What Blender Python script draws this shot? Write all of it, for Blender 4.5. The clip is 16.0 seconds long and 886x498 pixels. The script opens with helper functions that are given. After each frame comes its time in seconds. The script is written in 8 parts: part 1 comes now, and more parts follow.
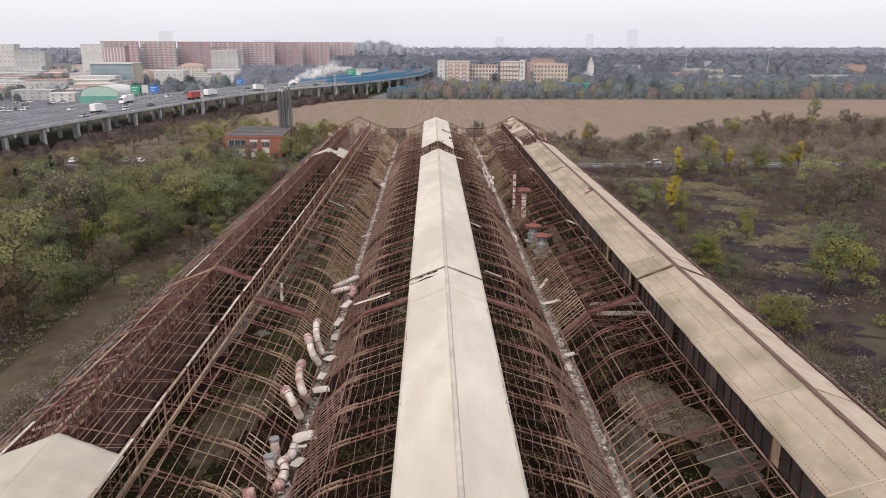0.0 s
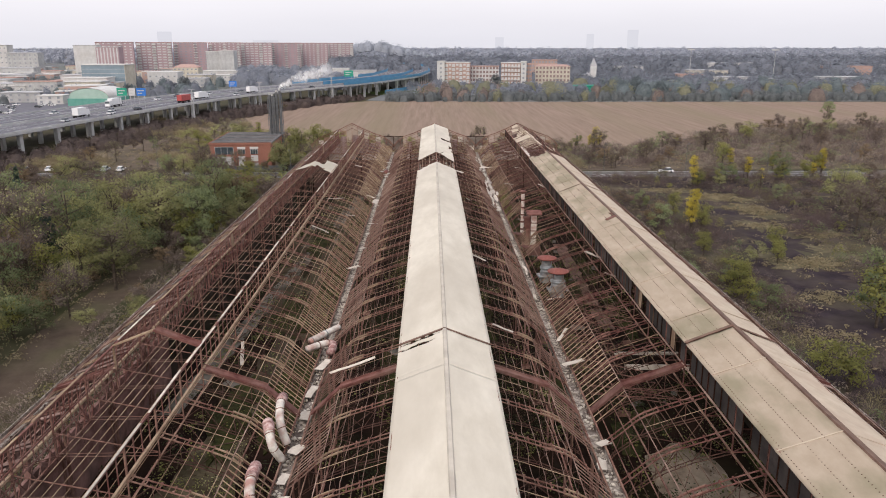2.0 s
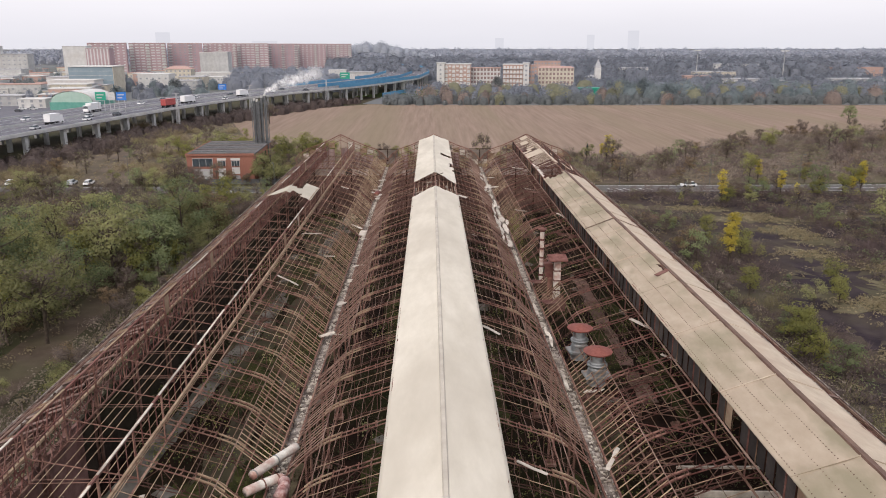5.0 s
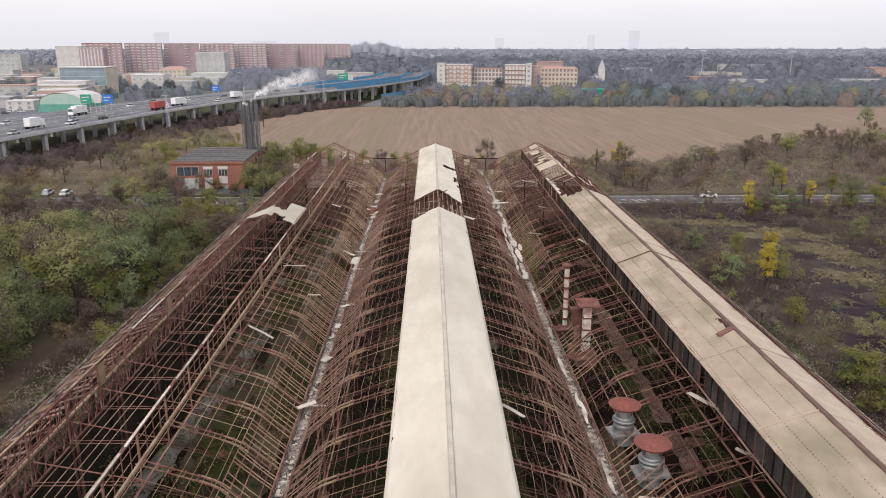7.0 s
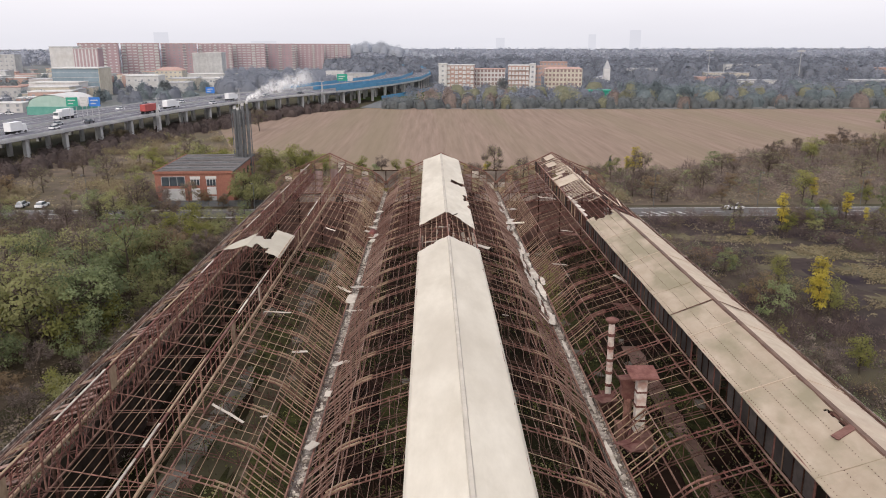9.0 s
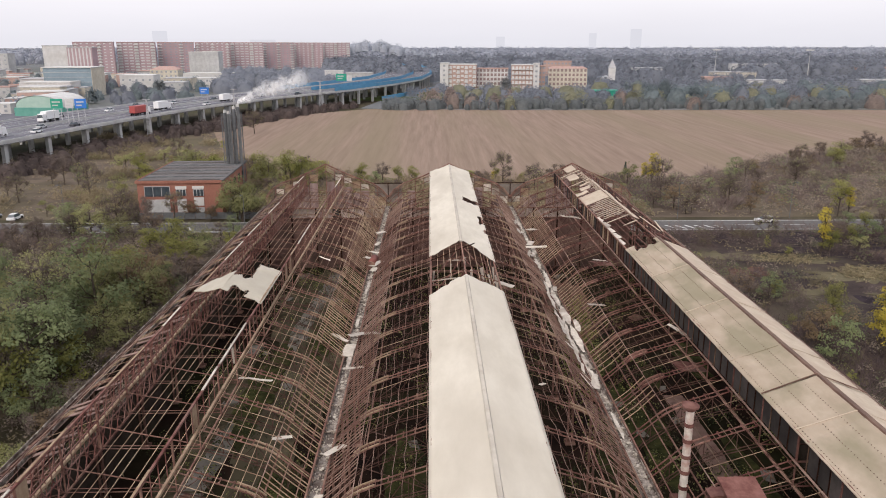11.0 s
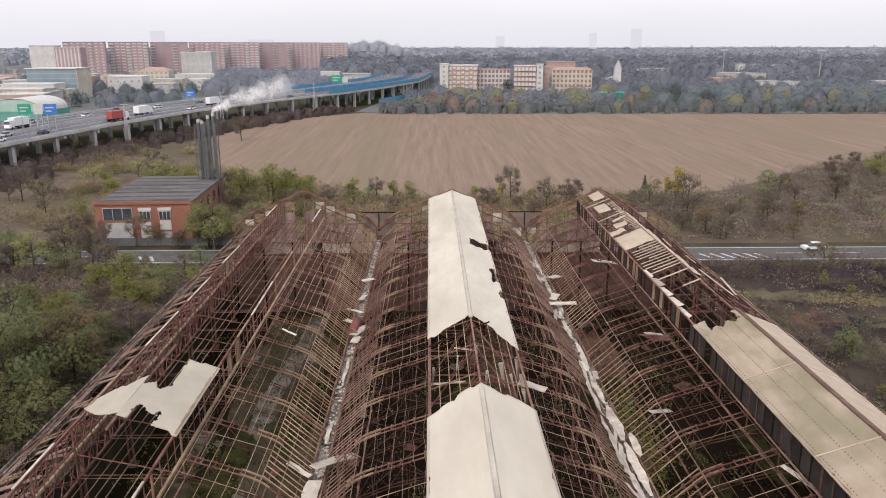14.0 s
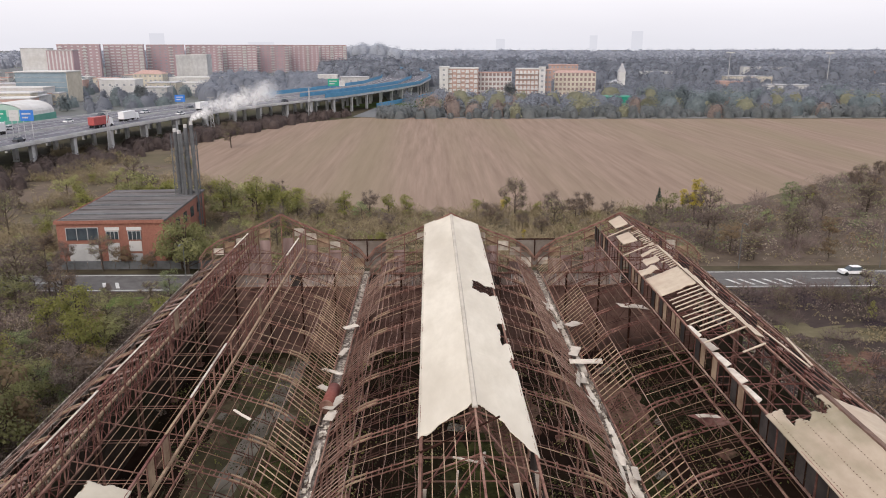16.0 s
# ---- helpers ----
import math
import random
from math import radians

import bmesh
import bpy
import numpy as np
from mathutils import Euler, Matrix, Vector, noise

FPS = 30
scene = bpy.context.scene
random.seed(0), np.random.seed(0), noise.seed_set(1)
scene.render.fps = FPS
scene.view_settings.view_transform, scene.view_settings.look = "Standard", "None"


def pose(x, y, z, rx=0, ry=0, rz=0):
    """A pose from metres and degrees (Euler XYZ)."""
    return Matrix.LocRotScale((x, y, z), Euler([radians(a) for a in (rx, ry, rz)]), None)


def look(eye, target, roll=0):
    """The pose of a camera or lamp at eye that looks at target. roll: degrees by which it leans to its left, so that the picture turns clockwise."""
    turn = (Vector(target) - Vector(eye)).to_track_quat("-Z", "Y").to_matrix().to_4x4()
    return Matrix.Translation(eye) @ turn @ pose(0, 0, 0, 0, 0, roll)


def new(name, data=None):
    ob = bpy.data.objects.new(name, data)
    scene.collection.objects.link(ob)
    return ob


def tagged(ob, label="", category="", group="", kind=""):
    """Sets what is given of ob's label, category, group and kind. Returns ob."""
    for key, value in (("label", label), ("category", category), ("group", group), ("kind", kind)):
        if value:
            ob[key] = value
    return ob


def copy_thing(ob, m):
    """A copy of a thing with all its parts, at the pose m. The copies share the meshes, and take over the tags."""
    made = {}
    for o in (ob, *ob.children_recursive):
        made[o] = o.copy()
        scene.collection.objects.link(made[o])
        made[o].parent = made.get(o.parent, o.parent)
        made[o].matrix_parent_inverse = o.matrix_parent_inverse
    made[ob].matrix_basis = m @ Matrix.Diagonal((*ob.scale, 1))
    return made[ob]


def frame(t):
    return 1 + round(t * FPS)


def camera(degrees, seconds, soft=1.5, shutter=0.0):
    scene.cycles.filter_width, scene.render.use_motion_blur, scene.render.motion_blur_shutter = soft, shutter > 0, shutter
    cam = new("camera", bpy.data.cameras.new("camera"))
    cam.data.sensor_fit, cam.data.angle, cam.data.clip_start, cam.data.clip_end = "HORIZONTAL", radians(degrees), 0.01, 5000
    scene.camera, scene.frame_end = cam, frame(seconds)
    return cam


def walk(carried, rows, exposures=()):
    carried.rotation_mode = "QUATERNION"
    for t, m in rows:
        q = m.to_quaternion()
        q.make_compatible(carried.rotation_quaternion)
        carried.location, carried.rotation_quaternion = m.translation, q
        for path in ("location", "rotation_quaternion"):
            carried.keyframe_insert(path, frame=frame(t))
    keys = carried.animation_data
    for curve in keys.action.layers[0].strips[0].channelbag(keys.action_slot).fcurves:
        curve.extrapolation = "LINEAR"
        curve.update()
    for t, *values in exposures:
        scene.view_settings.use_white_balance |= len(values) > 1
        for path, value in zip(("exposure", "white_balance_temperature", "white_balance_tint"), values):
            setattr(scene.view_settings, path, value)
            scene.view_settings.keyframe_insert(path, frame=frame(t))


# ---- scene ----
cam = camera(60.7, 16.0, soft=1.0)
METRES, EYE, TILT, LEAN, TURN = 117.0, 38.0, -15.35, 0.0, -0.88
ROWS = [
    (0.0, 0.0, 0.0, 0.0, -0.0, 0.0, -0.0),
    (0.5, 0.0004, 0.0306, 0.0087, 0.01, 0.01, -0.01),
    (1.0, 0.0008, 0.0608, 0.0176, -0.0, -0.0, 0.01),
    (1.5, 0.0012, 0.0918, 0.0267, 0.0, 0.02, 0.01),
    (2.0, 0.0013, 0.1221, 0.0352, -0.01, 0.03, 0.02),
    (2.5, 0.0015, 0.1524, 0.0436, -0.01, 0.05, 0.04),
    (3.0, 0.0019, 0.1819, 0.052, -0.0, 0.07, 0.04),
    (3.5, 0.0021, 0.2115, 0.0604, -0.0, 0.08, 0.05),
    (4.0, 0.002, 0.2412, 0.0688, -0.01, 0.08, 0.05),
    (6.5, -0.0017, 0.3904, 0.1091, -0.04, 0.09, 0.03),
    (7.0, -0.0038, 0.4202, 0.1178, -0.04, 0.09, 0.04),
    (7.5, -0.006, 0.4499, 0.1264, -0.04, 0.08, 0.06),
    (8.0, -0.0084, 0.4799, 0.1349, -0.04, 0.07, 0.05),
    (8.5, -0.0109, 0.51, 0.1434, -0.03, 0.07, 0.06),
    (9.0, -0.0133, 0.5402, 0.1518, -0.01, 0.07, 0.08),
    (11.5, -0.0284, 0.6902, 0.1928, -0.05, -0.03, 0.07),
    (12.0, -0.0294, 0.7204, 0.2016, -0.05, -0.04, 0.08),
    (12.5, -0.0296, 0.7506, 0.2105, -0.06, -0.05, 0.09),
    (13.0, -0.0293, 0.7807, 0.2194, -0.06, -0.05, 0.1),
    (13.5, -0.029, 0.8109, 0.228, -0.07, -0.04, 0.09),
    (14.0, -0.0285, 0.8409, 0.2362, -0.09, -0.03, 0.08),
    (14.5, -0.0278, 0.8709, 0.2441, -0.08, -0.01, 0.1),
    (15.0, -0.0272, 0.9014, 0.2518, -0.07, -0.01, 0.1),
    (15.5, -0.0265, 0.9319, 0.2601, -0.07, -0.0, 0.09),
    (16.0, -0.0258, 0.9618, 0.2688, -0.07, 0.15, 0.09),
]
walk(cam, [(t, pose(-1.3, 0, EYE, TILT, LEAN, TURN) @ pose(METRES * x, METRES * y, METRES * z, 90 + pitch, roll, yaw)) for t, x, y, z, yaw, pitch, roll in ROWS],
     exposures=[(0.0, 0.0, 6380, 13), (16.0, 0.03, 6380, 13)])

# ---- world and sun: a bright overcast autumn sky ----
world = bpy.data.worlds.new("overcast_sky")
scene.world = world
world.use_nodes = True
wn, wl = world.node_tree.nodes, world.node_tree.links
wn.clear()
w_out = wn.new("ShaderNodeOutputWorld")
w_sky = wn.new("ShaderNodeTexSky")
w_sky.sky_type, w_sky.sun_disc = "NISHITA", False
w_sky.sun_elevation, w_sky.sun_rotation = radians(38), radians(200)
w_sky.air_density, w_sky.dust_density, w_sky.ozone_density = 1.0, 6.0, 1.0
w_skybg = wn.new("ShaderNodeBackground")
w_skybg.inputs["Strength"].default_value = 0.06
# the cloud layer: brighter overhead, paler and slightly darker at the horizon
w_geo = wn.new("ShaderNodeTexCoord")
w_sep = wn.new("ShaderNodeSeparateXYZ")
w_ramp = wn.new("ShaderNodeValToRGB")
w_ramp.color_ramp.elements[0].position, w_ramp.color_ramp.elements[0].color = 0.0, (0.79, 0.785, 0.82, 1)
w_ramp.color_ramp.elements[1].position, w_ramp.color_ramp.elements[1].color = 1.0, (0.98, 0.97, 0.98, 1)
w_e = w_ramp.color_ramp.elements.new(0.06)
w_e.color = (0.90, 0.875, 0.895, 1)
w_noise = wn.new("ShaderNodeTexNoise")
w_noise.inputs["Scale"].default_value, w_noise.inputs["Detail"].default_value = 3.0, 4.0
w_map = wn.new("ShaderNodeMapping")
w_map.inputs["Scale"].default_value = (1, 1, 5)
w_mr = wn.new("ShaderNodeMapRange")
w_mr.inputs["To Min"].default_value, w_mr.inputs["To Max"].default_value = 0.94, 1.06
w_cloud = wn.new("ShaderNodeBackground")
w_add = wn.new("ShaderNodeAddShader")
wl.new(w_geo.outputs["Generated"], w_sep.inputs[0])
wl.new(w_sep.outputs["Z"], w_ramp.inputs[0])
wl.new(w_geo.outputs["Generated"], w_map.inputs[0])
wl.new(w_map.outputs[0], w_noise.inputs["Vector"])
wl.new(w_noise.outputs[0], w_mr.inputs["Value"])
wl.new(w_mr.outputs[0], w_cloud.inputs["Strength"])
wl.new(w_ramp.outputs[0], w_cloud.inputs["Color"])
wl.new(w_sky.outputs[0], w_skybg.inputs["Color"])
wl.new(w_cloud.outputs[0], w_add.inputs[0])
wl.new(w_skybg.outputs[0], w_add.inputs[1])
wl.new(w_add.outputs[0], w_out.inputs[0])

sun = new("sun", bpy.data.lights.new("sun", "SUN"))
sun.data.energy, sun.data.angle, sun.data.color = 1.0, radians(25), (1.0, 0.96, 0.9)
sun.matrix_world = look((-30, -60, 80), (0, 0, 0))

# ---- materials ----
def mat(name, low, high, scale=1.0, rough=0.8, bump=0.0, metal=0.0, stretch=(1, 1, 1), stain=None, stain_scale=0.1, stain_amount=0.5, island=0.0, objvar=0.0, fine=6.0):
    """A two-scale surface: low and high mixed by noise, with broad stains, fine relief and variation from piece to piece."""
    m = bpy.data.materials.new(name)
    m.use_nodes = True
    n, l = m.node_tree.nodes, m.node_tree.links
    bsdf = n["Principled BSDF"]
    bsdf.inputs["Roughness"].default_value, bsdf.inputs["Metallic"].default_value = rough, metal
    bsdf.inputs["Specular IOR Level"].default_value = 0.5 if rough < 0.6 else 0.25 if rough < 0.84 else 0.08
    tc, mp = n.new("ShaderNodeTexCoord"), n.new("ShaderNodeMapping")
    mp.inputs["Scale"].default_value = stretch
    l.new(tc.outputs["Object"], mp.inputs[0])
    a = n.new("ShaderNodeTexNoise")
    a.inputs["Scale"].default_value, a.inputs["Detail"].default_value, a.inputs["Roughness"].default_value = scale, fine, 0.65
    l.new(mp.outputs[0], a.inputs["Vector"])
    ramp = n.new("ShaderNodeValToRGB")
    ramp.color_ramp.elements[0].position, ramp.color_ramp.elements[1].position = 0.32, 0.68
    ramp.color_ramp.elements[0].color, ramp.color_ramp.elements[1].color = (*low, 1), (*high, 1)
    l.new(a.outputs[0], ramp.inputs[0])
    colour = ramp.outputs[0]
    if stain:
        b = n.new("ShaderNodeTexNoise")
        b.inputs["Scale"].default_value, b.inputs["Detail"].default_value = stain_scale, 5.0
        l.new(mp.outputs[0], b.inputs["Vector"])
        r2 = n.new("ShaderNodeMapRange")
        r2.inputs["From Min"].default_value, r2.inputs["From Max"].default_value, r2.inputs["To Max"].default_value = 0.45, 0.65, stain_amount
        l.new(b.outputs[0], r2.inputs["Value"])
        mx = n.new("ShaderNodeMix")
        mx.data_type = "RGBA"
        mx.inputs[7].default_value = (*stain, 1)
        l.new(r2.outputs[0], mx.inputs[0])
        l.new(colour, mx.inputs[6])
        colour = mx.outputs[2]
    if island or objvar:
        hs = n.new("ShaderNodeHueSaturation")
        src = n.new("ShaderNodeNewGeometry").outputs["Random Per Island"] if island else n.new("ShaderNodeObjectInfo").outputs["Random"]
        amount = island or objvar
        r3 = n.new("ShaderNodeMapRange")
        r3.inputs["To Min"].default_value, r3.inputs["To Max"].default_value = 1 - amount, 1 + amount
        l.new(src, r3.inputs["Value"])
        l.new(r3.outputs[0], hs.inputs["Value"])
        l.new(colour, hs.inputs["Color"])
        colour = hs.outputs[0]
    l.new(colour, bsdf.inputs["Base Color"])
    if bump:
        bp = n.new("ShaderNodeBump")
        bp.inputs["Strength"].default_value, bp.inputs["Distance"].default_value = 0.6, bump
        l.new(a.outputs[0], bp.inputs["Height"])
        l.new(bp.outputs[0], bsdf.inputs["Normal"])
    return m


def foliage(name, low, high, treevar=0.2, leafvar=0.1, scale=0.35, gain=1.6):
    """Leaves: colour varies from leaf to leaf and from tree to tree, with some light let through."""
    m = mat(name, [gain * c for c in low], [gain * c for c in high], scale, 0.75, island=leafvar)
    n, l = m.node_tree.nodes, m.node_tree.links
    bsdf = n["Principled BSDF"]
    hs = n.new("ShaderNodeHueSaturation")
    info = n.new("ShaderNodeObjectInfo")
    r = n.new("ShaderNodeMapRange")
    r.inputs["To Min"].default_value, r.inputs["To Max"].default_value = 1 - treevar, 1 + treevar
    l.new(info.outputs["Random"], r.inputs["Value"])
    l.new(r.outputs[0], hs.inputs["Value"])
    old = bsdf.inputs["Base Color"].links[0].from_socket
    l.new(old, hs.inputs["Color"])
    l.new(hs.outputs[0], bsdf.inputs["Base Color"])
    tr = n.new("ShaderNodeBsdfTranslucent")
    l.new(hs.outputs[0], tr.inputs["Color"])
    mix = n.new("ShaderNodeMixShader")
    mix.inputs[0].default_value = 0.5
    l.new(bsdf.outputs[0], mix.inputs[1])
    l.new(tr.outputs[0], mix.inputs[2])
    l.new(mix.outputs[0], n["Material Output"].inputs["Surface"])
    return m


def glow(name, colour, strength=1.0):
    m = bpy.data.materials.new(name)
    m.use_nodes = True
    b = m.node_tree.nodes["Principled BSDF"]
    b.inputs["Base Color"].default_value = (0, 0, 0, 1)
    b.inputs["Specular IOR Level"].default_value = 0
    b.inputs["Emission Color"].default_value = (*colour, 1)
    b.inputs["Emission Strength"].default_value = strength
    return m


RUST = mat("rusted_steel", (0.0861, 0.0377, 0.0298), (0.258, 0.143, 0.113), 1.6, 0.85, 0.004, stain=(0.326, 0.223, 0.165), stain_scale=0.35, stain_amount=0.46, objvar=0.2)
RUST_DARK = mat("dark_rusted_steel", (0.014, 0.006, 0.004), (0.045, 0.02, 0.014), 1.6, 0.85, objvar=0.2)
# darker copy of RUST for steel below the rafters, shade put into it
RUST_UNDER = mat("shaded_rusted_steel", (0.0312, 0.0138, 0.0112), (0.104, 0.0552, 0.0428), 1.6, 0.85, stain=(0.208, 0.136, 0.107), stain_scale=0.3, stain_amount=0.35, objvar=0.2)
RUST_RED = mat("red_oxide_steel", (0.0783, 0.0283, 0.024), (0.184, 0.0901, 0.0749), 1.2, 0.85, stain=(0.194, 0.128, 0.106), stain_scale=0.3, objvar=0.15)
BAR = mat("weathered_glazing_bar", (0.224, 0.143, 0.0906), (0.571, 0.447, 0.305), 0.5, 0.8, stain=(0.122, 0.0523, 0.0329), stain_scale=0.09, stain_amount=0.55)
BAR_BROWN = mat("brown_glazing_bar", (0.148, 0.0813, 0.0637), (0.395, 0.278, 0.222), 0.5, 0.8, stain=(0.084, 0.0342, 0.0265), stain_scale=0.12, stain_amount=0.6)
BAR_DARK = mat("dark_weathered_bar", (0.055, 0.0262, 0.0172), (0.145, 0.0873, 0.059), 0.5, 0.85, stain=(0.26, 0.204, 0.148), stain_scale=0.25, stain_amount=0.4)
PURLIN = mat("thin_steel_purlin", (0.184, 0.107, 0.0683), (0.53, 0.4, 0.271), 0.4, 0.8, stain=(0.0969, 0.038, 0.0214), stain_scale=0.1, stain_amount=0.7)
CORRUGATED = mat("weathered_corrugated_remains", (0.117, 0.0751, 0.0668), (0.257, 0.182, 0.159), 0.9, 0.85, 0.02, stain=(0.304, 0.238, 0.203), stain_scale=0.5, stain_amount=0.5, objvar=0.25)
GUSSET = mat("pale_weathered_plate", (0.204, 0.138, 0.0864), (0.377, 0.28, 0.189), 1.0, 0.8, stain=(0.163, 0.0856, 0.0576), stain_scale=0.6)
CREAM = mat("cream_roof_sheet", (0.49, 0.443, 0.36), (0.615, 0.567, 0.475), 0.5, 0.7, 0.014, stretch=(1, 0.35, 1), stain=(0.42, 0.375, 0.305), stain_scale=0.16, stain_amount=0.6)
# ridge strip toned darker than CREAM, with the groove's shadow put in
TAUPE = mat("taupe_ridge_shadow", (0.41, 0.37, 0.312), (0.51, 0.465, 0.395), 0.9, 0.8, stain=(0.30, 0.265, 0.22), stain_scale=0.4)
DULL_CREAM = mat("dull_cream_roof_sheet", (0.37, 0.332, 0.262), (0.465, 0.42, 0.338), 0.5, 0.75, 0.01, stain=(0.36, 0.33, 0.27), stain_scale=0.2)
MOSSY = mat("mossy_cream_sheet", (0.31, 0.248, 0.18), (0.405, 0.332, 0.252), 0.7, 0.8, 0.01, stretch=(1, 0.5, 1), stain=(0.20, 0.178, 0.112), stain_scale=0.42, stain_amount=0.75)
PINKISH = mat("pinkish_weathered_sheet", (0.378, 0.308, 0.234), (0.495, 0.414, 0.316), 0.8, 0.75, stain=(0.388, 0.294, 0.221), stain_scale=0.3)
RIDGE_BROWN = mat("brown_ridge_strip", (0.106, 0.0605, 0.0441), (0.194, 0.121, 0.0893), 1.0, 0.8, stain=(0.075, 0.0407, 0.0315), stain_scale=0.4)
WHITE_PAINT = mat("flaking_white_paint", (0.46, 0.43, 0.375), (0.70, 0.665, 0.60), 2.0, 0.7, 0.01, stain=(0.30, 0.11, 0.08), stain_scale=0.9, stain_amount=0.8)
RED_CAP = mat("rust_red_cap", (0.15, 0.045, 0.035), (0.24, 0.085, 0.065), 3.0, 0.75, stain=(0.14, 0.05, 0.04), stain_scale=0.8)
FLAKED = mat("flaked_red_and_white_paint", (0.22, 0.06, 0.05), (0.60, 0.47, 0.43), 2.6, 0.75, 0.02, stain=(0.11, 0.04, 0.035), stain_scale=1.6, stain_amount=0.8, fine=8)
ZINC = mat("grey_zinc", (0.16, 0.175, 0.18), (0.30, 0.315, 0.32), 2.0, 0.5, metal=0.3, stain=(0.25, 0.18, 0.14), stain_scale=0.9)
GUTTER = mat("debris_strewn_gutter", (0.07, 0.05, 0.042), (0.46, 0.41, 0.36), 2.6, 0.9, 0.05, stain=(0.07, 0.05, 0.042), stain_scale=0.8, stain_amount=0.8, fine=9)
SCRAP = mat("pale_broken_sheet", (0.38, 0.33, 0.275), (0.62, 0.57, 0.49), 1.2, 0.75, stain=(0.24, 0.19, 0.155), stain_scale=0.7, stain_amount=0.7, objvar=0.22)
PANE = mat("dirty_dark_glazing", (0.018, 0.015, 0.014), (0.06, 0.05, 0.045), 0.8, 0.7, objvar=0.4)
CONCRETE = mat("worn_concrete", (0.11, 0.098, 0.083), (0.21, 0.19, 0.165), 0.7, 0.9, 0.02, stain=(0.03, 0.03, 0.015), stain_scale=0.35, stain_amount=0.8)
GREY_WALL = mat("plaster_grey_wall", (0.17, 0.145, 0.125), (0.28, 0.25, 0.22), 0.6, 0.9, stain=(0.11, 0.085, 0.07), stain_scale=0.25)
# near-black base: shade under the roof frame is put into the floor colour
FLOOR = mat("shaded_overgrown_floor", (0.003, 0.0014, 0.001), (0.024, 0.0125, 0.008), 0.22, 0.95, 0.05, stain=(0.016, 0.018, 0.006), stain_scale=0.06, stain_amount=0.7, fine=9)
MOSS = mat("mossy_floor", (0.008, 0.009, 0.003), (0.06, 0.062, 0.02), 0.7, 0.95, 0.05, stain=(0.02, 0.015, 0.01), stain_scale=0.15)
MOUND = mat("pale_rubble_and_sand", (0.12, 0.09, 0.063), (0.36, 0.295, 0.23), 0.45, 0.95, 0.06, stain=(0.10, 0.095, 0.055), stain_scale=0.25)
TRODDEN = mat("pinkish_trodden_floor", (0.15, 0.0837, 0.0672), (0.24, 0.155, 0.129), 0.5, 0.95, 0.04, stain=(0.054, 0.0465, 0.027), stain_scale=0.2)
RUBBLE_RED = mat("brick_rubble", (0.075, 0.036, 0.027), (0.19, 0.11, 0.082), 1.5, 0.95, 0.08, stain=(0.10, 0.09, 0.06), stain_scale=0.25)
EARTH = mat("scrub_earth", (0.038, 0.031, 0.021), (0.085, 0.072, 0.045), 0.12, 0.95, 0.08, stain=(0.042, 0.046, 0.02), stain_scale=0.02, stain_amount=0.85, fine=9)
SCRUB_GROUND = mat("dry_brown_scrub_ground", (0.075, 0.058, 0.045), (0.16, 0.125, 0.095), 0.15, 0.95, 0.05, stain=(0.10, 0.09, 0.05), stain_scale=0.03, stain_amount=0.7, fine=9)
DIRT_PATH = mat("bare_dirt_track", (0.060, 0.043, 0.032), (0.105, 0.08, 0.06), 0.4, 0.95, 0.04, stain=(0.10, 0.095, 0.05), stain_scale=0.12)
BURNT = mat("black_burnt_ground", (0.016, 0.011, 0.015), (0.045, 0.034, 0.039), 0.35, 0.95, 0.06, stain=(0.085, 0.07, 0.05), stain_scale=0.12, stain_amount=0.5, fine=9)
WASTE = mat("dead_grass_waste_ground", (0.028, 0.021, 0.021), (0.075, 0.056, 0.048), 0.18, 0.95, 0.05, stain=(0.09, 0.083, 0.048), stain_scale=0.05, stain_amount=0.7, fine=9)
SAND = mat("pale_dry_ground", (0.09, 0.078, 0.0459), (0.15, 0.129, 0.0812), 0.3, 0.95, 0.05, stain=(0.045, 0.039, 0.0224), stain_scale=0.1, stain_amount=0.8, fine=9)
LAWN = mat("short_green_grass", (0.055, 0.085, 0.022), (0.10, 0.13, 0.04), 0.5, 0.95)
PLOUGHED = mat("stubble_field", (0.185, 0.132, 0.10), (0.262, 0.195, 0.152), 0.16, 0.95, 0.05, stretch=(3.0, 0.12, 1), stain=(0.19, 0.155, 0.10), stain_scale=0.012, stain_amount=0.6, fine=9)
ASPHALT = mat("asphalt", (0.085, 0.08, 0.078), (0.13, 0.124, 0.12), 0.6, 0.95, stain=(0.12, 0.113, 0.108), stain_scale=0.05)
# the blue in this asphalt is distance haze put into the colour
DECK = mat("highway_deck_asphalt", (0.121, 0.121, 0.138), (0.168, 0.166, 0.185), 0.3, 0.95, stretch=(1, 0.1, 1), stain=(0.136, 0.134, 0.148), stain_scale=0.05)
LINE = mat("road_marking_white", (0.38, 0.38, 0.37), (0.55, 0.55, 0.53), 1.5, 0.8)
BARK = mat("grey_brown_bark", (0.045, 0.034, 0.027), (0.11, 0.088, 0.07), 3.0, 0.95)
TWIG_MAUVE = mat("mauve_brown_twigs", (0.14, 0.105, 0.096), (0.225, 0.175, 0.158), 0.06, 0.95, island=0.14)
TWIG_DARK = mat("dark_mauve_twigs", (0.085, 0.062, 0.060), (0.15, 0.113, 0.108), 0.06, 0.95, island=0.14)
TWIG_OLIVE = mat("olive_brown_twigs", (0.13, 0.112, 0.066), (0.205, 0.178, 0.108), 0.06, 0.95, island=0.14)
TWIG_STRAW = mat("tan_dry_stems", (0.20, 0.16, 0.10), (0.31, 0.255, 0.165), 0.06, 0.95, island=0.14)
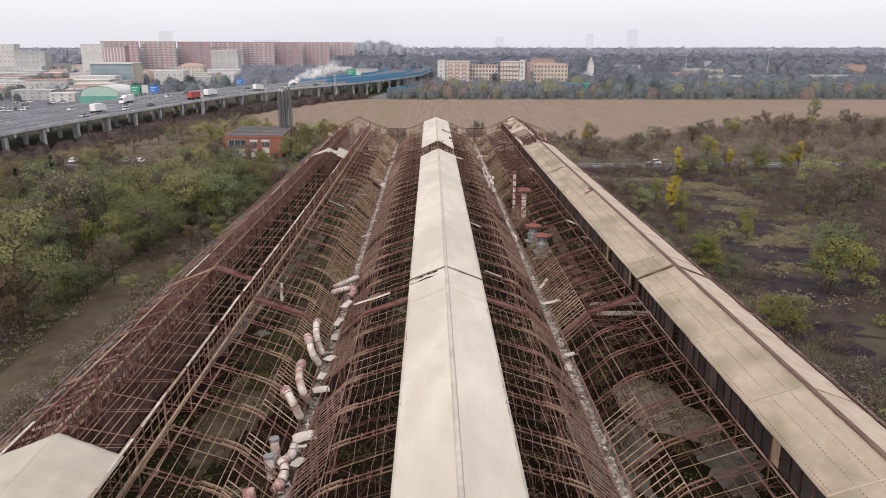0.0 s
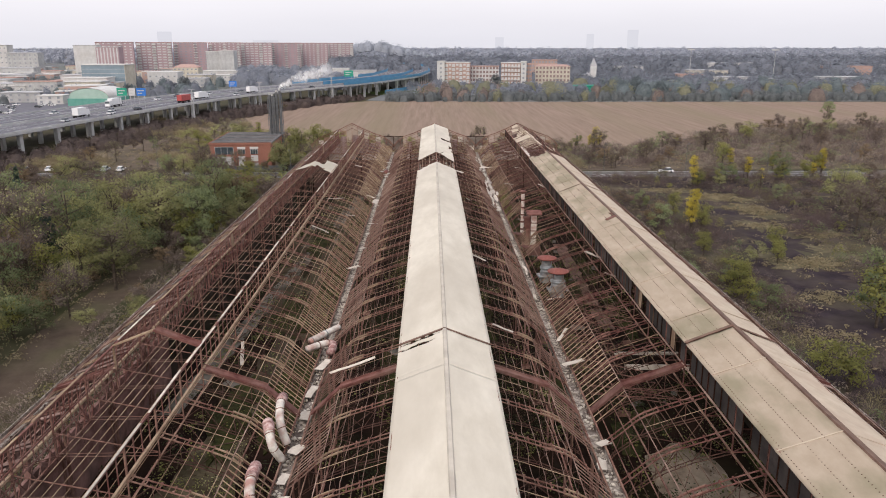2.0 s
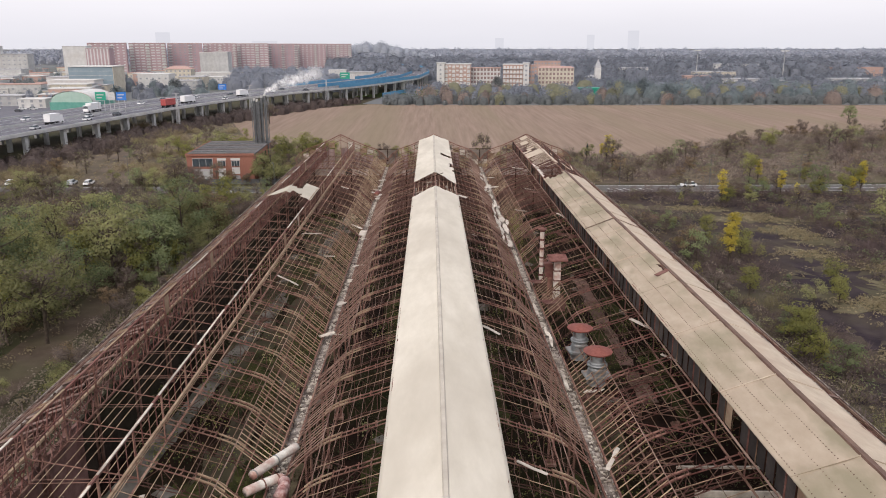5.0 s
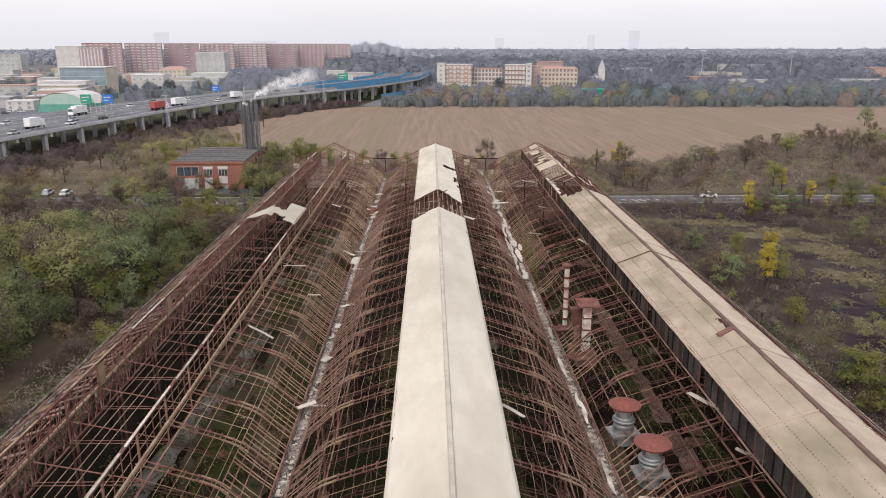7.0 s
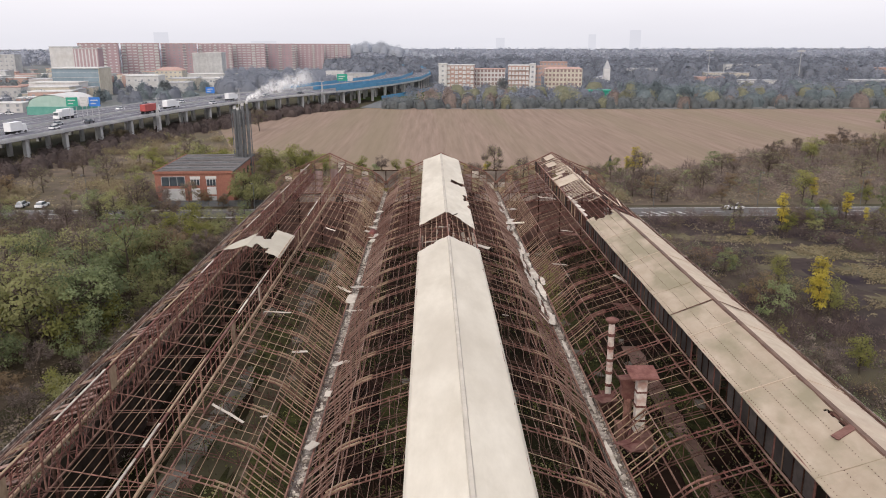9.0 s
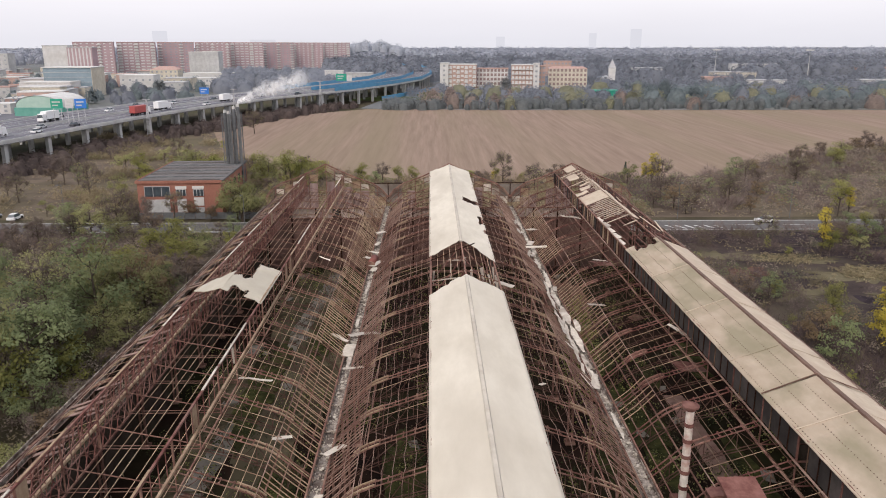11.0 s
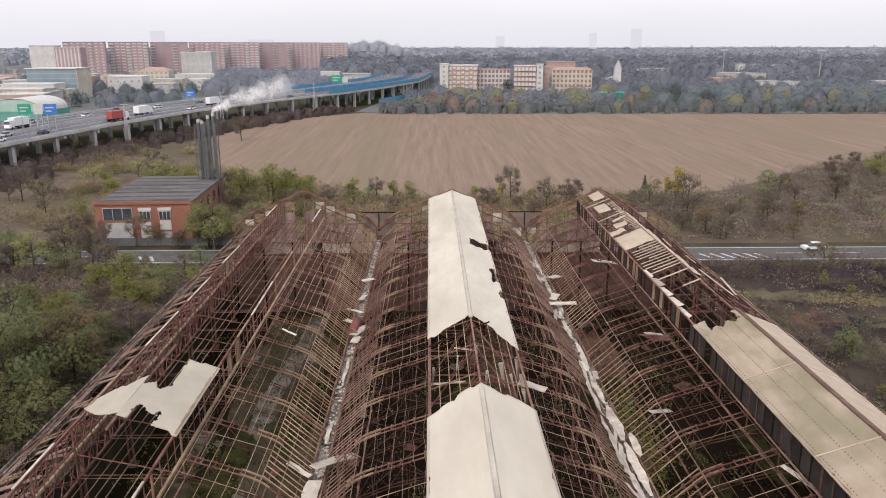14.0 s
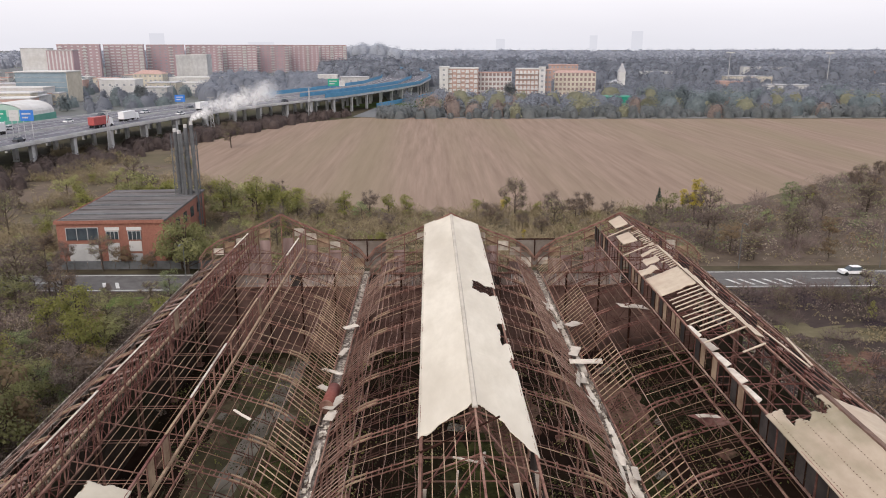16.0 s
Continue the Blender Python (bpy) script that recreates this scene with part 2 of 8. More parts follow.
PINK_WALL = mat("faded_pink_plaster", (0.13, 0.065, 0.055), (0.27, 0.16, 0.14), 0.5, 0.9, 0.02, stain=(0.06, 0.045, 0.038), stain_scale=0.3, stain_amount=0.8)
BRICK_WALL = mat("sooty_brown_brick", (0.09, 0.05, 0.042), (0.19, 0.12, 0.10), 0.8, 0.95, 0.02, stain=(0.03, 0.024, 0.02), stain_scale=0.2, stain_amount=0.7)
# dark brown base for outer walls seen only from inside
DARK_WALL = mat("dark_brick_wall", (0.02, 0.015, 0.012), (0.06, 0.046, 0.036), 0.5, 0.95, stain=(0.03, 0.034, 0.016), stain_scale=0.12)
TWIG = mat("bare_twigs", (0.10, 0.078, 0.066), (0.19, 0.152, 0.13), 0.4, 0.95, island=0.3)
LEAF_OLIVE = foliage("olive_leaves", (0.115, 0.118, 0.05), (0.205, 0.20, 0.09), treevar=0.34, gain=1.6)
LEAF_GREEN = foliage("green_leaves", (0.08, 0.098, 0.048), (0.15, 0.168, 0.08), treevar=0.32, gain=1.7)
LEAF_YELLOW = foliage("yellow_autumn_leaves", (0.26, 0.21, 0.035), (0.44, 0.36, 0.06), gain=1.35)
LEAF_LIME = foliage("yellow_green_leaves", (0.13, 0.135, 0.04), (0.225, 0.215, 0.068), gain=1.3)
LEAF_BROWN = foliage("brown_autumn_leaves", (0.115, 0.08, 0.05), (0.20, 0.145, 0.085), gain=1.25)
LEAF_PINE = foliage("dark_needles", (0.032, 0.052, 0.040), (0.07, 0.095, 0.072), gain=1.2)
STRAW = foliage("dry_straw_grass", (0.13, 0.105, 0.062), (0.22, 0.185, 0.115))
SCRUB = foliage("mixed_scrub", (0.12, 0.098, 0.078), (0.215, 0.178, 0.14))
BRAMBLE = foliage("leafless_bramble", (0.055, 0.042, 0.040), (0.105, 0.082, 0.074))
# weeds darker than the outdoor leaves, with the hall's shade put in
WEED_SHADED = foliage("shaded_hall_weeds", (0.014, 0.019, 0.007), (0.045, 0.055, 0.02), gain=1.25)
WEED_BROWN = foliage("dead_hall_weeds", (0.03, 0.02, 0.011), (0.075, 0.052, 0.03), gain=1.25)
WEED_OLIVE = foliage("olive_hall_weeds", (0.04, 0.042, 0.012), (0.095, 0.095, 0.03), gain=2.0)
BRICK = mat("red_brick", (0.23, 0.10, 0.075), (0.32, 0.155, 0.115), 2.5, 0.9, stain=(0.22, 0.10, 0.075), stain_scale=0.3)
ROOF_DARK = mat("dark_flat_roofing", (0.085, 0.078, 0.078), (0.17, 0.16, 0.158), 0.4, 0.95, stretch=(0.3, 1.5, 1))
GLASS_DARK = mat("dark_window_glass", (0.03, 0.04, 0.05), (0.07, 0.085, 0.095), 0.5, 0.15)

# ---- mesh helpers ----
class Geo:
    """Collects boxes, bars and tubes into the vertices and faces of one mesh."""

    def __init__(self):
        self.v, self.f = [], []

    def add(self, verts, faces):
        k = len(self.v)
        self.v += [tuple(p) for p in verts]
        self.f += [tuple(i + k for i in q) for q in faces]

    def hexa(self, lower, upper):
        self.add(list(lower) + list(upper), [(3, 2, 1, 0), (4, 5, 6, 7), (0, 1, 5, 4), (1, 2, 6, 5), (2, 3, 7, 6), (3, 0, 4, 7)])

    def box(self, x0, x1, y0, y1, z0, z1):
        c = [(x0, y0), (x1, y0), (x1, y1), (x0, y1)]
        self.hexa([(x, y, z0) for x, y in c], [(x, y, z1) for x, y in c])

    def bar(self, p, q, w, h=None, up=(0, 0, 1)):
        p, q = Vector(p), Vector(q)
        d = (q - p).normalized()
        u = Vector(up)
        if abs(d.dot(u)) > 0.98:
            u = Vector((0, 1, 0))
        s = d.cross(u).normalized() * (w / 2)
        t = s.cross(d).normalized() * ((h or w) / 2)
        ring = [s + t, -s + t, -s - t, s - t]
        self.hexa([p + r for r in ring], [q + r for r in ring])

    def path(self, pts, w, h=None, closed_ends=True):
        """One continuous square bar through the points."""
        h, k, rows = h or w, len(self.v), len(pts)
        pts = [Vector(p) for p in pts]
        for i, p in enumerate(pts):
            d = (pts[min(i + 1, rows - 1)] - pts[max(i - 1, 0)]).normalized()
            u = Vector((0, 0, 1)) if abs(d.z) < 0.98 else Vector((0, 1, 0))
            s = d.cross(u).normalized() * (w / 2)
            t = s.cross(d).normalized() * (h / 2)
            self.v += [tuple(p + r) for r in (s + t, -s + t, -s - t, s - t)]
        for i in range(rows - 1):
            a, b = k + 4 * i, k + 4 * i + 4
            self.f += [(a + j, a + (j + 1) % 4, b + (j + 1) % 4, b + j) for j in range(4)]
        self.f += [(k + 3, k + 2, k + 1, k), tuple(k + 4 * rows - 4 + j for j in range(4))]

    def tube(self, p, q, r0, r1=None, n=10, caps=True):
        p, q = Vector(p), Vector(q)
        r1 = r0 if r1 is None else r1
        d = (q - p).normalized()
        s = d.orthogonal().normalized()
        t = d.cross(s)
        a = [p + (s * math.cos(i * math.tau / n) + t * math.sin(i * math.tau / n)) * r0 for i in range(n)]
        b = [q + (s * math.cos(i * math.tau / n) + t * math.sin(i * math.tau / n)) * r1 for i in range(n)]
        faces = [(i, (i + 1) % n, n + (i + 1) % n, n + i) for i in range(n)]
        if caps:
            faces += [tuple(range(n))[::-1], tuple(range(n, 2 * n))]
        self.add(a + b, faces)

    def slab(self, pts, thick):
        """A plate over a polygon, thickened downwards."""
        n = len(pts)
        low = [(x, y, z - thick) for x, y, z in pts]
        self.add(list(pts) + low, [tuple(range(n)), tuple(range(2 * n - 1, n - 1, -1))] + [(i, n + i, n + (i + 1) % n, (i + 1) % n) for i in range(n)])

    def mesh(self, name, *materials):
        me = bpy.data.meshes.new(name)
        me.from_pydata(self.v, [], self.f)
        for m in materials:
            me.materials.append(m)
        me.update()
        return me


def part(name, geo, material, parent=None, label="", kind=""):
    """One mesh object, under a thing or a part."""
    data = geo.mesh(name, material) if isinstance(geo, Geo) else geo
    ob = new(name, data)
    if parent:
        ob.parent = parent
    return tagged(ob, label=label, kind=kind)


def thing(name, label, category, at=(0, 0, 0), turn=0.0, group="", kind=""):
    """An empty at the base of a thing, which its parts hang under."""
    ob = new(name)
    ob.matrix_basis = pose(*at, 0, 0, turn)
    ob.empty_display_size = 0.5
    return tagged(ob, label, category, group, kind)


def solo(name, geo, material, label, category, kind="", group=""):
    ob = part(name, geo, material)
    return tagged(ob, label, category, group, kind)


def smooth(ob):
    for p in ob.data.polygons:
        p.use_smooth = True
    return ob


def leaf_mesh(name, centres, sizes, rng, *materials, outward=None, jitter=0.5):
    """Small four-cornered leaf clumps, turned at random, round the given centres."""
    n = len(centres)
    face = rng.normal(size=(n, 3))
    face /= np.linalg.norm(face, axis=1)[:, None]
    if outward is not None:
        face = outward / np.linalg.norm(outward, axis=1)[:, None] + face * jitter
    a = np.cross(face, rng.normal(size=(n, 3)))
    a /= np.linalg.norm(a, axis=1)[:, None]
    b = np.cross(face, a)
    b /= np.linalg.norm(b, axis=1)[:, None]
    a, b = a * sizes[:, None], b * sizes[:, None] * 0.7
    k = rng.uniform(0.5, 1.0, size=(n, 4, 1))
    v = np.stack([centres + a * k[:, 0], centres + b * k[:, 1], centres - a * k[:, 2], centres - b * k[:, 3]], 1).reshape(-1, 3)
    me = bpy.data.meshes.new(name)
    me.vertices.add(4 * n)
    me.vertices.foreach_set("co", v.ravel())
    me.loops.add(4 * n)
    me.loops.foreach_set("vertex_index", np.arange(4 * n, dtype=np.int32))
    me.polygons.add(n)
    me.polygons.foreach_set("loop_start", np.arange(0, 4 * n, 4, dtype=np.int32))
    me.polygons.foreach_set("loop_total", np.full(n, 4, dtype=np.int32))
    for m in materials:
        me.materials.append(m)
    me.update(calc_edges=True)
    me.validate()
    if outward is not None:
        o = outward / np.linalg.norm(outward, axis=1)[:, None]
        me.polygons.foreach_set("use_smooth", np.ones(n, dtype=bool))
        me.normals_split_custom_set_from_vertices(np.repeat(o, 4, 0).tolist())
    return me

# ---- ground: one sheet to the horizon, with the road, field and tracks laid on it ----
def patch(name, pts, z, material, label, category, kind="structure"):
    g = Geo()
    g.slab([(x, y, z) for x, y in pts], 0.05 + z)
    return solo(name, g, material, label, category, kind)


def ragged(cx, cy, rx, ry, seed, n=130, rough=0.35):
    """An uneven outline round a centre."""
    r = random.Random(seed)
    ph = [r.uniform(0, math.tau) for _ in range(26)]
    pts = []
    for i in range(n):
        a = i * math.tau / n
        k = 1 + rough * sum(math.sin(a * (j + 2) + ph[j]) / (j + 2) ** (1.0 if j < 5 else 0.85) for j in range(26))
        pts.append((cx + rx * k * math.cos(a), cy + ry * k * math.sin(a)))
    return pts


g = Geo()
g.slab([(-4500, -400, -0.02), (4500, -400, -0.02), (4500, 4700, -0.02), (-4500, 4700, -0.02)], 0.3)
solo("ground", g, EARTH, "rough scrub earth with dry autumn grass", "ground", "structure")
patch("field", [(-98, 415), (-75, 345), (-48, 312), (-8, 292), (45, 292), (75, 300), (110, 330), (170, 372), (330, 400), (900, 400), (900, 512), (330, 514), (60, 520), (-8, 528), (-40, 530), (-70, 500)], 0.02, PLOUGHED, "wide brown stubble field with faint plough rows", "field")
patch("scrub_ground", [(-140, 246), (260, 246), (260, 390), (170, 374), (110, 332), (75, 302), (45, 294), (-8, 294), (-48, 314), (-75, 347), (-98, 417), (-135, 420)], 0.003, SCRUB_GROUND, "dry brown scrub ground behind the road", "ground")
# litter under the far woods, its pale bluish grey holds distance haze
LITTER = mat("hazed_leaf_litter", (0.115, 0.12, 0.124), (0.18, 0.185, 0.19), 0.03, 0.95, stain=(0.14, 0.145, 0.11), stain_scale=0.01)
patch("wood_floor", [(-45, 535), (0, 521), (900, 515), (2000, 900), (4400, 1600), (4400, 4690), (-4400, 4690), (-4400, 1320), (-1000, 1302), (-28, 1302), (-55, 860), (-30, 640)], 0.004, LITTER, "leaf litter under the distant woods, paled by painted haze", "ground")
patch("road", [(-300, 233.5), (400, 233.5), (400, 243), (-300, 243)], 0.03, ASPHALT, "two-lane asphalt road crossing behind the hall", "road")
for i, (x0, x1, yy, w) in enumerate([(-300, 400, 242.3, 0.16), (-300, 400, 234.2, 0.16)]):
    g = Geo()
    g.box(x0, x1, yy - w, yy + w, 0.03, 0.04)
    solo("edge_line", g, LINE, "thin white line along the road's edge", "road marking", "structure")
g = Geo()
for k in range(60):
    x = -290 + k * 11.0
    if not (44 < x < 62 or -62 < x < -44):
        g.box(x, x + 5, 238.25, 238.45, 0.03, 0.04)
solo("centre_line", g, LINE, "broken white centre line on asphalt", "road marking", "structure")
for x0, bars in ((48.5, 6), (-56.0, 2)):
    for k in range(bars):
        g = Geo()
        x = x0 + k * 2.1
        g.slab([(x, 235.2, 0.045), (x + 0.6, 235.2, 0.045), (x - 0.8, 238.2, 0.045), (x - 1.4, 238.2, 0.045)], 0.01)
        solo("hatch_mark", g, LINE, "slanting white hatch bar on the asphalt", "road marking", "structure", "hatch bars on the road")
patch("dirt_track", [(-46, 20), (-52, 20), (-51.5, 60), (-52.5, 85), (-54.5, 110), (-55, 135), (-53, 165), (-54, 200), (-58, 233.5), (-53, 233.5), (-49.5, 200), (-48.5, 165), (-48.5, 130), (-47, 105), (-45.5, 85), (-45, 50)], 0.02, DIRT_PATH, "bare brown dirt track beside the hall", "track")
patch("grass_verge", ragged(-52, 227, 6, 4.5, 4), 0.015, LAWN, "short green grass beside the road", "grass")
patch("clearing", ragged(-92, 160, 16, 10, 8), 0.015, LAWN, "small grassy clearing among trees", "grass")
patch("kerb_walk", ragged(-46, 224, 5, 5, 14), 0.02, SAND, "pale trodden ground at the road corner", "ground")
patch("waste_ground", [(33, 40), (60, 40), (190, 200), (190, 231), (33, 231)], 0.006, WASTE, "dark waste ground of bare soil and dead grass", "ground")
for i, (cx, cy, rx, ry) in enumerate([(60, 137, 8, 7), (67, 155, 7, 7), (57, 113, 9, 8), (63, 170, 6, 6), (66, 184, 7, 5), (62, 228, 28, 4), (95, 224, 34, 5), (82, 215, 22, 5), (85, 172, 7, 8), (88, 191, 10, 8), (71, 128, 11, 6), (150, 222, 30, 6), (50, 96, 8, 6), (57, 199, 5, 4)]):
    patch("burnt_patch", ragged(cx, cy, rx, ry, 30 + i, rough=0.5), 0.012 + 0.002 * i, BURNT, "black burnt waste ground between bushes", "ground")
for i, (cx, cy, rx, ry) in enumerate([(72, 201, 8, 5), (62, 212, 7, 2.6), (55, 192, 4, 3), (77, 181, 5, 4), (73, 190, 5, 4), (70, 171, 3, 5), (79, 164, 6, 3), (67, 143, 5, 4), (75, 151, 4, 5), (61, 147, 2.5, 4), (92, 203, 9, 2.2), (49, 214, 7, 3)]):
    patch("pale_patch", ragged(cx, cy, rx, ry, 60 + i, rough=0.55), 0.045 + 0.002 * i, SAND, "pale dry patch of trampled grass", "ground")
patch("pink_rubble", ragged(51, 203.5, 3.2, 3.4, 90, rough=0.5), 0.08, RUBBLE_RED, "pinkish brick rubble on waste ground", "rubble")

# ---- the ruined hall: three bays of steel roof with ridge lanterns ----
CX = (-20.95, 0.0, 20.95)
Y0, Y1, STEP = 4.65, 208.0, 4.75
FRAMES = [Y0 + STEP * k for k in range(43)]
LX, LTOP, LRIDGE, LBASE = 3.15, 16.9, 18.15, 15.0
KX, KZ, VX, VZ = 7.75, 13.35, 10.1, 11.15
rng = random.Random(11)

hall = thing("factory_hall", "ruined three-bay steel factory hall stripped of most roofing", "building")
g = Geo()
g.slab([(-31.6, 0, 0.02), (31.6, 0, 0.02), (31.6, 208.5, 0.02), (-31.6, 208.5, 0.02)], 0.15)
solo("floor", g, FLOOR, "overgrown factory floor strewn with rubble, near-black with painted shade", "floor", "structure")


def rafter_mesh():
    """A laced rafter of two chords, bent at the knee, with its lower tie and lacing."""
    g = Geo()
    top = [(LX - 0.1, LBASE), (KX - 1.3, KZ + 0.5), (KX - 0.45, KZ + 0.14), (KX, KZ - 0.12), (KX + 0.5, KZ - 0.52), (VX, VZ)]
    for y in (-0.25, 0.25):
        g.path([(x, y, z) for x, z in top], 0.055, 0.07)
    for i in range(9):
        x = LX + 0.3 + i * 0.75
        z = float(np.interp(x, [p[0] for p in top], [p[1] for p in top])) + 0.02
        g.bar((x, -0.25, z), (x, 0.25, z), 0.05, 0.05)
        for y in (-0.25, 0.25):
            g.box(x - 0.05, x + 0.05, y - 0.05, y + 0.05, z, z + 0.1)
    upper = g.mesh("rafter", RUST)
    g = Geo()
    low = [(LX, 13.4), (5.6, 12.75), (7.6, 11.9), (9.3, 10.6), (9.9, 9.3)]
    web = [(9.3, 10.6), (8.7, 12.3), (7.6, 11.9), (6.6, 13.75), (5.6, 12.75), (4.5, 14.4), (LX, 13.4)]
    for y in (-0.16, 0.16):
        g.path([(x, y, z) for x, z in low], 0.05)
    g.path([(x, 0, z) for x, z in web], 0.05)
    for x, z0, z1 in ((4.5, 13.05, 14.4), (6.6, 12.3, 13.75), (8.7, 11.05, 12.3)):
        g.bar((x, 0, z0), (x, 0, z1), 0.045)
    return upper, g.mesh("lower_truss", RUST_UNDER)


def knee_mesh():
    """The pale plated knee of a rafter."""
    g = Geo()
    for y in (-0.25, 0.25):
        g.path([(KX - 1.25, y, KZ + 0.53), (KX - 0.45, y, KZ + 0.2), (KX, y, KZ - 0.05), (KX + 0.4, y, KZ - 0.38)], 0.085, 0.09)
    return g.mesh("knee_plate", GUSSET)


def lantern_mesh(bare_=False):
    """One frame of the ridge lantern: posts, sloping rafters, tie and struts."""
    g = Geo()
    for s in (-1, 1):
        g.bar((s * LX, 0, LBASE - 0.1), (s * LX, 0, LTOP - 0.1), 0.11)
        if not bare_:
            g.bar((s * LX, 0, LTOP - 0.12), (0, 0, LRIDGE - 0.14), 0.06, 0.08)
        g.bar((s * LX, 0, 13.4), (s * LX, 0, LBASE), 0.08)
        if bare_:
            continue
        g.bar((s * 0.2, 0, 17.8), (s * 2.0, 0, LBASE), 0.035)
        g.bar((s * LX, 0, 13.4), (0, 0, 14.9), 0.045)
    if bare_:
        for y in (-0.18, 0.18):
            g.bar((-LX, y, 13.6), (LX, y, 13.6), 0.03, 0.04)
        g.bar((-LX, 0, LBASE + 0.1), (LX, 0, 13.75), 0.05, 0.06)
        return g.mesh("lantern_frame", RUST)
    g.bar((-LX, 0, LBASE), (LX, 0, LBASE), 0.08, 0.10)
    g.bar((-LX, 0, 13.4), (LX, 0, 13.4), 0.07, 0.08)
    g.bar((0, 0, 13.4), (0, 0, LRIDGE - 0.15), 0.045)
    return g.mesh("lantern_frame", RUST)


(RAFTER, TRUSS), KNEE, LANTERN = rafter_mesh(), knee_mesh(), lantern_mesh()
OPEN_LANTERN = lantern_mesh(True)
RED_LANTERN = LANTERN.copy()
RED_LANTERN.materials[0] = RUST_RED
RED_RAFTER = RAFTER.copy()
RED_RAFTER.materials[0] = RUST_RED
RUSTED_KNEE = KNEE.copy()
RUSTED_KNEE.materials[0] = RUST
for cx in CX:
    for k, y in enumerate(FRAMES):
        for s in (-1, 1):
            for name, me in (("rafter", RED_RAFTER if cx > 5 else RAFTER), ("lower_truss", TRUSS), ("knee_plate", RUSTED_KNEE if cx > 5 else KNEE)):
                ob = part(name, me, None, hall)
                ob.matrix_basis = pose(cx, y + rng.uniform(-0.05, 0.05), rng.uniform(-0.05, 0.03), 0, rng.uniform(-0.25, 0.25), 0 if s > 0 else 180)
        ob = part("lantern_frame", OPEN_LANTERN if cx < -5 else RED_LANTERN if cx > 5 else LANTERN, None, hall)
        ob.matrix_basis = pose(cx, y, 0, 0, 0, rng.uniform(-0.6, 0.6))

# heavier red oxide cross beams, one frame in eight
for y in (66.4,):
    for cx in CX:
        for s in (-1, 1):
            g = Geo()
            g.bar((cx + s * LX, y, LBASE + 0.12), (cx + s * KX, y, KZ + 0.16), 0.75, 0.1)
            g.bar((cx + s * KX, y, KZ + 0.16), (cx + s * VX, y, VZ + 0.1), 0.75, 0.1)
            for dy in (-0.36, 0.36):
                g.bar((cx + s * LX, y + dy, LBASE + 0.18), (cx + s * KX, y + dy, KZ + 0.22), 0.06, 0.2)
            part("expansion_beam", g, RUST_RED, hall, "broad red oxide steel beam")
g = Geo()
g.bar((CX[0], 66.4, LRIDGE), (CX[0] + LX, 66.4, LTOP), 0.75, 0.1)
for dy in (-0.36, 0.36):
    g.bar((CX[0], 66.4 + dy, LRIDGE + 0.06), (CX[0] + LX, 66.4 + dy, LTOP + 0.06), 0.06, 0.2)
part("expansion_beam", g, RUST_RED, hall, "broad red oxide steel beam")
g = Geo()
g.bar((CX[0], 66.4, LRIDGE), (CX[0] - LX, 66.4, LTOP), 0.22, 0.12)
g.bar((CX[0] - LX, 66.4, LTOP), (CX[0] - LX, 66.4, LBASE), 0.14, 0.12)
part("lantern_rafter", g, GUSSET, hall, "pale weathered lantern rafter")

# columns under the valleys and at the outer walls, with their brackets
g = Geo()
for dx in (-0.22, 0.22):
    g.bar((dx, 0, 0), (dx, 0, 10.9), 0.16, 0.3)
for i in range(13):
    g.bar((-0.22, 0, 0.6 + i * 0.8), (0.22, 0, 1.1 + i * 0.8), 0.06)
g.box(-0.5, 0.5, -0.5, 0.5, 0, 0.25)
COLUMN = g.mesh("column", RUST)
for x in (-31.3, -10.45, 10.45, 31.3):
    for y in FRAMES[::2]:
        ob = part("column", COLUMN, None, hall)
        ob.matrix_basis = pose(x, y, 0)

# longitudinal purlins over the upper slopes, thin, bent and partly missing
for bay, cx in enumerate(CX):
    for s in (-1, 1):
        for i in range(7):
            k = (i + 0.5) / 7
            x, z = LX + (KX - LX) * k, LBASE + (KZ - LBASE) * k + 0.13
            run = []
            for j, y in enumerate(FRAMES):
                px, pz = x + rng.uniform(-0.04, 0.04), z + rng.uniform(-0.05, 0.03)
                run.append((cx + s * px, y, pz))
                if (rng.random() < 0.05 or j == len(FRAMES) - 1) and len(run) > 1:
                    g = Geo()
                    g.path(run, 0.026 if bay == 1 else 0.03, 0.036)
                    part("purlin", g, BAR_DARK if bay == 2 else BAR_BROWN if bay == 1 or s < 0 else PURLIN, hall)
                    run = []
                elif bay == 1:
                    drop = rng.uniform(0.12, 0.42)
                    run += [(cx + s * (px + rng.uniform(-0.1, 0.1)), y + STEP * q, pz - drop * 4 * q * (1 - q)) for q in (0.2, 0.5, 0.8)]
        for name, x, z, w, m in (("knee_rail", KX - 0.02, KZ + 0.1, 0.05, BAR_BROWN), ("eave_rail", VX - 0.1, VZ + 0.22, 0.12, RUST), ("lantern_sill", LX + 0.12, LBASE + 0.1, 0.16 if bay == 0 else 0.09, GUSSET if bay == 0 else BAR_BROWN), ("lower_rail", 7.6, 11.9, 0.09, RUST), ("tie_rail", LX, 13.4, 0.1, RUST)):
            g = Geo()
            g.path([(cx + s * x, y, z + rng.uniform(-0.03, 0.03)) for y in FRAMES], w)
            part(name, g, m, hall)

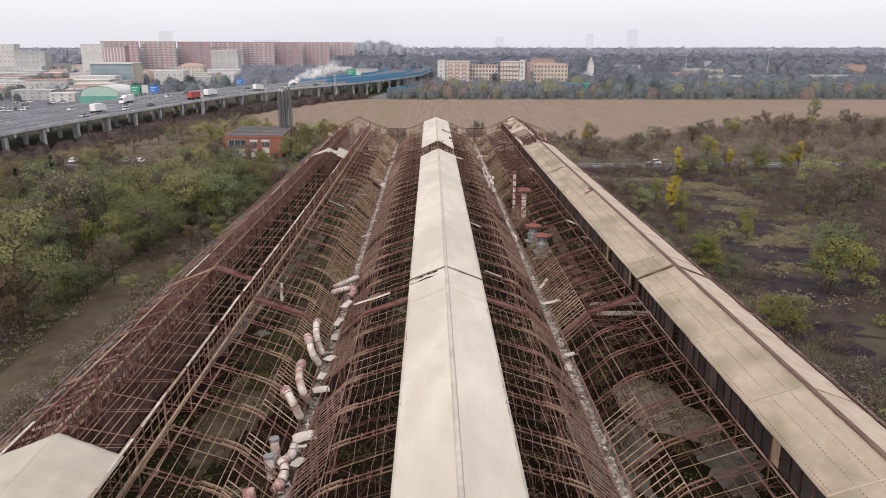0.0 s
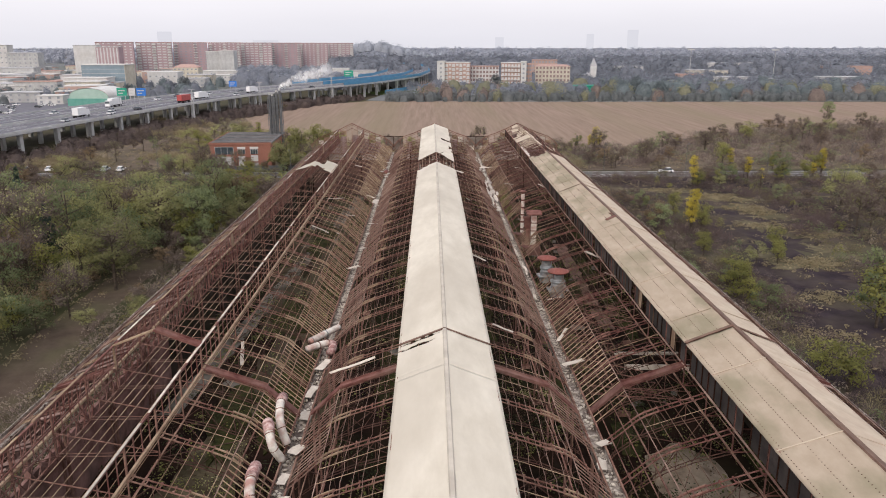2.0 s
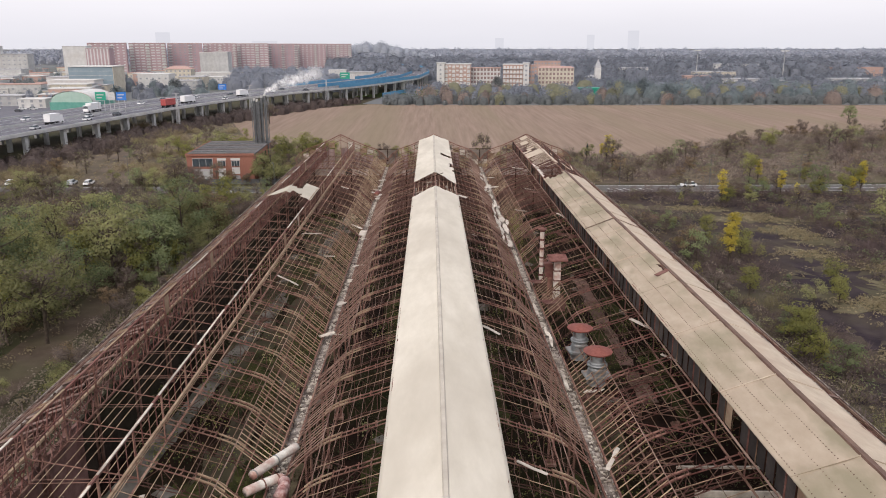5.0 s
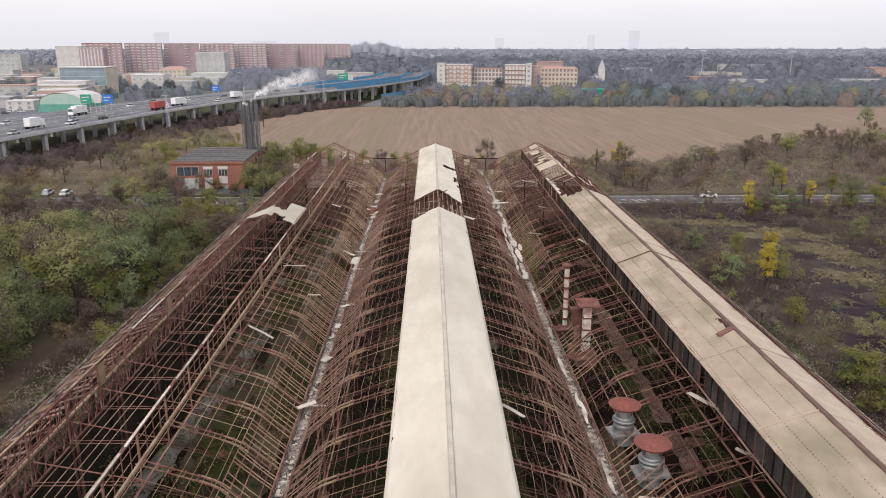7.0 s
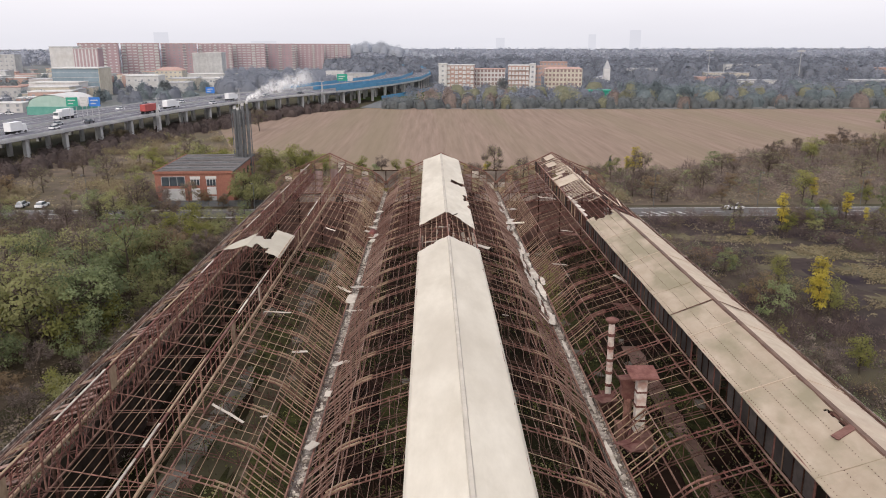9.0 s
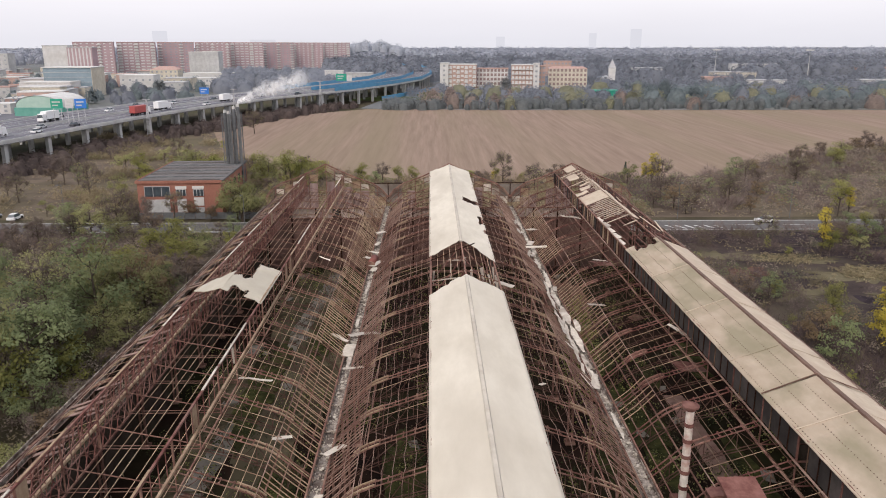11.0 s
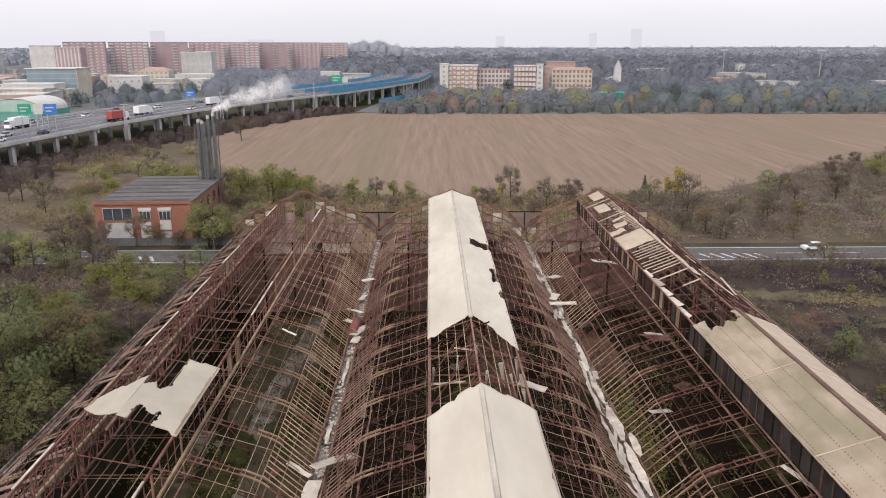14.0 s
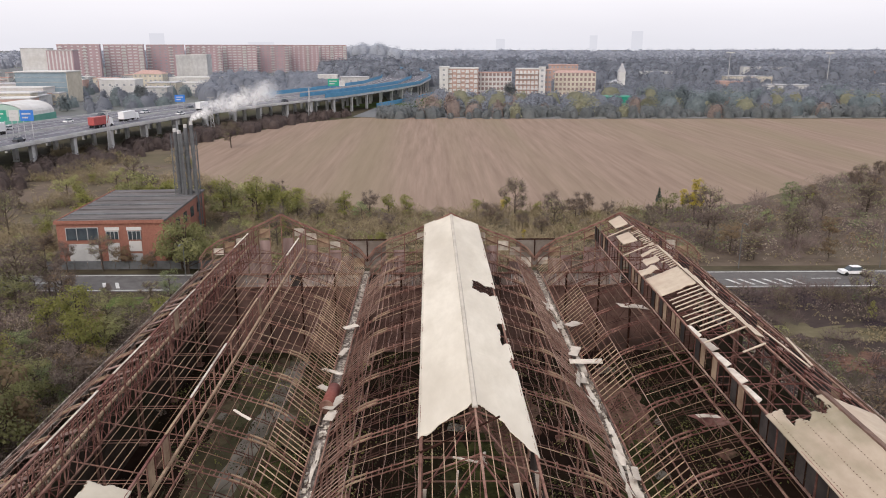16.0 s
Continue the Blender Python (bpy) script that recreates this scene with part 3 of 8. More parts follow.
# thin cross bars over the upper slopes between the rafters
for cx in CX:
    for s in (-1, 1):
        g = Geo()
        for j in range(len(FRAMES) - 1):
            for q in (0.34, 0.67):
                if rng.random() < 0.5:
                    y = FRAMES[j] + STEP * q + rng.uniform(-0.2, 0.2)
                    g.bar((cx + s * LX, y, LBASE + 0.06), (cx + s * KX, y + rng.uniform(-0.15, 0.15), KZ + 0.08), 0.03)
        part("sag_rod", g, PURLIN, hall, kind="stuff")

# light bracing between the lower chords, much of it bent or fallen
for bay, cx in enumerate(CX):
    for s in (-1, 1):
        g = Geo()
        r = random.Random(500 + 2 * bay + s)
        for j in range(len(FRAMES) - 1):
            ya, yb = FRAMES[j], FRAMES[j + 1]
            if bay == 2 and ya > 98:
                break
            for x, z in ((4.4, 13.08), (5.6, 12.75), (6.6, 12.3), (8.6, 11.15)):
                if r.random() < (0.5 if bay == 1 else 0.32):
                    g.path([(cx + s * x, ya, z), (cx + s * (x + r.uniform(-0.2, 0.2)), (ya + yb) / 2, z - r.uniform(0, 0.35)), (cx + s * x, yb, z + r.uniform(-0.1, 0))], 0.035)
            if r.random() < (0.5 if bay == 1 else 0.15):
                g.bar((cx + s * LX, ya, 13.35), (cx + s * 7.5, yb, 11.95), 0.045)
                g.bar((cx + s * LX, yb, 13.35), (cx + s * 7.5, ya, 11.95), 0.045)
            for k in range(4 if bay == 1 else 2):
                x, y = r.uniform(3.5, 8.8), r.uniform(ya, yb)
                z = float(np.interp(x, [LX, KX, VX], [LBASE, KZ, VZ]))
                g.bar((cx + s * x, y, z), (cx + s * (x + r.uniform(-0.4, 0.4)), y + r.uniform(-0.7, 0.7), z - r.uniform(1.2, 3.2)), 0.03)
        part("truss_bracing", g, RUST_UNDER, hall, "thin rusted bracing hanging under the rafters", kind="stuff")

# two cross beams and a tangle of fallen trusses in the bay beside the vents
for y, z, w in ((84.0, 7.0, 0.5), (87.6, 7.0, 0.16), (88.2, 6.6, 0.16)):
    g = Geo()
    g.bar((18.2, y, z), (24.6, y - 0.25, z + 0.05), 0.16, w)
    part("cross_beam", g, SCRAP, hall, "pale weathered cross beam below the lantern")
r = random.Random(77)
for k in range(15):
    y, z = 70.5 + k * 1.9, r.uniform(8.4, 11.6)
    a, b = Vector((r.uniform(11.3, 13), y, z + r.uniform(-0.5, 0.8))), Vector((r.uniform(16.5, 20), y + r.uniform(-2.2, 2.2), z + r.uniform(-1.2, 1.4)))
    g = Geo()
    up = Vector((0, r.uniform(-0.3, 0.3), 0.7))
    g.bar(a, b, 0.06)
    g.bar(a + up, b + up, 0.06)
    n = 8
    for i in range(n):
        p, q = a.lerp(b, i / n), a.lerp(b, (i + 1) / n)
        g.bar(p if i % 2 else p + up, q + up if i % 2 else q, 0.04)
    part("fallen_truss", g, RUST_RED if k % 3 else RUST, hall, "rusted lattice truss fallen askew")

# glazing bars down the lower slopes, the middle stretch as single bars
BARS = {}
for v in range(4):
    g = Geo()
    o = (0.0, 0.05, -0.06, 0.1)[v]
    g.path([(KX, 0, KZ + 0.12), ((KX + VX) / 2, o, (KZ + VZ) / 2 + 0.12 - abs(o)), (VX + 0.05, o * 0.6, VZ + 0.06)], 0.05, 0.05)
    BARS[v] = g.mesh("glazing_bar", BAR)
BROWN_BARS = {v: me.copy() for v, me in BARS.items()}
for me in BROWN_BARS.values():
    me.materials[0] = BAR_BROWN
for bay, cx in enumerate(CX):
    for s in (-1, 1):
        joined = Geo()
        y = Y0
        while y < Y1 - 0.3:
            y += (0.52 if bay == 1 else 0.78 if (bay, s) == (2, -1) else 0.6) + rng.uniform(-0.04, 0.04)
            gone = noise.noise((y * 0.16, bay * 7.3 + s * 3.1, 2.0))
            if gone > (0.16 if (bay, s) == (2, -1) and y < 140 else 0.24) or rng.random() < 0.06:
                continue
            v = rng.randrange(4)
            near = (90 < y < 124 and bay == 1) or (84 < y < 140 and (bay, s) in ((2, -1), (0, 1)))
            if near:
                ob = part("glazing_bar", BROWN_BARS[v] if bay == 1 else BARS[v], None, hall)
                ob.matrix_basis = pose(cx, y, 0, 0, 0, (0 if s > 0 else 180) + rng.uniform(-1, 1))
            else:
                o = rng.uniform(-0.1, 0.1)
                joined.bar((cx + s * KX, y, KZ + 0.12), (cx + s * (VX + 0.05), y + o, VZ + 0.06 + rng.uniform(-0.03, 0.08)), 0.05, 0.05)
        outer = (bay, s) in ((0, -1), (2, 1))
        part("glazing", joined, BAR_DARK if outer and bay == 2 else BAR_BROWN if bay == 1 or outer else BAR, hall, kind="stuff")
        # two light rails that carry the glazing bars
        for q in (0.4, 0.75):
            g = Geo()
            g.bar((cx + s * (KX + (VX - KX) * q), Y0, KZ + (VZ - KZ) * q + 0.04), (cx + s * (KX + (VX - KX) * q), Y1, KZ + (VZ - KZ) * q + 0.04), 0.06)
            part("glazing_rail", g, RUST, hall)

# gutters in the two valleys and along the outer eaves
for x in (-31.2, -10.47, 10.47, 31.2):
    g = Geo()
    g.box(x - 0.42, x + 0.42, Y0, Y1, 10.85, 10.95)
    g.box(x - 0.48, x - 0.40, Y0, Y1, 10.85, 11.2)
    g.box(x + 0.40, x + 0.48, Y0, Y1, 10.85, 11.2)
    part("gutter", g, GUTTER, hall, "concrete valley gutter full of debris")

# lantern rails and ridge beams
for bay, cx in enumerate(CX):
    for s in (-1, 1):
        g = Geo()
        g.path([(cx + s * LX, y, LTOP - 0.05 + rng.uniform(-0.02, 0.02)) for y in FRAMES], 0.14, 0.12)
        part("lantern_rail", g, RUST_RED if bay == 0 else RUST, hall)
        for q in ((0.17, 0.36, 0.55, 0.78) if bay == 0 else (0.2, 0.4, 0.6, 0.8)):
            g = Geo()
            z = 13.75 if bay == 0 else LTOP + (LRIDGE - LTOP) * (1 - q) - 0.09
            g.bar((cx + s * LX * q, Y0, z), (cx + s * LX * q, Y1, z), 0.035 if bay == 0 else 0.045)
            part("lantern_purlin", g, PURLIN if bay < 2 else RUST_RED, hall)
    for ya, yb in (((Y0, 37.0), (140.0, 152.0)) if bay == 0 else ((Y0, Y1),)):
        g = Geo()
        g.bar((cx, ya, LRIDGE - 0.12), (cx, yb, LRIDGE - 0.12), 0.12)
        part("ridge_beam", g, RUST, hall)
# pale flashing left in lengths on one lantern rail, and the laced wall across from it
y = Y0
while y < Y1 - 6:
    ln = rng.uniform(2.5, 9)
    if rng.random() < 0.85:
        g = Geo()
        g.bar((CX[0] + LX + 0.02, y, LTOP + 0.03), (CX[0] + LX + rng.uniform(-0.06, 0.06), y + ln, LTOP + rng.uniform(0.0, 0.05)), 0.14, 0.05)
        part("rail_flashing", g, SCRAP if rng.random() < 0.55 else GUSSET, hall)
    y += ln + rng.uniform(0.1, 1.5)
g = Geo()
x = CX[0] - LX
y = Y0
while y < Y1 - 1.2:
    e = y + STEP / 4
    g.bar((x, y, 13.3), (x, e, LBASE), 0.05)
    g.bar((x, y, LBASE), (x, e, 13.3), 0.05)
    g.bar((x - 0.12, y, LBASE), (x - 0.12, e, LTOP), 0.045)
    g.bar((x - 0.1, y + 0.6, 13.3), (x - 0.1, y + 0.6, LTOP), 0.045)
    y = e
for z in (13.35, 14.6, 15.5):
    g.bar((x, Y0, z), (x, Y1, z), 0.07)
part("lattice_girder", g, RUST_RED, hall, "red oxide lattice girder along the lantern")

y = Y0 + 30
while y < Y1 - 8:
    ln = rng.uniform(3, 8)
    g = Geo()
    g.bar((CX[0] - LX - 0.02, y, LTOP + 0.04), (CX[0] - LX + rng.uniform(-0.08, 0.08), y + ln, LTOP + 0.04), 0.13, 0.05)
    part("rail_flashing", g, SCRAP if rng.random() < 0.4 else GUSSET, hall)
    y += ln + rng.uniform(0.5, 7.0)

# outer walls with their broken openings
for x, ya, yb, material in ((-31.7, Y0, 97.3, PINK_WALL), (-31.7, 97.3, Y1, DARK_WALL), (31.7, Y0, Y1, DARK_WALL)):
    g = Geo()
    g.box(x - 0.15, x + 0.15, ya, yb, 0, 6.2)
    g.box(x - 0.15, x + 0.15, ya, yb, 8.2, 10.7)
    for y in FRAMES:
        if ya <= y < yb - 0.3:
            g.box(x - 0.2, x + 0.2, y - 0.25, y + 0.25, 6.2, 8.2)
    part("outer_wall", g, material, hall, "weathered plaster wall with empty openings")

# wavy remains of sheeting on the two outermost slopes
def wavy_sheet(w, ln):
    """A short run of corrugated sheet, its waves along the slope."""
    g = Geo()
    n = 4
    for i in range(n + 1):
        x, z = w * i / n, 0.05 * math.cos(i * math.pi)
        g.v += [(0, x, z), (ln, x, z), (ln, x, z - 0.015), (0, x, z - 0.015)]
    for i in range(n):
        g.f += [(4 * i + j, 4 * i + (j + 1) % 4, 4 * i + 4 + (j + 1) % 4, 4 * i + 4 + j) for j in range(4)]
    g.f += [(3, 2, 1, 0), tuple(4 * n + j for j in range(4))]
    return g.mesh("sheet", CORRUGATED)


WAVY = [wavy_sheet(0.42, ln) for ln in (1.4, 2.0, 2.8)]
steep = math.degrees(math.atan2(KZ - VZ, VX - KX))
flat_ = math.degrees(math.atan2(LBASE - KZ, KX - LX))
for cx, s, share in ((CX[0], -1, 0.8), (CX[2], 1, 0.5)):
    y = Y0 + 20
    while y < Y1 - 1.5:
        for lo in (True, False):
            if rng.random() < share * (1.0 if lo else 0.7):
                me = rng.choice(WAVY)
                k = rng.uniform(0.0, 0.3)
                x, z, a = (KX + (VX - KX) * k, KZ + (VZ - KZ) * k + 0.22, steep) if lo else (LX + 0.4 + (KX - LX) * k, LBASE - 0.15 + (KZ - LBASE) * k + 0.22, flat_)
                ob = part("corrugated_sheet", me, None, hall)
                ob.matrix_basis = pose(cx + s * x, y, z, 0, 0, 0 if s > 0 else 180) @ pose(0, 0, 0, rng.uniform(-2, 2), a + rng.uniform(-4, 3), rng.uniform(-5, 5))
        y += rng.uniform(0.75, 1.25)

# end gable: steel outline over cladding, a dusty glazed band and a brick wall
GP = [(0, 18.3), (2.65, 17.0), (5.3, 15.85), (7.8, 15.0), (9.5, 13.85), (10.47, 12.6)]
DUSTY = mat("dusty_glazed_band", (0.24, 0.185, 0.16), (0.42, 0.35, 0.31), 0.9, 0.7, stain=(0.11, 0.065, 0.055), stain_scale=0.5, objvar=0.3)
CLADDING = mat("rust_brown_cladding", (0.19, 0.128, 0.118), (0.36, 0.27, 0.25), 0.8, 0.85, 0.02, stretch=(3, 3, 0.4), stain=(0.07, 0.037, 0.031), stain_scale=0.4, objvar=0.3)


def gable_top(dx):
    return float(np.interp(abs(dx), [p[0] for p in GP], [p[1] for p in GP]))


for cx in CX:
    for s in (-1, 1):
        for off, w in ((0.0, 0.2), (0.42, 0.09), (1.25, 0.09)):
            g = Geo()
            g.path([(cx + s * x, Y1, z - off) for x, z in GP], w)
            part("gable_rafter", g, RUST, hall)
    for i in range(-7, 8):
        x = i * 1.45
        g = Geo()
        g.bar((cx + x, Y1 - 0.12, 10.7), (cx + x, Y1 - 0.12, gable_top(x)), 0.07 if i % 2 else 0.1)
        part("gable_post", g, RUST, hall)
        if i == 7:
            continue
        top = min(gable_top(x), gable_top(x + 1.45))
        low = 10.75
        if rng.random() < 0.82:
            g = Geo()
            g.box(cx + x + 0.08, cx + x + 1.37, Y1 + 0.02, Y1 + 0.06, low, top - rng.choice((1.5, 1.9, 2.3)))
            part("cladding_panel", g, CLADDING, hall)
        if rng.random() < 0.8 and abs(x + 0.7) > 1.5:
            g = Geo()
            h = rng.uniform(0.7, 1.2)
            xa = cx + x + 0.1
            g.add([(xa, Y1 + 0.1, top - 0.45 - h), (xa + 1.25, Y1 + 0.1, top - 0.45 - h), (xa + 1.25, Y1 + 0.1, top - 0.4), (xa + rng.uniform(0, 0.5), Y1 + 0.1, top - 0.4)] + [(xa, Y1 + 0.13, top - 0.45 - h), (xa + 1.25, Y1 + 0.13, top - 0.45 - h), (xa + 1.25, Y1 + 0.13, top - 0.4), (xa, Y1 + 0.13, top - 0.4)], [(0, 1, 2, 3), (7, 6, 5, 4), (0, 4, 5, 1), (1, 5, 6, 2), (2, 6, 7, 3), (3, 7, 4, 0)])
            part("gable_pane", g, SCRAP if rng.random() < 0.5 else GUSSET, hall)
    for z, w in ((12.2, 0.07), (13.4, 0.07)):
        g = Geo()
        g.bar((cx - 9.3, Y1 - 0.16, z), (cx + 9.3, Y1 - 0.16, z), w)
        part("gable_rail", g, RUST, hall)
for z in (8.9, 10.65):
    g = Geo()
    g.bar((-31.4, Y1 - 0.1, z), (31.4, Y1 - 0.1, z), 0.3, 0.16)
    part("gable_beam", g, RUST, hall)
for k in range(45):
    x = -31.3 + k * 1.39
    g = Geo()
    g.box(x + 0.06, x + 1.33, Y1 + 0.0, Y1 + 0.04, 9.0, 10.6)
    part("gable_pane", g, DUSTY if rng.random() < 0.85 else PANE, hall)
    if k % 3 == 0:
        g = Geo()
        g.bar((x, Y1 - 0.15, 0), (x, Y1 - 0.15, 10.7), 0.22)
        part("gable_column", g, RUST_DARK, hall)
g = Geo()
g.box(-31.5, 31.5, Y1 - 0.05, Y1 + 0.2, 0, 8.85)
part("gable_wall", g, BRICK_WALL, hall, "sooty brown brick gable wall")
for x in (-10.47, 10.47):
    g = Geo()
    g.box(x - 2.3, x + 2.3, Y1 + 0.3, Y1 + 0.5, 11.6, 14.75)
    part("valley_parapet", g, GREY_WALL, hall, "beige plaster parapet closing the valley")
    g = Geo()
    g.bar((x - 2.5, Y1 + 0.2, 14.95), (x + 2.5, Y1 + 0.2, 14.95), 0.16)
    part("parapet_rail", g, RUST_DARK, hall)
    g = Geo()
    g.bar((x, Y1 + 0.2, 12.3), (x, Y1 + 0.2, 14.95), 0.14)
    part("parapet_post", g, RUST_DARK, hall)


# ---- lantern roofing ----
def covering(cx, y0, y1, side, seed, material, jag0=0.3, jag1=0.3, holes=(), inner=0.0, label="", lean0=0.0, lean1=0.0, slits=(), outer=1.06):
    """One slope of sheet roofing on a lantern, with torn ends, dents and holes; side 1 falls to +x."""
    r = random.Random(seed)
    fine = 3 if slits or holes else 1
    nu, nv = 14 * fine, max(2, int((y1 - y0) / 0.3)) * fine
    def rip(u, y):
        """Whether a spot lies in a hole or a tapering slit, with frayed edges."""
        f = noise.noise((u * 9, y * 1.3, seed)) + 0.6 * noise.noise((u * 31, y * 3.1, seed))
        if any(a + 0.05 * f < u < b + 0.05 * f and c + 0.3 * math.sin(u * 23 + seed) + 0.25 * f < y < d + 0.3 * math.sin(u * 17 + seed) + 0.25 * f for a, b, c, d in holes):
            return True
        return any(a < u < b and abs(y - c - lean * (u - a) - 0.1 * f) < w * (1 - ((2 * u - a - b) / (b - a)) ** 4) * (0.8 + 0.7 * f) for a, b, c, lean, w in slits)
    verts, faces = [], []
    def torn(amount):
        walk_, out = r.uniform(-0.5, 0.5), []
        for _ in range(nu // fine + 1):
            walk_ = max(-1, min(1, walk_ + r.choice((-0.8, -0.1, 0, 0, 0, 0, 0.05, 0.1, 0.7))))
            out.append(walk_ * amount)
        return np.interp(np.arange(nu + 1) / fine, np.arange(len(out)), out) + 0.12 * amount * np.array([r.uniform(-1, 1) for _ in range(nu + 1)])
    e0, e1 = torn(jag0), torn(jag1)
    for j in range(nv + 1):
        for i in range(nu + 1):
            u = inner + (outer - inner) * i / nu
            y = y0 + (y1 - y0) * j / nv
            y += (e0[i] + lean0 * u ** 1.5) * max(0, 1 - j / 12.0 / fine) + (e1[i] + lean1 * u ** 1.2) * max(0, 1 - (nv - j) / 12.0 / fine)
            z = LRIDGE + 0.05 - (LRIDGE - LTOP) * u
            z += 0.045 * noise.noise((cx + u * 3, y * 0.35, seed)) + 0.022 * noise.noise((u * 5, y * 1.4, seed + 9)) - 0.03 * max(0, 1 - abs((y + 0.4 * u) % 9.5 - 4) * 5) - 0.05 * max(0, u - 0.85) * (1 + noise.noise((y * 0.5, seed, 0)))
            verts.append((cx + side * LX * u, y, z))
    for j in range(nv):
        for i in range(nu):
            u, y = (i + 0.5) / nu, y0 + (y1 - y0) * (j + 0.5) / nv
            if (holes or slits) and rip(u, y):
                continue
            q = (j * (nu + 1) + i, j * (nu + 1) + i + 1, (j + 1) * (nu + 1) + i + 1, (j + 1) * (nu + 1) + i)
            faces.append(q if side > 0 else q[::-1])
    g = Geo()
    g.v, g.f = verts, faces
    ob = part("roof_covering", g, material, hall, label)
    sol = ob.modifiers.new("thickness", "SOLIDIFY")
    sol.thickness = 0.04
    return smooth(ob)


MID = CX[1]
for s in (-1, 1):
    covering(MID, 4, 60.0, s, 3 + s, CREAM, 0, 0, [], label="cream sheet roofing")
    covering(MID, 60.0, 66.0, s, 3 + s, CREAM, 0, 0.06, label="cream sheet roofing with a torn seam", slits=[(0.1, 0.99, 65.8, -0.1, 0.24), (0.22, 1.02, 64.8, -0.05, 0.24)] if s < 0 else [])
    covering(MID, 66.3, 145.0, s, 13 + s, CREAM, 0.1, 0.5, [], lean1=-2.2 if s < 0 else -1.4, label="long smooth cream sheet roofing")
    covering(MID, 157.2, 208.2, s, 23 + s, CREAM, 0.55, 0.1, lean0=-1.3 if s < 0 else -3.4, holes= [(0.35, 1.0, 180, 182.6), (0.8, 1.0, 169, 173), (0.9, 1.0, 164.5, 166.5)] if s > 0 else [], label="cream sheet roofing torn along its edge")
for y0, y1 in ((4, 66.0), (66.3, 144.6), (156.8, 208)):
    y = y0
    while y < y1:
        g = Geo()
        e = min(y + 2.4, y1)
        z = LRIDGE + 0.16 + rng.uniform(-0.008, 0.008)
        g.hexa([(MID - 0.17, y, z - 0.16), (MID + 0.17, y, z - 0.16), (MID + 0.17, e, z - 0.16), (MID - 0.17, e, z - 0.16)], [(MID - 0.1, y, z - 0.05), (MID + 0.1, y, z - 0.05), (MID + 0.1, e, z - 0.05), (MID - 0.1, e, z - 0.05)])
        y = e
        part("ridge_cap", g, TAUPE, hall)

RIGHT = CX[2]
for y0, y1, j1 in ((4, 66.1, 0.05), (66.35, 123.4, 0.05), (123.5, 158.5, 0.5)):
    covering(RIGHT, y0, y1, -1, int(y0) + 40, MOSSY, 0.05, j1, [(0.1, 0.75, 156.5, 159)] if y1 > 150 else [(0.0, 0.09, 102.4, 104.6)] if y0 > 60 else [], label="mossy cream sheet roofing with rows of bolts")
    covering(RIGHT, y0, y1, 1, int(y0) + 41, PINKISH, 0.05, j1, [], label="pinkish weathered sheet roofing")
    g = Geo()
    g.hexa([(RIGHT - 0.05, y0, LRIDGE + 0.02), (RIGHT + 0.55, y0, LRIDGE - 0.2), (RIGHT + 0.55, y1, LRIDGE - 0.2), (RIGHT - 0.05, y1, LRIDGE + 0.02)], [(RIGHT + 0.0, y0, LRIDGE + 0.15), (RIGHT + 0.5, y0, LRIDGE - 0.05), (RIGHT + 0.5, y1, LRIDGE - 0.05), (RIGHT + 0.0, y1, LRIDGE + 0.15)])
    part("ridge_strip", g, RIDGE_BROWN, hall, "brown bare ridge strip")
    for u in (0.3, 0.62, 0.97):
        g = Geo()
        y = y0 + 0.3
        while y < y1 - 0.4:
            z = LRIDGE + 0.07 - (LRIDGE - LTOP) * u
            g.box(RIGHT - LX * u - 0.026, RIGHT - LX * u + 0.026, y, y + 0.028, z - 0.03, z + 0.015)
            y += 0.3
        part("bolt_line", g, RIDGE_BROWN, hall, kind="stuff")
for y in (66.2, 123.45):
    g = Geo()
    g.bar((RIGHT - LX * 1.06, y, LTOP + 0.06), (RIGHT, y, LRIDGE + 0.14), 0.3 if y < 70 else 0.06, 0.06)
    g.bar((RIGHT, y, LRIDGE + 0.14), (RIGHT + LX * 1.06, y, LTOP + 0.06), 0.3 if y < 70 else 0.06, 0.06)
    part("seam_strip", g, RIDGE_BROWN, hall)
g = Geo()
g.bar((MID - LX * 1.06, 66.15, LTOP + 0.02), (MID, 66.15, LRIDGE + 0.08), 0.22, 0.06)
g.bar((MID, 66.15, LRIDGE + 0.08), (MID + LX * 1.06, 66.15, LTOP + 0.02), 0.16, 0.06)
part("seam_strip", g, RIDGE_BROWN, hall)
# raised joints between the sheets of this lantern
for k in range(15):
    y = 12.0 + k * 9.7
    for s in (-1, 1):
        g = Geo()
        g.bar((RIGHT + s * LX * (0.0 if s < 0 else 0.2), y, LRIDGE + (0.07 if s < 0 else -0.18)), (RIGHT + s * LX * 1.05, y + 0.25, LTOP + 0.0), 0.09, 0.05)
        part("sheet_joint", g, PINKISH if k % 3 else MOSSY, hall)
# torn remains on the far end of this lantern
for y0, y1, a, b in ((180.2, 185.3, 0.03, 1.0), (186.0, 187.6, 0.5, 1.02), (188.4, 190.1, 0.25, 0.7), (191.0, 191.8, 0.1, 0.6), (196.5, 200.0, 0.3, 0.75), (203.2, 207.2, 0.08, 0.55)):
    covering(RIGHT, y0, y1, -1, int(y0), PINKISH, 0.25, 0.25, [], inner=a, outer=b, label="torn piece of pinkish sheet left on the lantern")
y = 171.2
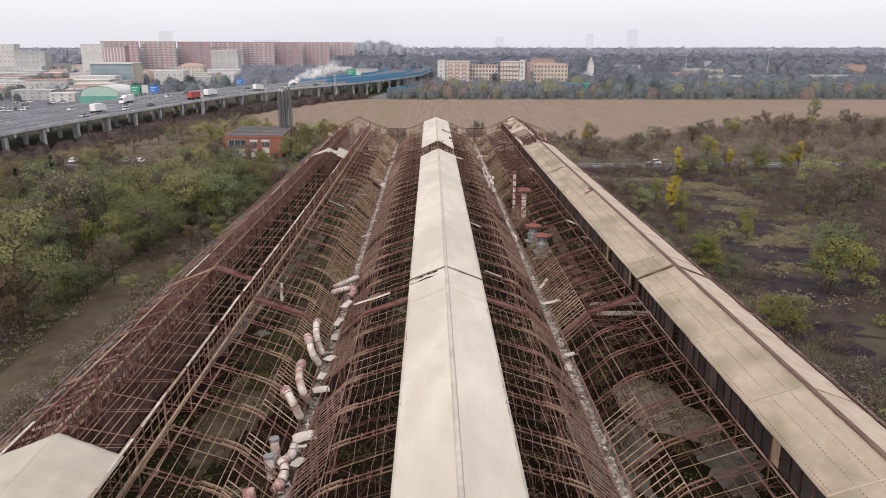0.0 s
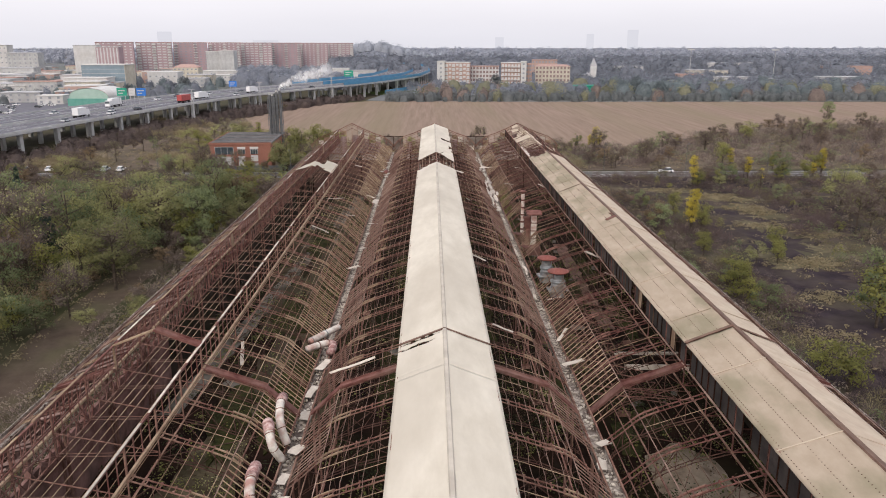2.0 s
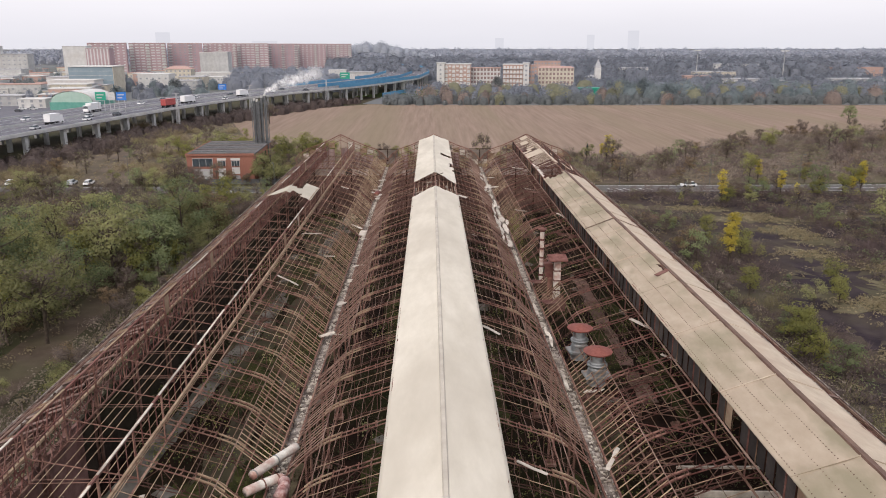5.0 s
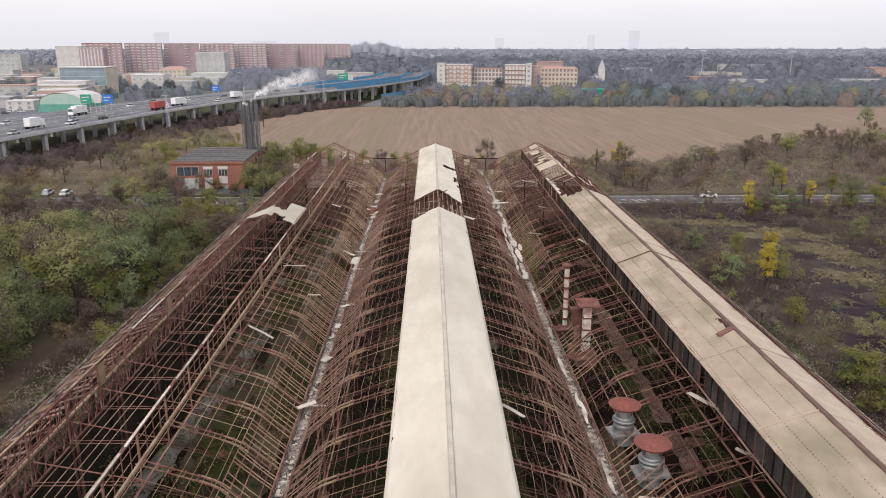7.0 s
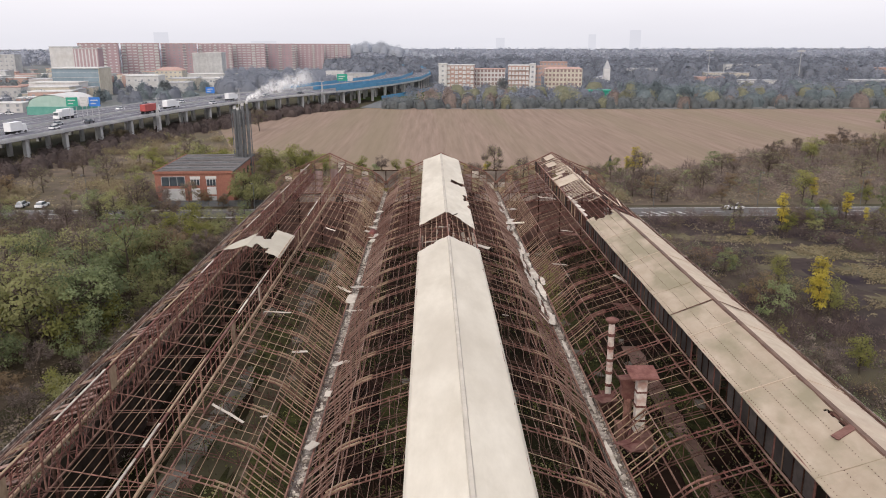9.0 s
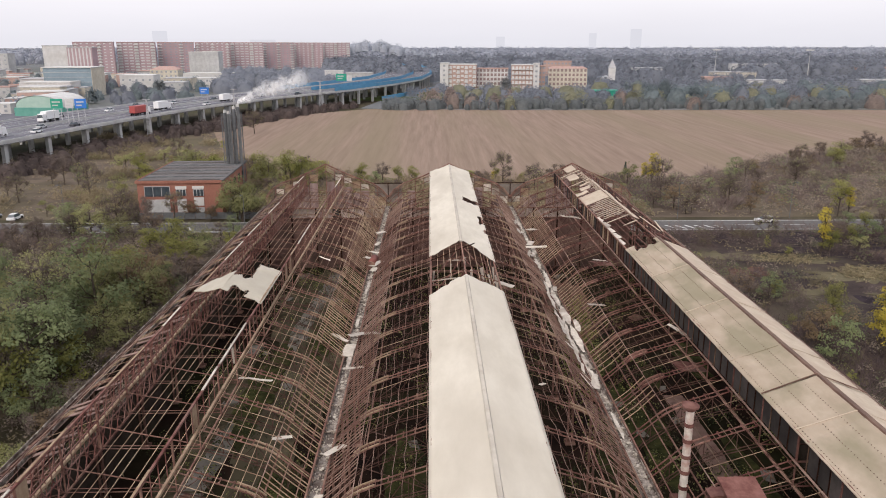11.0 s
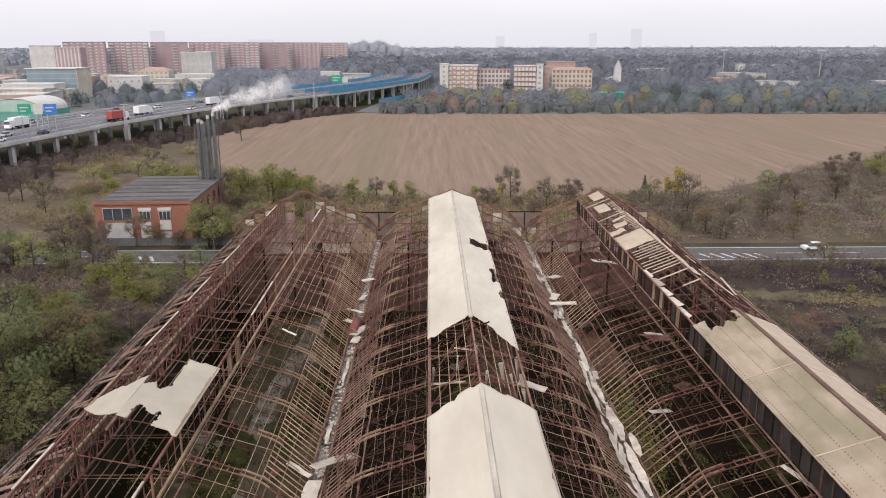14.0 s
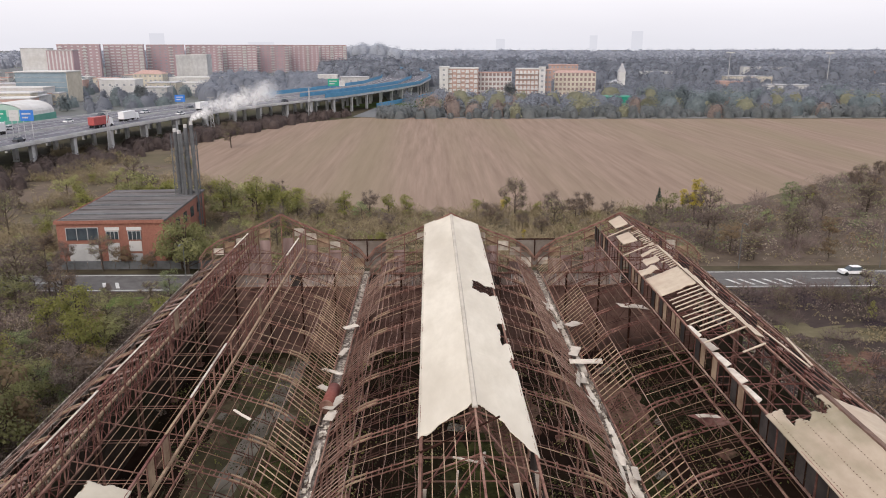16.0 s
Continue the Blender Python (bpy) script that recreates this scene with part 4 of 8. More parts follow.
while y < 180:
    g = Geo()
    k1 = rng.choice((0.62, 0.8, 0.92, 0.95))
    g.bar((RIGHT - LX * 0.03, y, LRIDGE + 0.05), (RIGHT - LX * k1, y + rng.uniform(-0.15, 0.15), LRIDGE + 0.05 - (LRIDGE - LTOP) * k1), 0.17, 0.05)
    part("roof_batten", g, PINKISH, hall)
    y += 0.8
y = 185.8
while y < 200:
    g = Geo()
    k1 = rng.uniform(0.1, 0.32)
    g.bar((RIGHT, y, LRIDGE + 0.06), (RIGHT - LX * k1, y + rng.uniform(-0.1, 0.1), LRIDGE + 0.05 - (LRIDGE - LTOP) * k1), 0.16, 0.05)
    part("roof_batten", g, PINKISH, hall)
    y += 0.62
for y, k1 in ((169.3, 1.0), (166.0, 0.5), (193.6, 1.02), (201.5, 1.0)):
    g = Geo()
    g.bar((RIGHT, y, LRIDGE + 0.06), (RIGHT - LX * k1, y + rng.uniform(-0.6, 0.3), LRIDGE + 0.05 - (LRIDGE - LTOP) * k1), 0.2, 0.06)
    part("roof_batten", g, PINKISH, hall)
for y in np.arange(167.6, 192, 2.1):
    g = Geo()
    w = rng.uniform(0.3, 0.75)
    g.slab([(RIGHT - 0.08, y, LRIDGE + 0.12), (RIGHT + w, y + rng.uniform(-0.4, 0.5), LRIDGE + 0.08 - w * 0.4), (RIGHT + w * rng.uniform(0.5, 1.0), y + 2.1, LRIDGE + 0.02), (RIGHT - 0.05, y + 2.14, LRIDGE + 0.12)], 0.04)
    part("torn_ridge_sheet", g, PINKISH, hall)
for k in range(16):
    g = Geo()
    x, y, ln = RIGHT + rng.uniform(0.9, 7.2), rng.uniform(159, 200), rng.uniform(2.5, 8.0)
    z = LRIDGE + 0.1 - (x - RIGHT) * 0.4 if x < RIGHT + LX else LBASE + 0.3 - (x - RIGHT - LX) * 0.36
    g.bar((x, y, z), (x + rng.uniform(-0.7, 0.7), y + ln, z + rng.uniform(-0.15, 0.2)), rng.uniform(0.06, 0.2), 0.05)
    part("slipped_rail", g, PINKISH if k % 3 == 0 else RUST_RED, hall)
for y in np.arange(159.4, 172, 2.7):
    g = Geo()
    w = rng.uniform(0.2, 0.6)
    g.slab([(RIGHT - LX, y, LTOP + 0.08), (RIGHT - LX + w, y + 0.2, LTOP + 0.2), (RIGHT - LX + w * 0.6, y + 2.3, LTOP + 0.16), (RIGHT - LX - 0.05, y + 2.6, LTOP + 0.08)], 0.04)
    part("torn_eave_sheet", g, SCRAP, hall)

# a brown plate knocked loose beside the split in the ridge
g = Geo()
g.bar((RIGHT, 102.35, LRIDGE + 0.12), (RIGHT - 1.2, 101.9, LRIDGE - 0.3), 0.5, 0.06)
part("loose_plate", g, RUST_RED, hall, "rust-brown plate loose on the ridge")

# dark slats bared in the hole, and strips that hang in the gap of the middle lantern
for k in range(6):
    g = Geo()
    y = 180.3 + k * 0.45
    g.bar((MID + 1.0 + 0.1 * (k % 3), y, LRIDGE - 0.42), (MID + LX - 0.05 * k, y + rng.uniform(-0.1, 0.1), LTOP - 0.04), 0.2, 0.05)
    part("bared_slat", g, RUST_DARK, hall)
for x, y, z, ln, w, lean in ((0.25, 152.6, 17.7, 1.6, 0.18, 4), (1.7, 150.4, 17.2, 2.0, 0.34, -10), (2.3, 149.2, 16.9, 1.3, 0.2, -14), (-1.2, 151.5, 17.3, 1.9, 0.12, 3), (3.0, 152.2, 16.8, 1.8, 0.3, -5), (3.1, 149.6, 16.7, 2.2, 0.36, -8), (-2.9, 150.6, 16.8, 1.5, 0.2, 2), (0.6, 147.8, 17.8, 1.1, 0.22, 5)):
    g = Geo()
    r = random.Random(int(x * 10 + y))
    pts = [(-w / 2, 0, 0), (w / 2, 0, 0), (w / 2 * r.uniform(0.7, 1.2), 0.05, -ln * 0.45), (w * 0.1, 0.02, -ln), (-w / 2 * r.uniform(0.5, 1.1), -0.06, -ln * 0.6)]
    g.add([(px, py - 0.02, pz) for px, py, pz in pts] + [(px, py + 0.02, pz) for px, py, pz in pts], [(0, 1, 2, 3, 4), (9, 8, 7, 6, 5)] + [(i, 5 + i, 5 + (i + 1) % 5, (i + 1) % 5) for i in range(5)])
    ob = part("hanging_strip", g, SCRAP, hall, "torn pale sheet hanging from the frame")
    ob.matrix_basis = pose(MID + x, y, z, 0, lean, r.uniform(-25, 25))
for a, b in (((-3.2, 153.9, 16.95), (1.3, 155.3, 18.35)), ((-3.1, 148.5, 16.5), (-0.8, 148.1, 16.9)), ((-1.4, 152.8, 17.3), (0.3, 151.6, 17.6))):
    g = Geo()
    g.bar((MID + a[0], a[1], a[2]), (MID + b[0], b[1], b[2]), 0.09)
    part("loose_rod", g, RUST_DARK if a[1] > 153 else SCRAP, hall)
for y0 in (144.5, 149.25, 154.0):
    for s in (-1, 1):
        g = Geo()
        g.bar((MID + s * LX, y0 - 1.2, LBASE), (MID, y0 + 2.4, LRIDGE - 0.3), 0.08)
        part("lantern_brace", g, RUST_RED, hall)

LEFT = CX[0]
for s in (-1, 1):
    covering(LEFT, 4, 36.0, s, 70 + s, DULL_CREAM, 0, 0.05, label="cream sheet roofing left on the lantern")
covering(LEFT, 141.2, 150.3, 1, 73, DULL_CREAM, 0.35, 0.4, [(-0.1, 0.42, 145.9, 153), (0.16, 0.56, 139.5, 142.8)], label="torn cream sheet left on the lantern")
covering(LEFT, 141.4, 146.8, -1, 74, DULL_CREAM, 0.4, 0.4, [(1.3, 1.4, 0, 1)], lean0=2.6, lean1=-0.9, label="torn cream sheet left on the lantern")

# glazed walls of the lanterns
for bay, cx in enumerate(CX):
    for s in (-1, 1):
        y, n = Y0, 0
        rest = Geo()
        while y < Y1 - 1.2:
            n += 1
            keep = {0: 0.03, 1: 0.5, 2: 0.93}[bay]
            if bay == 2 and y > 158:
                keep = 0.6
            if rng.random() < keep:
                g = Geo()
                g.box(cx + s * (LX - 0.03) - 0.02, cx + s * (LX - 0.03) + 0.02, y + 0.05, y + 1.13, LBASE + 0.15, LTOP - 0.15)
                pale = bay == 0 or rng.random() < (0.07 if y < 158 else 0.45)
                part("lantern_pane", g, GUSSET if pale else PANE, hall)
            if bay != 1 and not 70 < y < 158:
                rest.bar((cx + s * (LX + 0.03), y, LBASE), (cx + s * (LX + 0.03), y, LTOP - 0.05), 0.06)
            elif bay != 1:
                g = Geo()
                g.bar((cx + s * (LX + 0.03), y, LBASE), (cx + s * (LX + 0.03), y, LTOP - 0.05), 0.05)
                part("lantern_post", g, RUST_RED if bay == 0 else RUST_DARK if n % 4 else BAR_DARK, hall)
            y += STEP / 4
        if rest.v:
            part("lantern_post", rest, RUST_DARK if bay == 2 else RUST_RED, hall, kind="stuff")

# ---- plant left on the roof: ducts, vents, chimneys, fallen sheets ----
def roof_vent(x, y, z, s, turn):
    """A mushroom vent: square curb, grey drum with flange rings, red conical cap."""
    t = thing("roof_vent", "grey round roof vent with a rust-red mushroom cap", "vent", (x, y, z), turn, "mushroom vents over the valley")
    g = Geo()
    g.hexa([(-1.0 * s, -0.8 * s, -0.35), (0.95 * s, -0.8 * s, -0.2), (0.95 * s, 0.8 * s, -0.2), (-1.0 * s, 0.8 * s, -0.35)], [(-1.0 * s, -0.8 * s, -0.2), (0.95 * s, -0.8 * s, -0.05), (0.95 * s, 0.8 * s, -0.05), (-1.0 * s, 0.8 * s, -0.2)])
    g.tube((0, 0, -1.0), (0, 0, 0.15), 0.74 * s, 0.74 * s, 24)
    part("curb", g, ZINC, t, "grey sheet metal curb")
    g = Geo()
    g.tube((0, 0, 0.1), (0, 0, 0.55), 0.72 * s, 0.66 * s, 24)
    g.tube((0, 0, 0.55), (0, 0, 1.7), 0.58 * s, 0.58 * s, 24)
    g.tube((0, 0, 0.62), (0, 0, 0.80), 0.78 * s, 0.78 * s, 24)
    g.tube((0, 0, 0.80), (0, 0, 1.0), 0.70 * s, 0.6 * s, 24)
    smooth(part("drum", g, ZINC, t))
    g = Geo()
    g.tube((0, 0, 1.75), (0, 0, 1.86), 1.08 * s, 1.12 * s, 28)
    g.tube((0, 0, 1.86), (0, 0, 2.16), 1.12 * s, 0.12 * s, 28)
    part("cap", g, RED_CAP, t, "rust-red sheet cap")
    for a in range(4):
        g = Geo()
        c, sn = math.cos(a * math.pi / 2 + 0.5) * 0.62 * s, math.sin(a * math.pi / 2 + 0.5) * 0.62 * s
        g.bar((c, sn, 1.2), (c, sn, 1.8), 0.05)
        part("bracket", g, RUST, t)
    return t


roof_vent(12.35, 98.4, 12.35, 1.0, 8)
roof_vent(12.8, 93.2, 12.35, 1.05, 4)

t = thing("banded_chimney", "slim white and rust banded chimney pipe with a cap", "chimney", (12.1, 120.5, 11.3))
for i in range(6):
    g = Geo()
    g.tube((0, 0, i * 1.05), (0, 0, i * 1.05 + 0.82), 0.24, n=16)
    part("pipe_length", g, WHITE_PAINT, t)
    g = Geo()
    g.tube((0, 0, i * 1.05 + 0.82), (0, 0, i * 1.05 + 1.05), 0.29, n=16)
    part("band", g, RUST_RED, t, "rusted joint band")
g = Geo()
g.tube((0, 0, 6.3), (0, 0, 6.42), 0.5, n=16)
g.tube((0, 0, 6.42), (0, 0, 6.6), 0.5, 0.1, n=16)
part("cap", g, RUST_RED, t)
g = Geo()
g.box(-0.6, 0.6, -0.6, 0.6, -1.0, 0.1)
part("base", g, RUST_RED, t)

t = thing("capped_flue", "square white flue with rust streaks and a flat rusted cap", "flue", (12.95, 114.6, 11.3))
g = Geo()
for i in range(4):
    g.box(-0.34, 0.34, -0.34, 0.34, i * 1.1, i * 1.1 + 1.06)
part("shaft", g, WHITE_PAINT, t)
for i in range(4):
    g = Geo()
    g.box(-0.4, 0.4, -0.4, 0.4, i * 1.1 + 0.98, i * 1.1 + 1.1)
    part("flange", g, RUST_RED, t)
g = Geo()
g.slab([(-1.0, -0.85, 4.55), (1.0, -0.85, 4.55), (1.0, 0.85, 4.8), (-1.0, 0.85, 4.8)], 0.14)
part("cap", g, RUST_RED, t, "flat rusted cap")
g = Geo()
g.box(-0.9, 0.9, -0.8, 0.8, -1.2, 0.05)
part("base", g, RUST_RED, t)
t = thing("rusted_fan", "rusted fan housing on a bent duct", "fan", (12.35, 115.6, 11.3))
g = Geo()
g.tube((0, -0.25, 2.7), (0, 0.35, 2.7), 0.62, n=20)
g.hexa([(-0.5, -0.35, 3.0), (0.5, -0.35, 3.0), (0.5, 0.4, 3.0), (-0.5, 0.4, 3.0)], [(-0.75, -0.4, 3.75), (0.1, -0.4, 3.85), (0.1, 0.45, 3.85), (-0.75, 0.45, 3.75)])
part("housing", g, RUST_RED, t)
g = Geo()
g.tube((0, 0, 0), (0, 0, 2.2), 0.3, n=12)
g.tube((0, 0.3, 2.7), (0.6, 0.4, 2.9), 0.26, n=12)
part("duct", g, RUST, t)
g = Geo()
g.box(-0.7, 0.7, -0.7, 0.7, -1.0, 0.05)
part("base", g, RUST, t)

# bent ducts along the first valley
def swept(g, pts, r, n=12, steps=5):
    """A round pipe along a smooth line through the points."""
    pts = [Vector(p) for p in pts]
    line = []
    for i in range(len(pts) - 1):
        a, b = pts[i], pts[i + 1]
        p0, p3 = pts[max(0, i - 1)], pts[min(len(pts) - 1, i + 2)]
        for k in range(steps):
            u = k / steps
            line.append(0.5 * (2 * a + (b - p0) * u + (2 * p0 - 5 * a + 4 * b - p3) * u * u + (3 * a - p0 - 3 * b + p3) * u ** 3))
    line.append(pts[-1])
    base = len(g.v)
    side = (line[1] - line[0]).orthogonal().normalized()
    for i, c in enumerate(line):
        d = (line[min(i + 1, len(line) - 1)] - line[max(i - 1, 0)]).normalized()
        side = (side - d * side.dot(d)).normalized()
        up = d.cross(side)
        g.v += [tuple(c + (side * math.cos(j * math.tau / n) + up * math.sin(j * math.tau / n)) * r) for j in range(n)]
    for i in range(len(line) - 1):
        g.f += [(base + i * n + j, base + i * n + (j + 1) % n, base + (i + 1) * n + (j + 1) % n, base + (i + 1) * n + j) for j in range(n)]
    g.f += [tuple(base + j for j in range(n))[::-1], tuple(base + (len(line) - 1) * n + j for j in range(n))]


# each: red end, then the white run, as points of the pipe's middle line
DUCTS = [
    ([], [(-11.72, 44.85, 12.75), (-11.66, 44.7, 12.0), (-11.6, 44.6, 11.2)]),
    ([], [(-11.78, 43.25, 12.4), (-11.7, 43.1, 11.7), (-11.6, 43.0, 11.0)]),
    ([], [(-10.6, 45.8, 11.7), (-10.55, 45.0, 11.75), (-10.7, 44.4, 11.7), (-11.1, 44.1, 11.55)]),
    ([(-11.0, 41.3, 11.2), (-10.85, 41.9, 11.35)], [(-10.85, 41.9, 11.35), (-10.72, 42.7, 11.55), (-10.8, 43.2, 11.75), (-11.1, 43.6, 11.9)]),
    ([(-12.15, 51.3, 12.75), (-12.1, 51.0, 13.3), (-11.85, 50.5, 13.4)], [(-11.85, 50.5, 13.4), (-11.4, 50.0, 12.8), (-10.95, 50.3, 11.4)]),
    ([(-11.75, 56.2, 13.1), (-11.65, 55.2, 13.4), (-11.6, 54.4, 13.42)], [(-11.6, 54.4, 13.42), (-11.4, 53.0, 13.2), (-11.05, 52.3, 12.5), (-10.7, 52.8, 11.4)]),
    ([(-11.85, 65.6, 13.1), (-11.75, 64.4, 13.35)], [(-11.75, 64.4, 13.35), (-11.65, 63.4, 13.3), (-11.4, 62.2, 12.6), (-10.9, 61.6, 11.5)]),
    ([(-12.1, 61.9, 12.8), (-12.05, 61.3, 13.3), (-11.75, 60.3, 13.15)], [(-11.75, 60.3, 13.15), (-11.4, 59.5, 12.5), (-10.9, 59.8, 11.4)]),
    ([(-12.0, 38.8, 12.9), (-11.8, 38.3, 12.5)], [(-11.8, 38.3, 12.5), (-11.4, 37.8, 11.4)]),
    ([], [(-11.9, 78.6, 12.15), (-10.9, 80.3, 12.15), (-9.75, 82.2, 12.1)]),
    ([(-9.9, 76.8, 11.75), (-9.75, 77.6, 11.95), (-9.85, 78.2, 12.05)], [(-9.85, 78.2, 12.05), (-10.15, 78.4, 12.1), (-10.9, 77.8, 12.15), (-11.9, 76.8, 12.15)]),
]
for k, (red, white) in enumerate(DUCTS):
    t = thing("bent_duct", "white-painted bent duct with flaking rust rising from the valley" if red else "short grey-white duct standing in the valley", "duct", (0, 0, 0), 0, "ducts along the valley")
    g = Geo()
    swept(g, white, 0.3)
    smooth(part("pipe", g, WHITE_PAINT, t))
    if red:
        g = Geo()
        swept(g, red, 0.38)
        smooth(part("elbow", g, FLAKED, t, "flaking rust-red elbow"))
    if k < 2:
        g = Geo()
        c = Vector(white[0])
        g.tube(c + Vector((0, 0, -0.02)), c + Vector((0, 0, 0.1)), 0.34, n=16)
        part("lid", g, ZINC, t, "grey metal lid")
    for a, b in zip(white, white[1:]):
        a, b = Vector(a), Vector(b)
        d = (b - a).normalized()
        g = Geo()
        g.tube(a.lerp(b, 0.08), a.lerp(b, 0.08) + d * 0.07, 0.345, n=14)
        part("joint_ring", g, RUST if red else ZINC, t)
t = thing("fallen_pipe", "short rusted pipe lying in the valley", "pipe", (-10.5, 171.5, 11.35))
g = Geo()
g.tube((-0.1, -1.7, 0.3), (0.15, 1.4, 0.4), 0.5, n=18)
smooth(part("pipe", g, RED_CAP, t))
g = Geo()
g.tube((-0.11, -1.78, 0.3), (-0.1, -1.6, 0.3), 0.56, n=18)
part("end_ring", g, RUST, t)

# fallen sheets and boards caught on the steel; each: x, y, z, length, width, turn, tilt
SHEETS = [
    (-16.3, 72.0, 13.9, 2.6, 0.28, 100, 25), (5.1, 75.1, 14.7, 1.9, 0.22, -22, -15), (11.1, 74.4, 11.8, 2.0, 0.5, 20, 5), (11.3, 81, 11.7, 2.4, 0.3, 60, 10), (10.2, 58.9, 11.4, 1.2, 0.6, 80, 0),
    (-9.5, 147.0, 11.8, 4.2, 0.8, 52, -14), (-10.6, 143.8, 11.5, 2.4, 1.0, 85, 4), (-11.6, 145.6, 12.0, 2.0, 0.4, -35, -10), (-9.8, 139.5, 11.7, 2.2, 0.35, 40, -12), (-10.9, 172.5, 11.9, 1.8, 0.7, -40, 0), (-9.9, 170.4, 11.8, 2.6, 0.8, 65, 0), (-10.1, 168.6, 11.6, 1.6, 0.7, 80, 0),
    (-16.0, 131.2, 14.6, 3.2, 0.22, -28, 8), (-17.9, 132.6, 16.0, 2.0, 0.16, 100, -70), (11.2, 185.5, 12.3, 2.4, 1.0, 50, -8), (10.9, 177.5, 11.9, 2.8, 0.9, -8, 3), (10.5, 180.5, 11.6, 2.2, 0.8, 70, 0), (16.8, 185.2, 14.2, 3.0, 1.1, 14, -10), (16.2, 163, 14.2, 1.8, 0.4, 15, -10), (13.2, 150.8, 13.2, 2.2, 0.5, 32, -12),
    (18.1, 138.6, 14.8, 4.4, 0.35, -62, -6), (18.0, 97.5, 14.6, 3.6, 0.4, -48, -8), (18.4, 91.5, 14.2, 2.2, 0.3, -48, -4), (4.2, 96.5, 14.9, 2.2, 0.25, -35, -14), (3.9, 149.9, 15.7, 1.9, 0.8, -20, -10), (4.8, 130, 14.6, 1.6, 0.3, 70, -20), (-7.0, 68.5, 14.3, 3.6, 0.3, 20, 12), (-13.4, 113.5, 13.4, 1.6, 0.3, 80, -20), (-13.0, 125.0, 13.3, 1.4, 0.35, 30, -10), (-15.6, 112.0, 14.4, 2.8, 0.2, -30, -14),
    (-10.2, 47.2, 11.6, 1.6, 1.2, 20, 4), (-10.0, 43.8, 11.7, 1.8, 0.7, 80, -14), (-10.3, 45.4, 11.9, 1.1, 0.3, 10, 0), (-10.1, 54.8, 11.5, 1.3, 1.0, 15, 0), (-10.4, 57.5, 11.4, 1.2, 0.6, 80, 0), (-10.1, 61.0, 11.5, 1.7, 0.8, 70, -8), (-10.3, 66.0, 11.4, 1.4, 0.9, 85, 0), (-10.5, 70.0, 11.4, 2.0, 0.6, 80, 0), (-10.2, 75.0, 11.5, 2.2, 0.7, 75, 0),
    (-10.2, 112.5, 11.6, 1.2, 0.6, 60, 0), (-10.6, 104.0, 11.5, 1.6, 0.5, 30, 5), (-9.6, 103.5, 11.7, 1.6, 0.25, 45, -20), (-10.1, 120.6, 11.6, 1.0, 0.5, 85, 0), (-9.7, 126.0, 11.8, 2.4, 0.5, 62, -10), (10.9, 61.5, 11.5, 1.0, 0.6, 30, 0), (12.0, 90.5, 12.0, 1.6, 0.5, -40, 20), (-15.2, 163, 14.6, 1.8, 0.2, -40, -5), (-10.4, 187, 11.6, 1.6, 0.7, 30, 0), (-10.5, 181, 11.5, 1.8, 0.5, 75, 0), (-11.0, 176.5, 11.6, 2.2, 0.4, -35, 0),
]
for i, (x, y, z, ln, w, turn, tilt) in enumerate(SHEETS):
    r = random.Random(200 + i)
    g = Geo()
    n = 5
    top = []
    for k in range(n + 1):
        top.append((-ln / 2 + ln * k / n, -w / 2 + r.uniform(-0.06, 0.06) * w, 0.035 * math.sin(k * 1.3 + i) * ln / 4))
    for k in range(n, -1, -1):
        top.append((-ln / 2 + ln * k / n + r.uniform(-0.08, 0.08), w / 2 + r.uniform(-0.12, 0.12) * w, 0.035 * math.sin(k * 1.3 + i) * ln / 4 + 0.02))
    for k in range(n):
        a, b, c, d = top[k], top[k + 1], top[2 * n - k], top[2 * n + 1 - k]
        g.hexa([(p[0], p[1], p[2] - 0.03) for p in (a, b, c, d)], [a, b, c, d])
    ob = solo("fallen_sheet", g, SCRAP, "pale broken roofing sheet fallen on the steel frame", "roof sheet", group="fallen roofing sheets")
    ob.matrix_basis = pose(x, y, z, 0, -tilt, turn)

# ragged sheets heaped along the second valley towards its far end
def crumpled(x, y0, y1, w, z, lean, seed, fold=0.09):
    """A long torn sheet with folds and uneven edges, leaning to one side."""
    r = random.Random(seed)
    w *= 0.72
    nu, nv = 3, max(4, int((y1 - y0) / 0.45))
    verts, faces = [], []
    for j in range(nv + 1):
        taper = min(1.0, 0.35 + 2.2 * min(j, nv - j) / nv)
        le, ri = r.uniform(0.75, 1.05) * taper, r.uniform(0.75, 1.05) * taper
        for i in range(nu + 1):
            u = (i / nu - 0.5) * w * (le if i < nu / 2 else ri)
            y = y0 + (y1 - y0) * j / nv
            n = noise.noise((u * 2.1 + seed, y * 0.9, seed * 0.7)) + 0.5 * noise.noise((u * 4, y * 2.6, seed))
            verts.append((x + u + 0.15 * noise.noise((y * 0.5, seed, 3.0)), y + r.uniform(-0.08, 0.08), z + u * lean + fold * n))
    for j in range(nv):
        for i in range(nu):
            if r.random() < 0.03:
                continue
            k = j * (nu + 1) + i
            faces.append((k, k + 1, k + nu + 2, k + nu + 1))
    g = Geo()
    g.v, g.f = verts, faces
    ob = solo("crumpled_sheet", g, SCRAP, "crumpled pale roofing sheet heaped in the gutter", "roof sheet", group="crumpled sheets in the valley")
    ob.modifiers.new("thickness", "SOLIDIFY").thickness = 0.03
    return ob


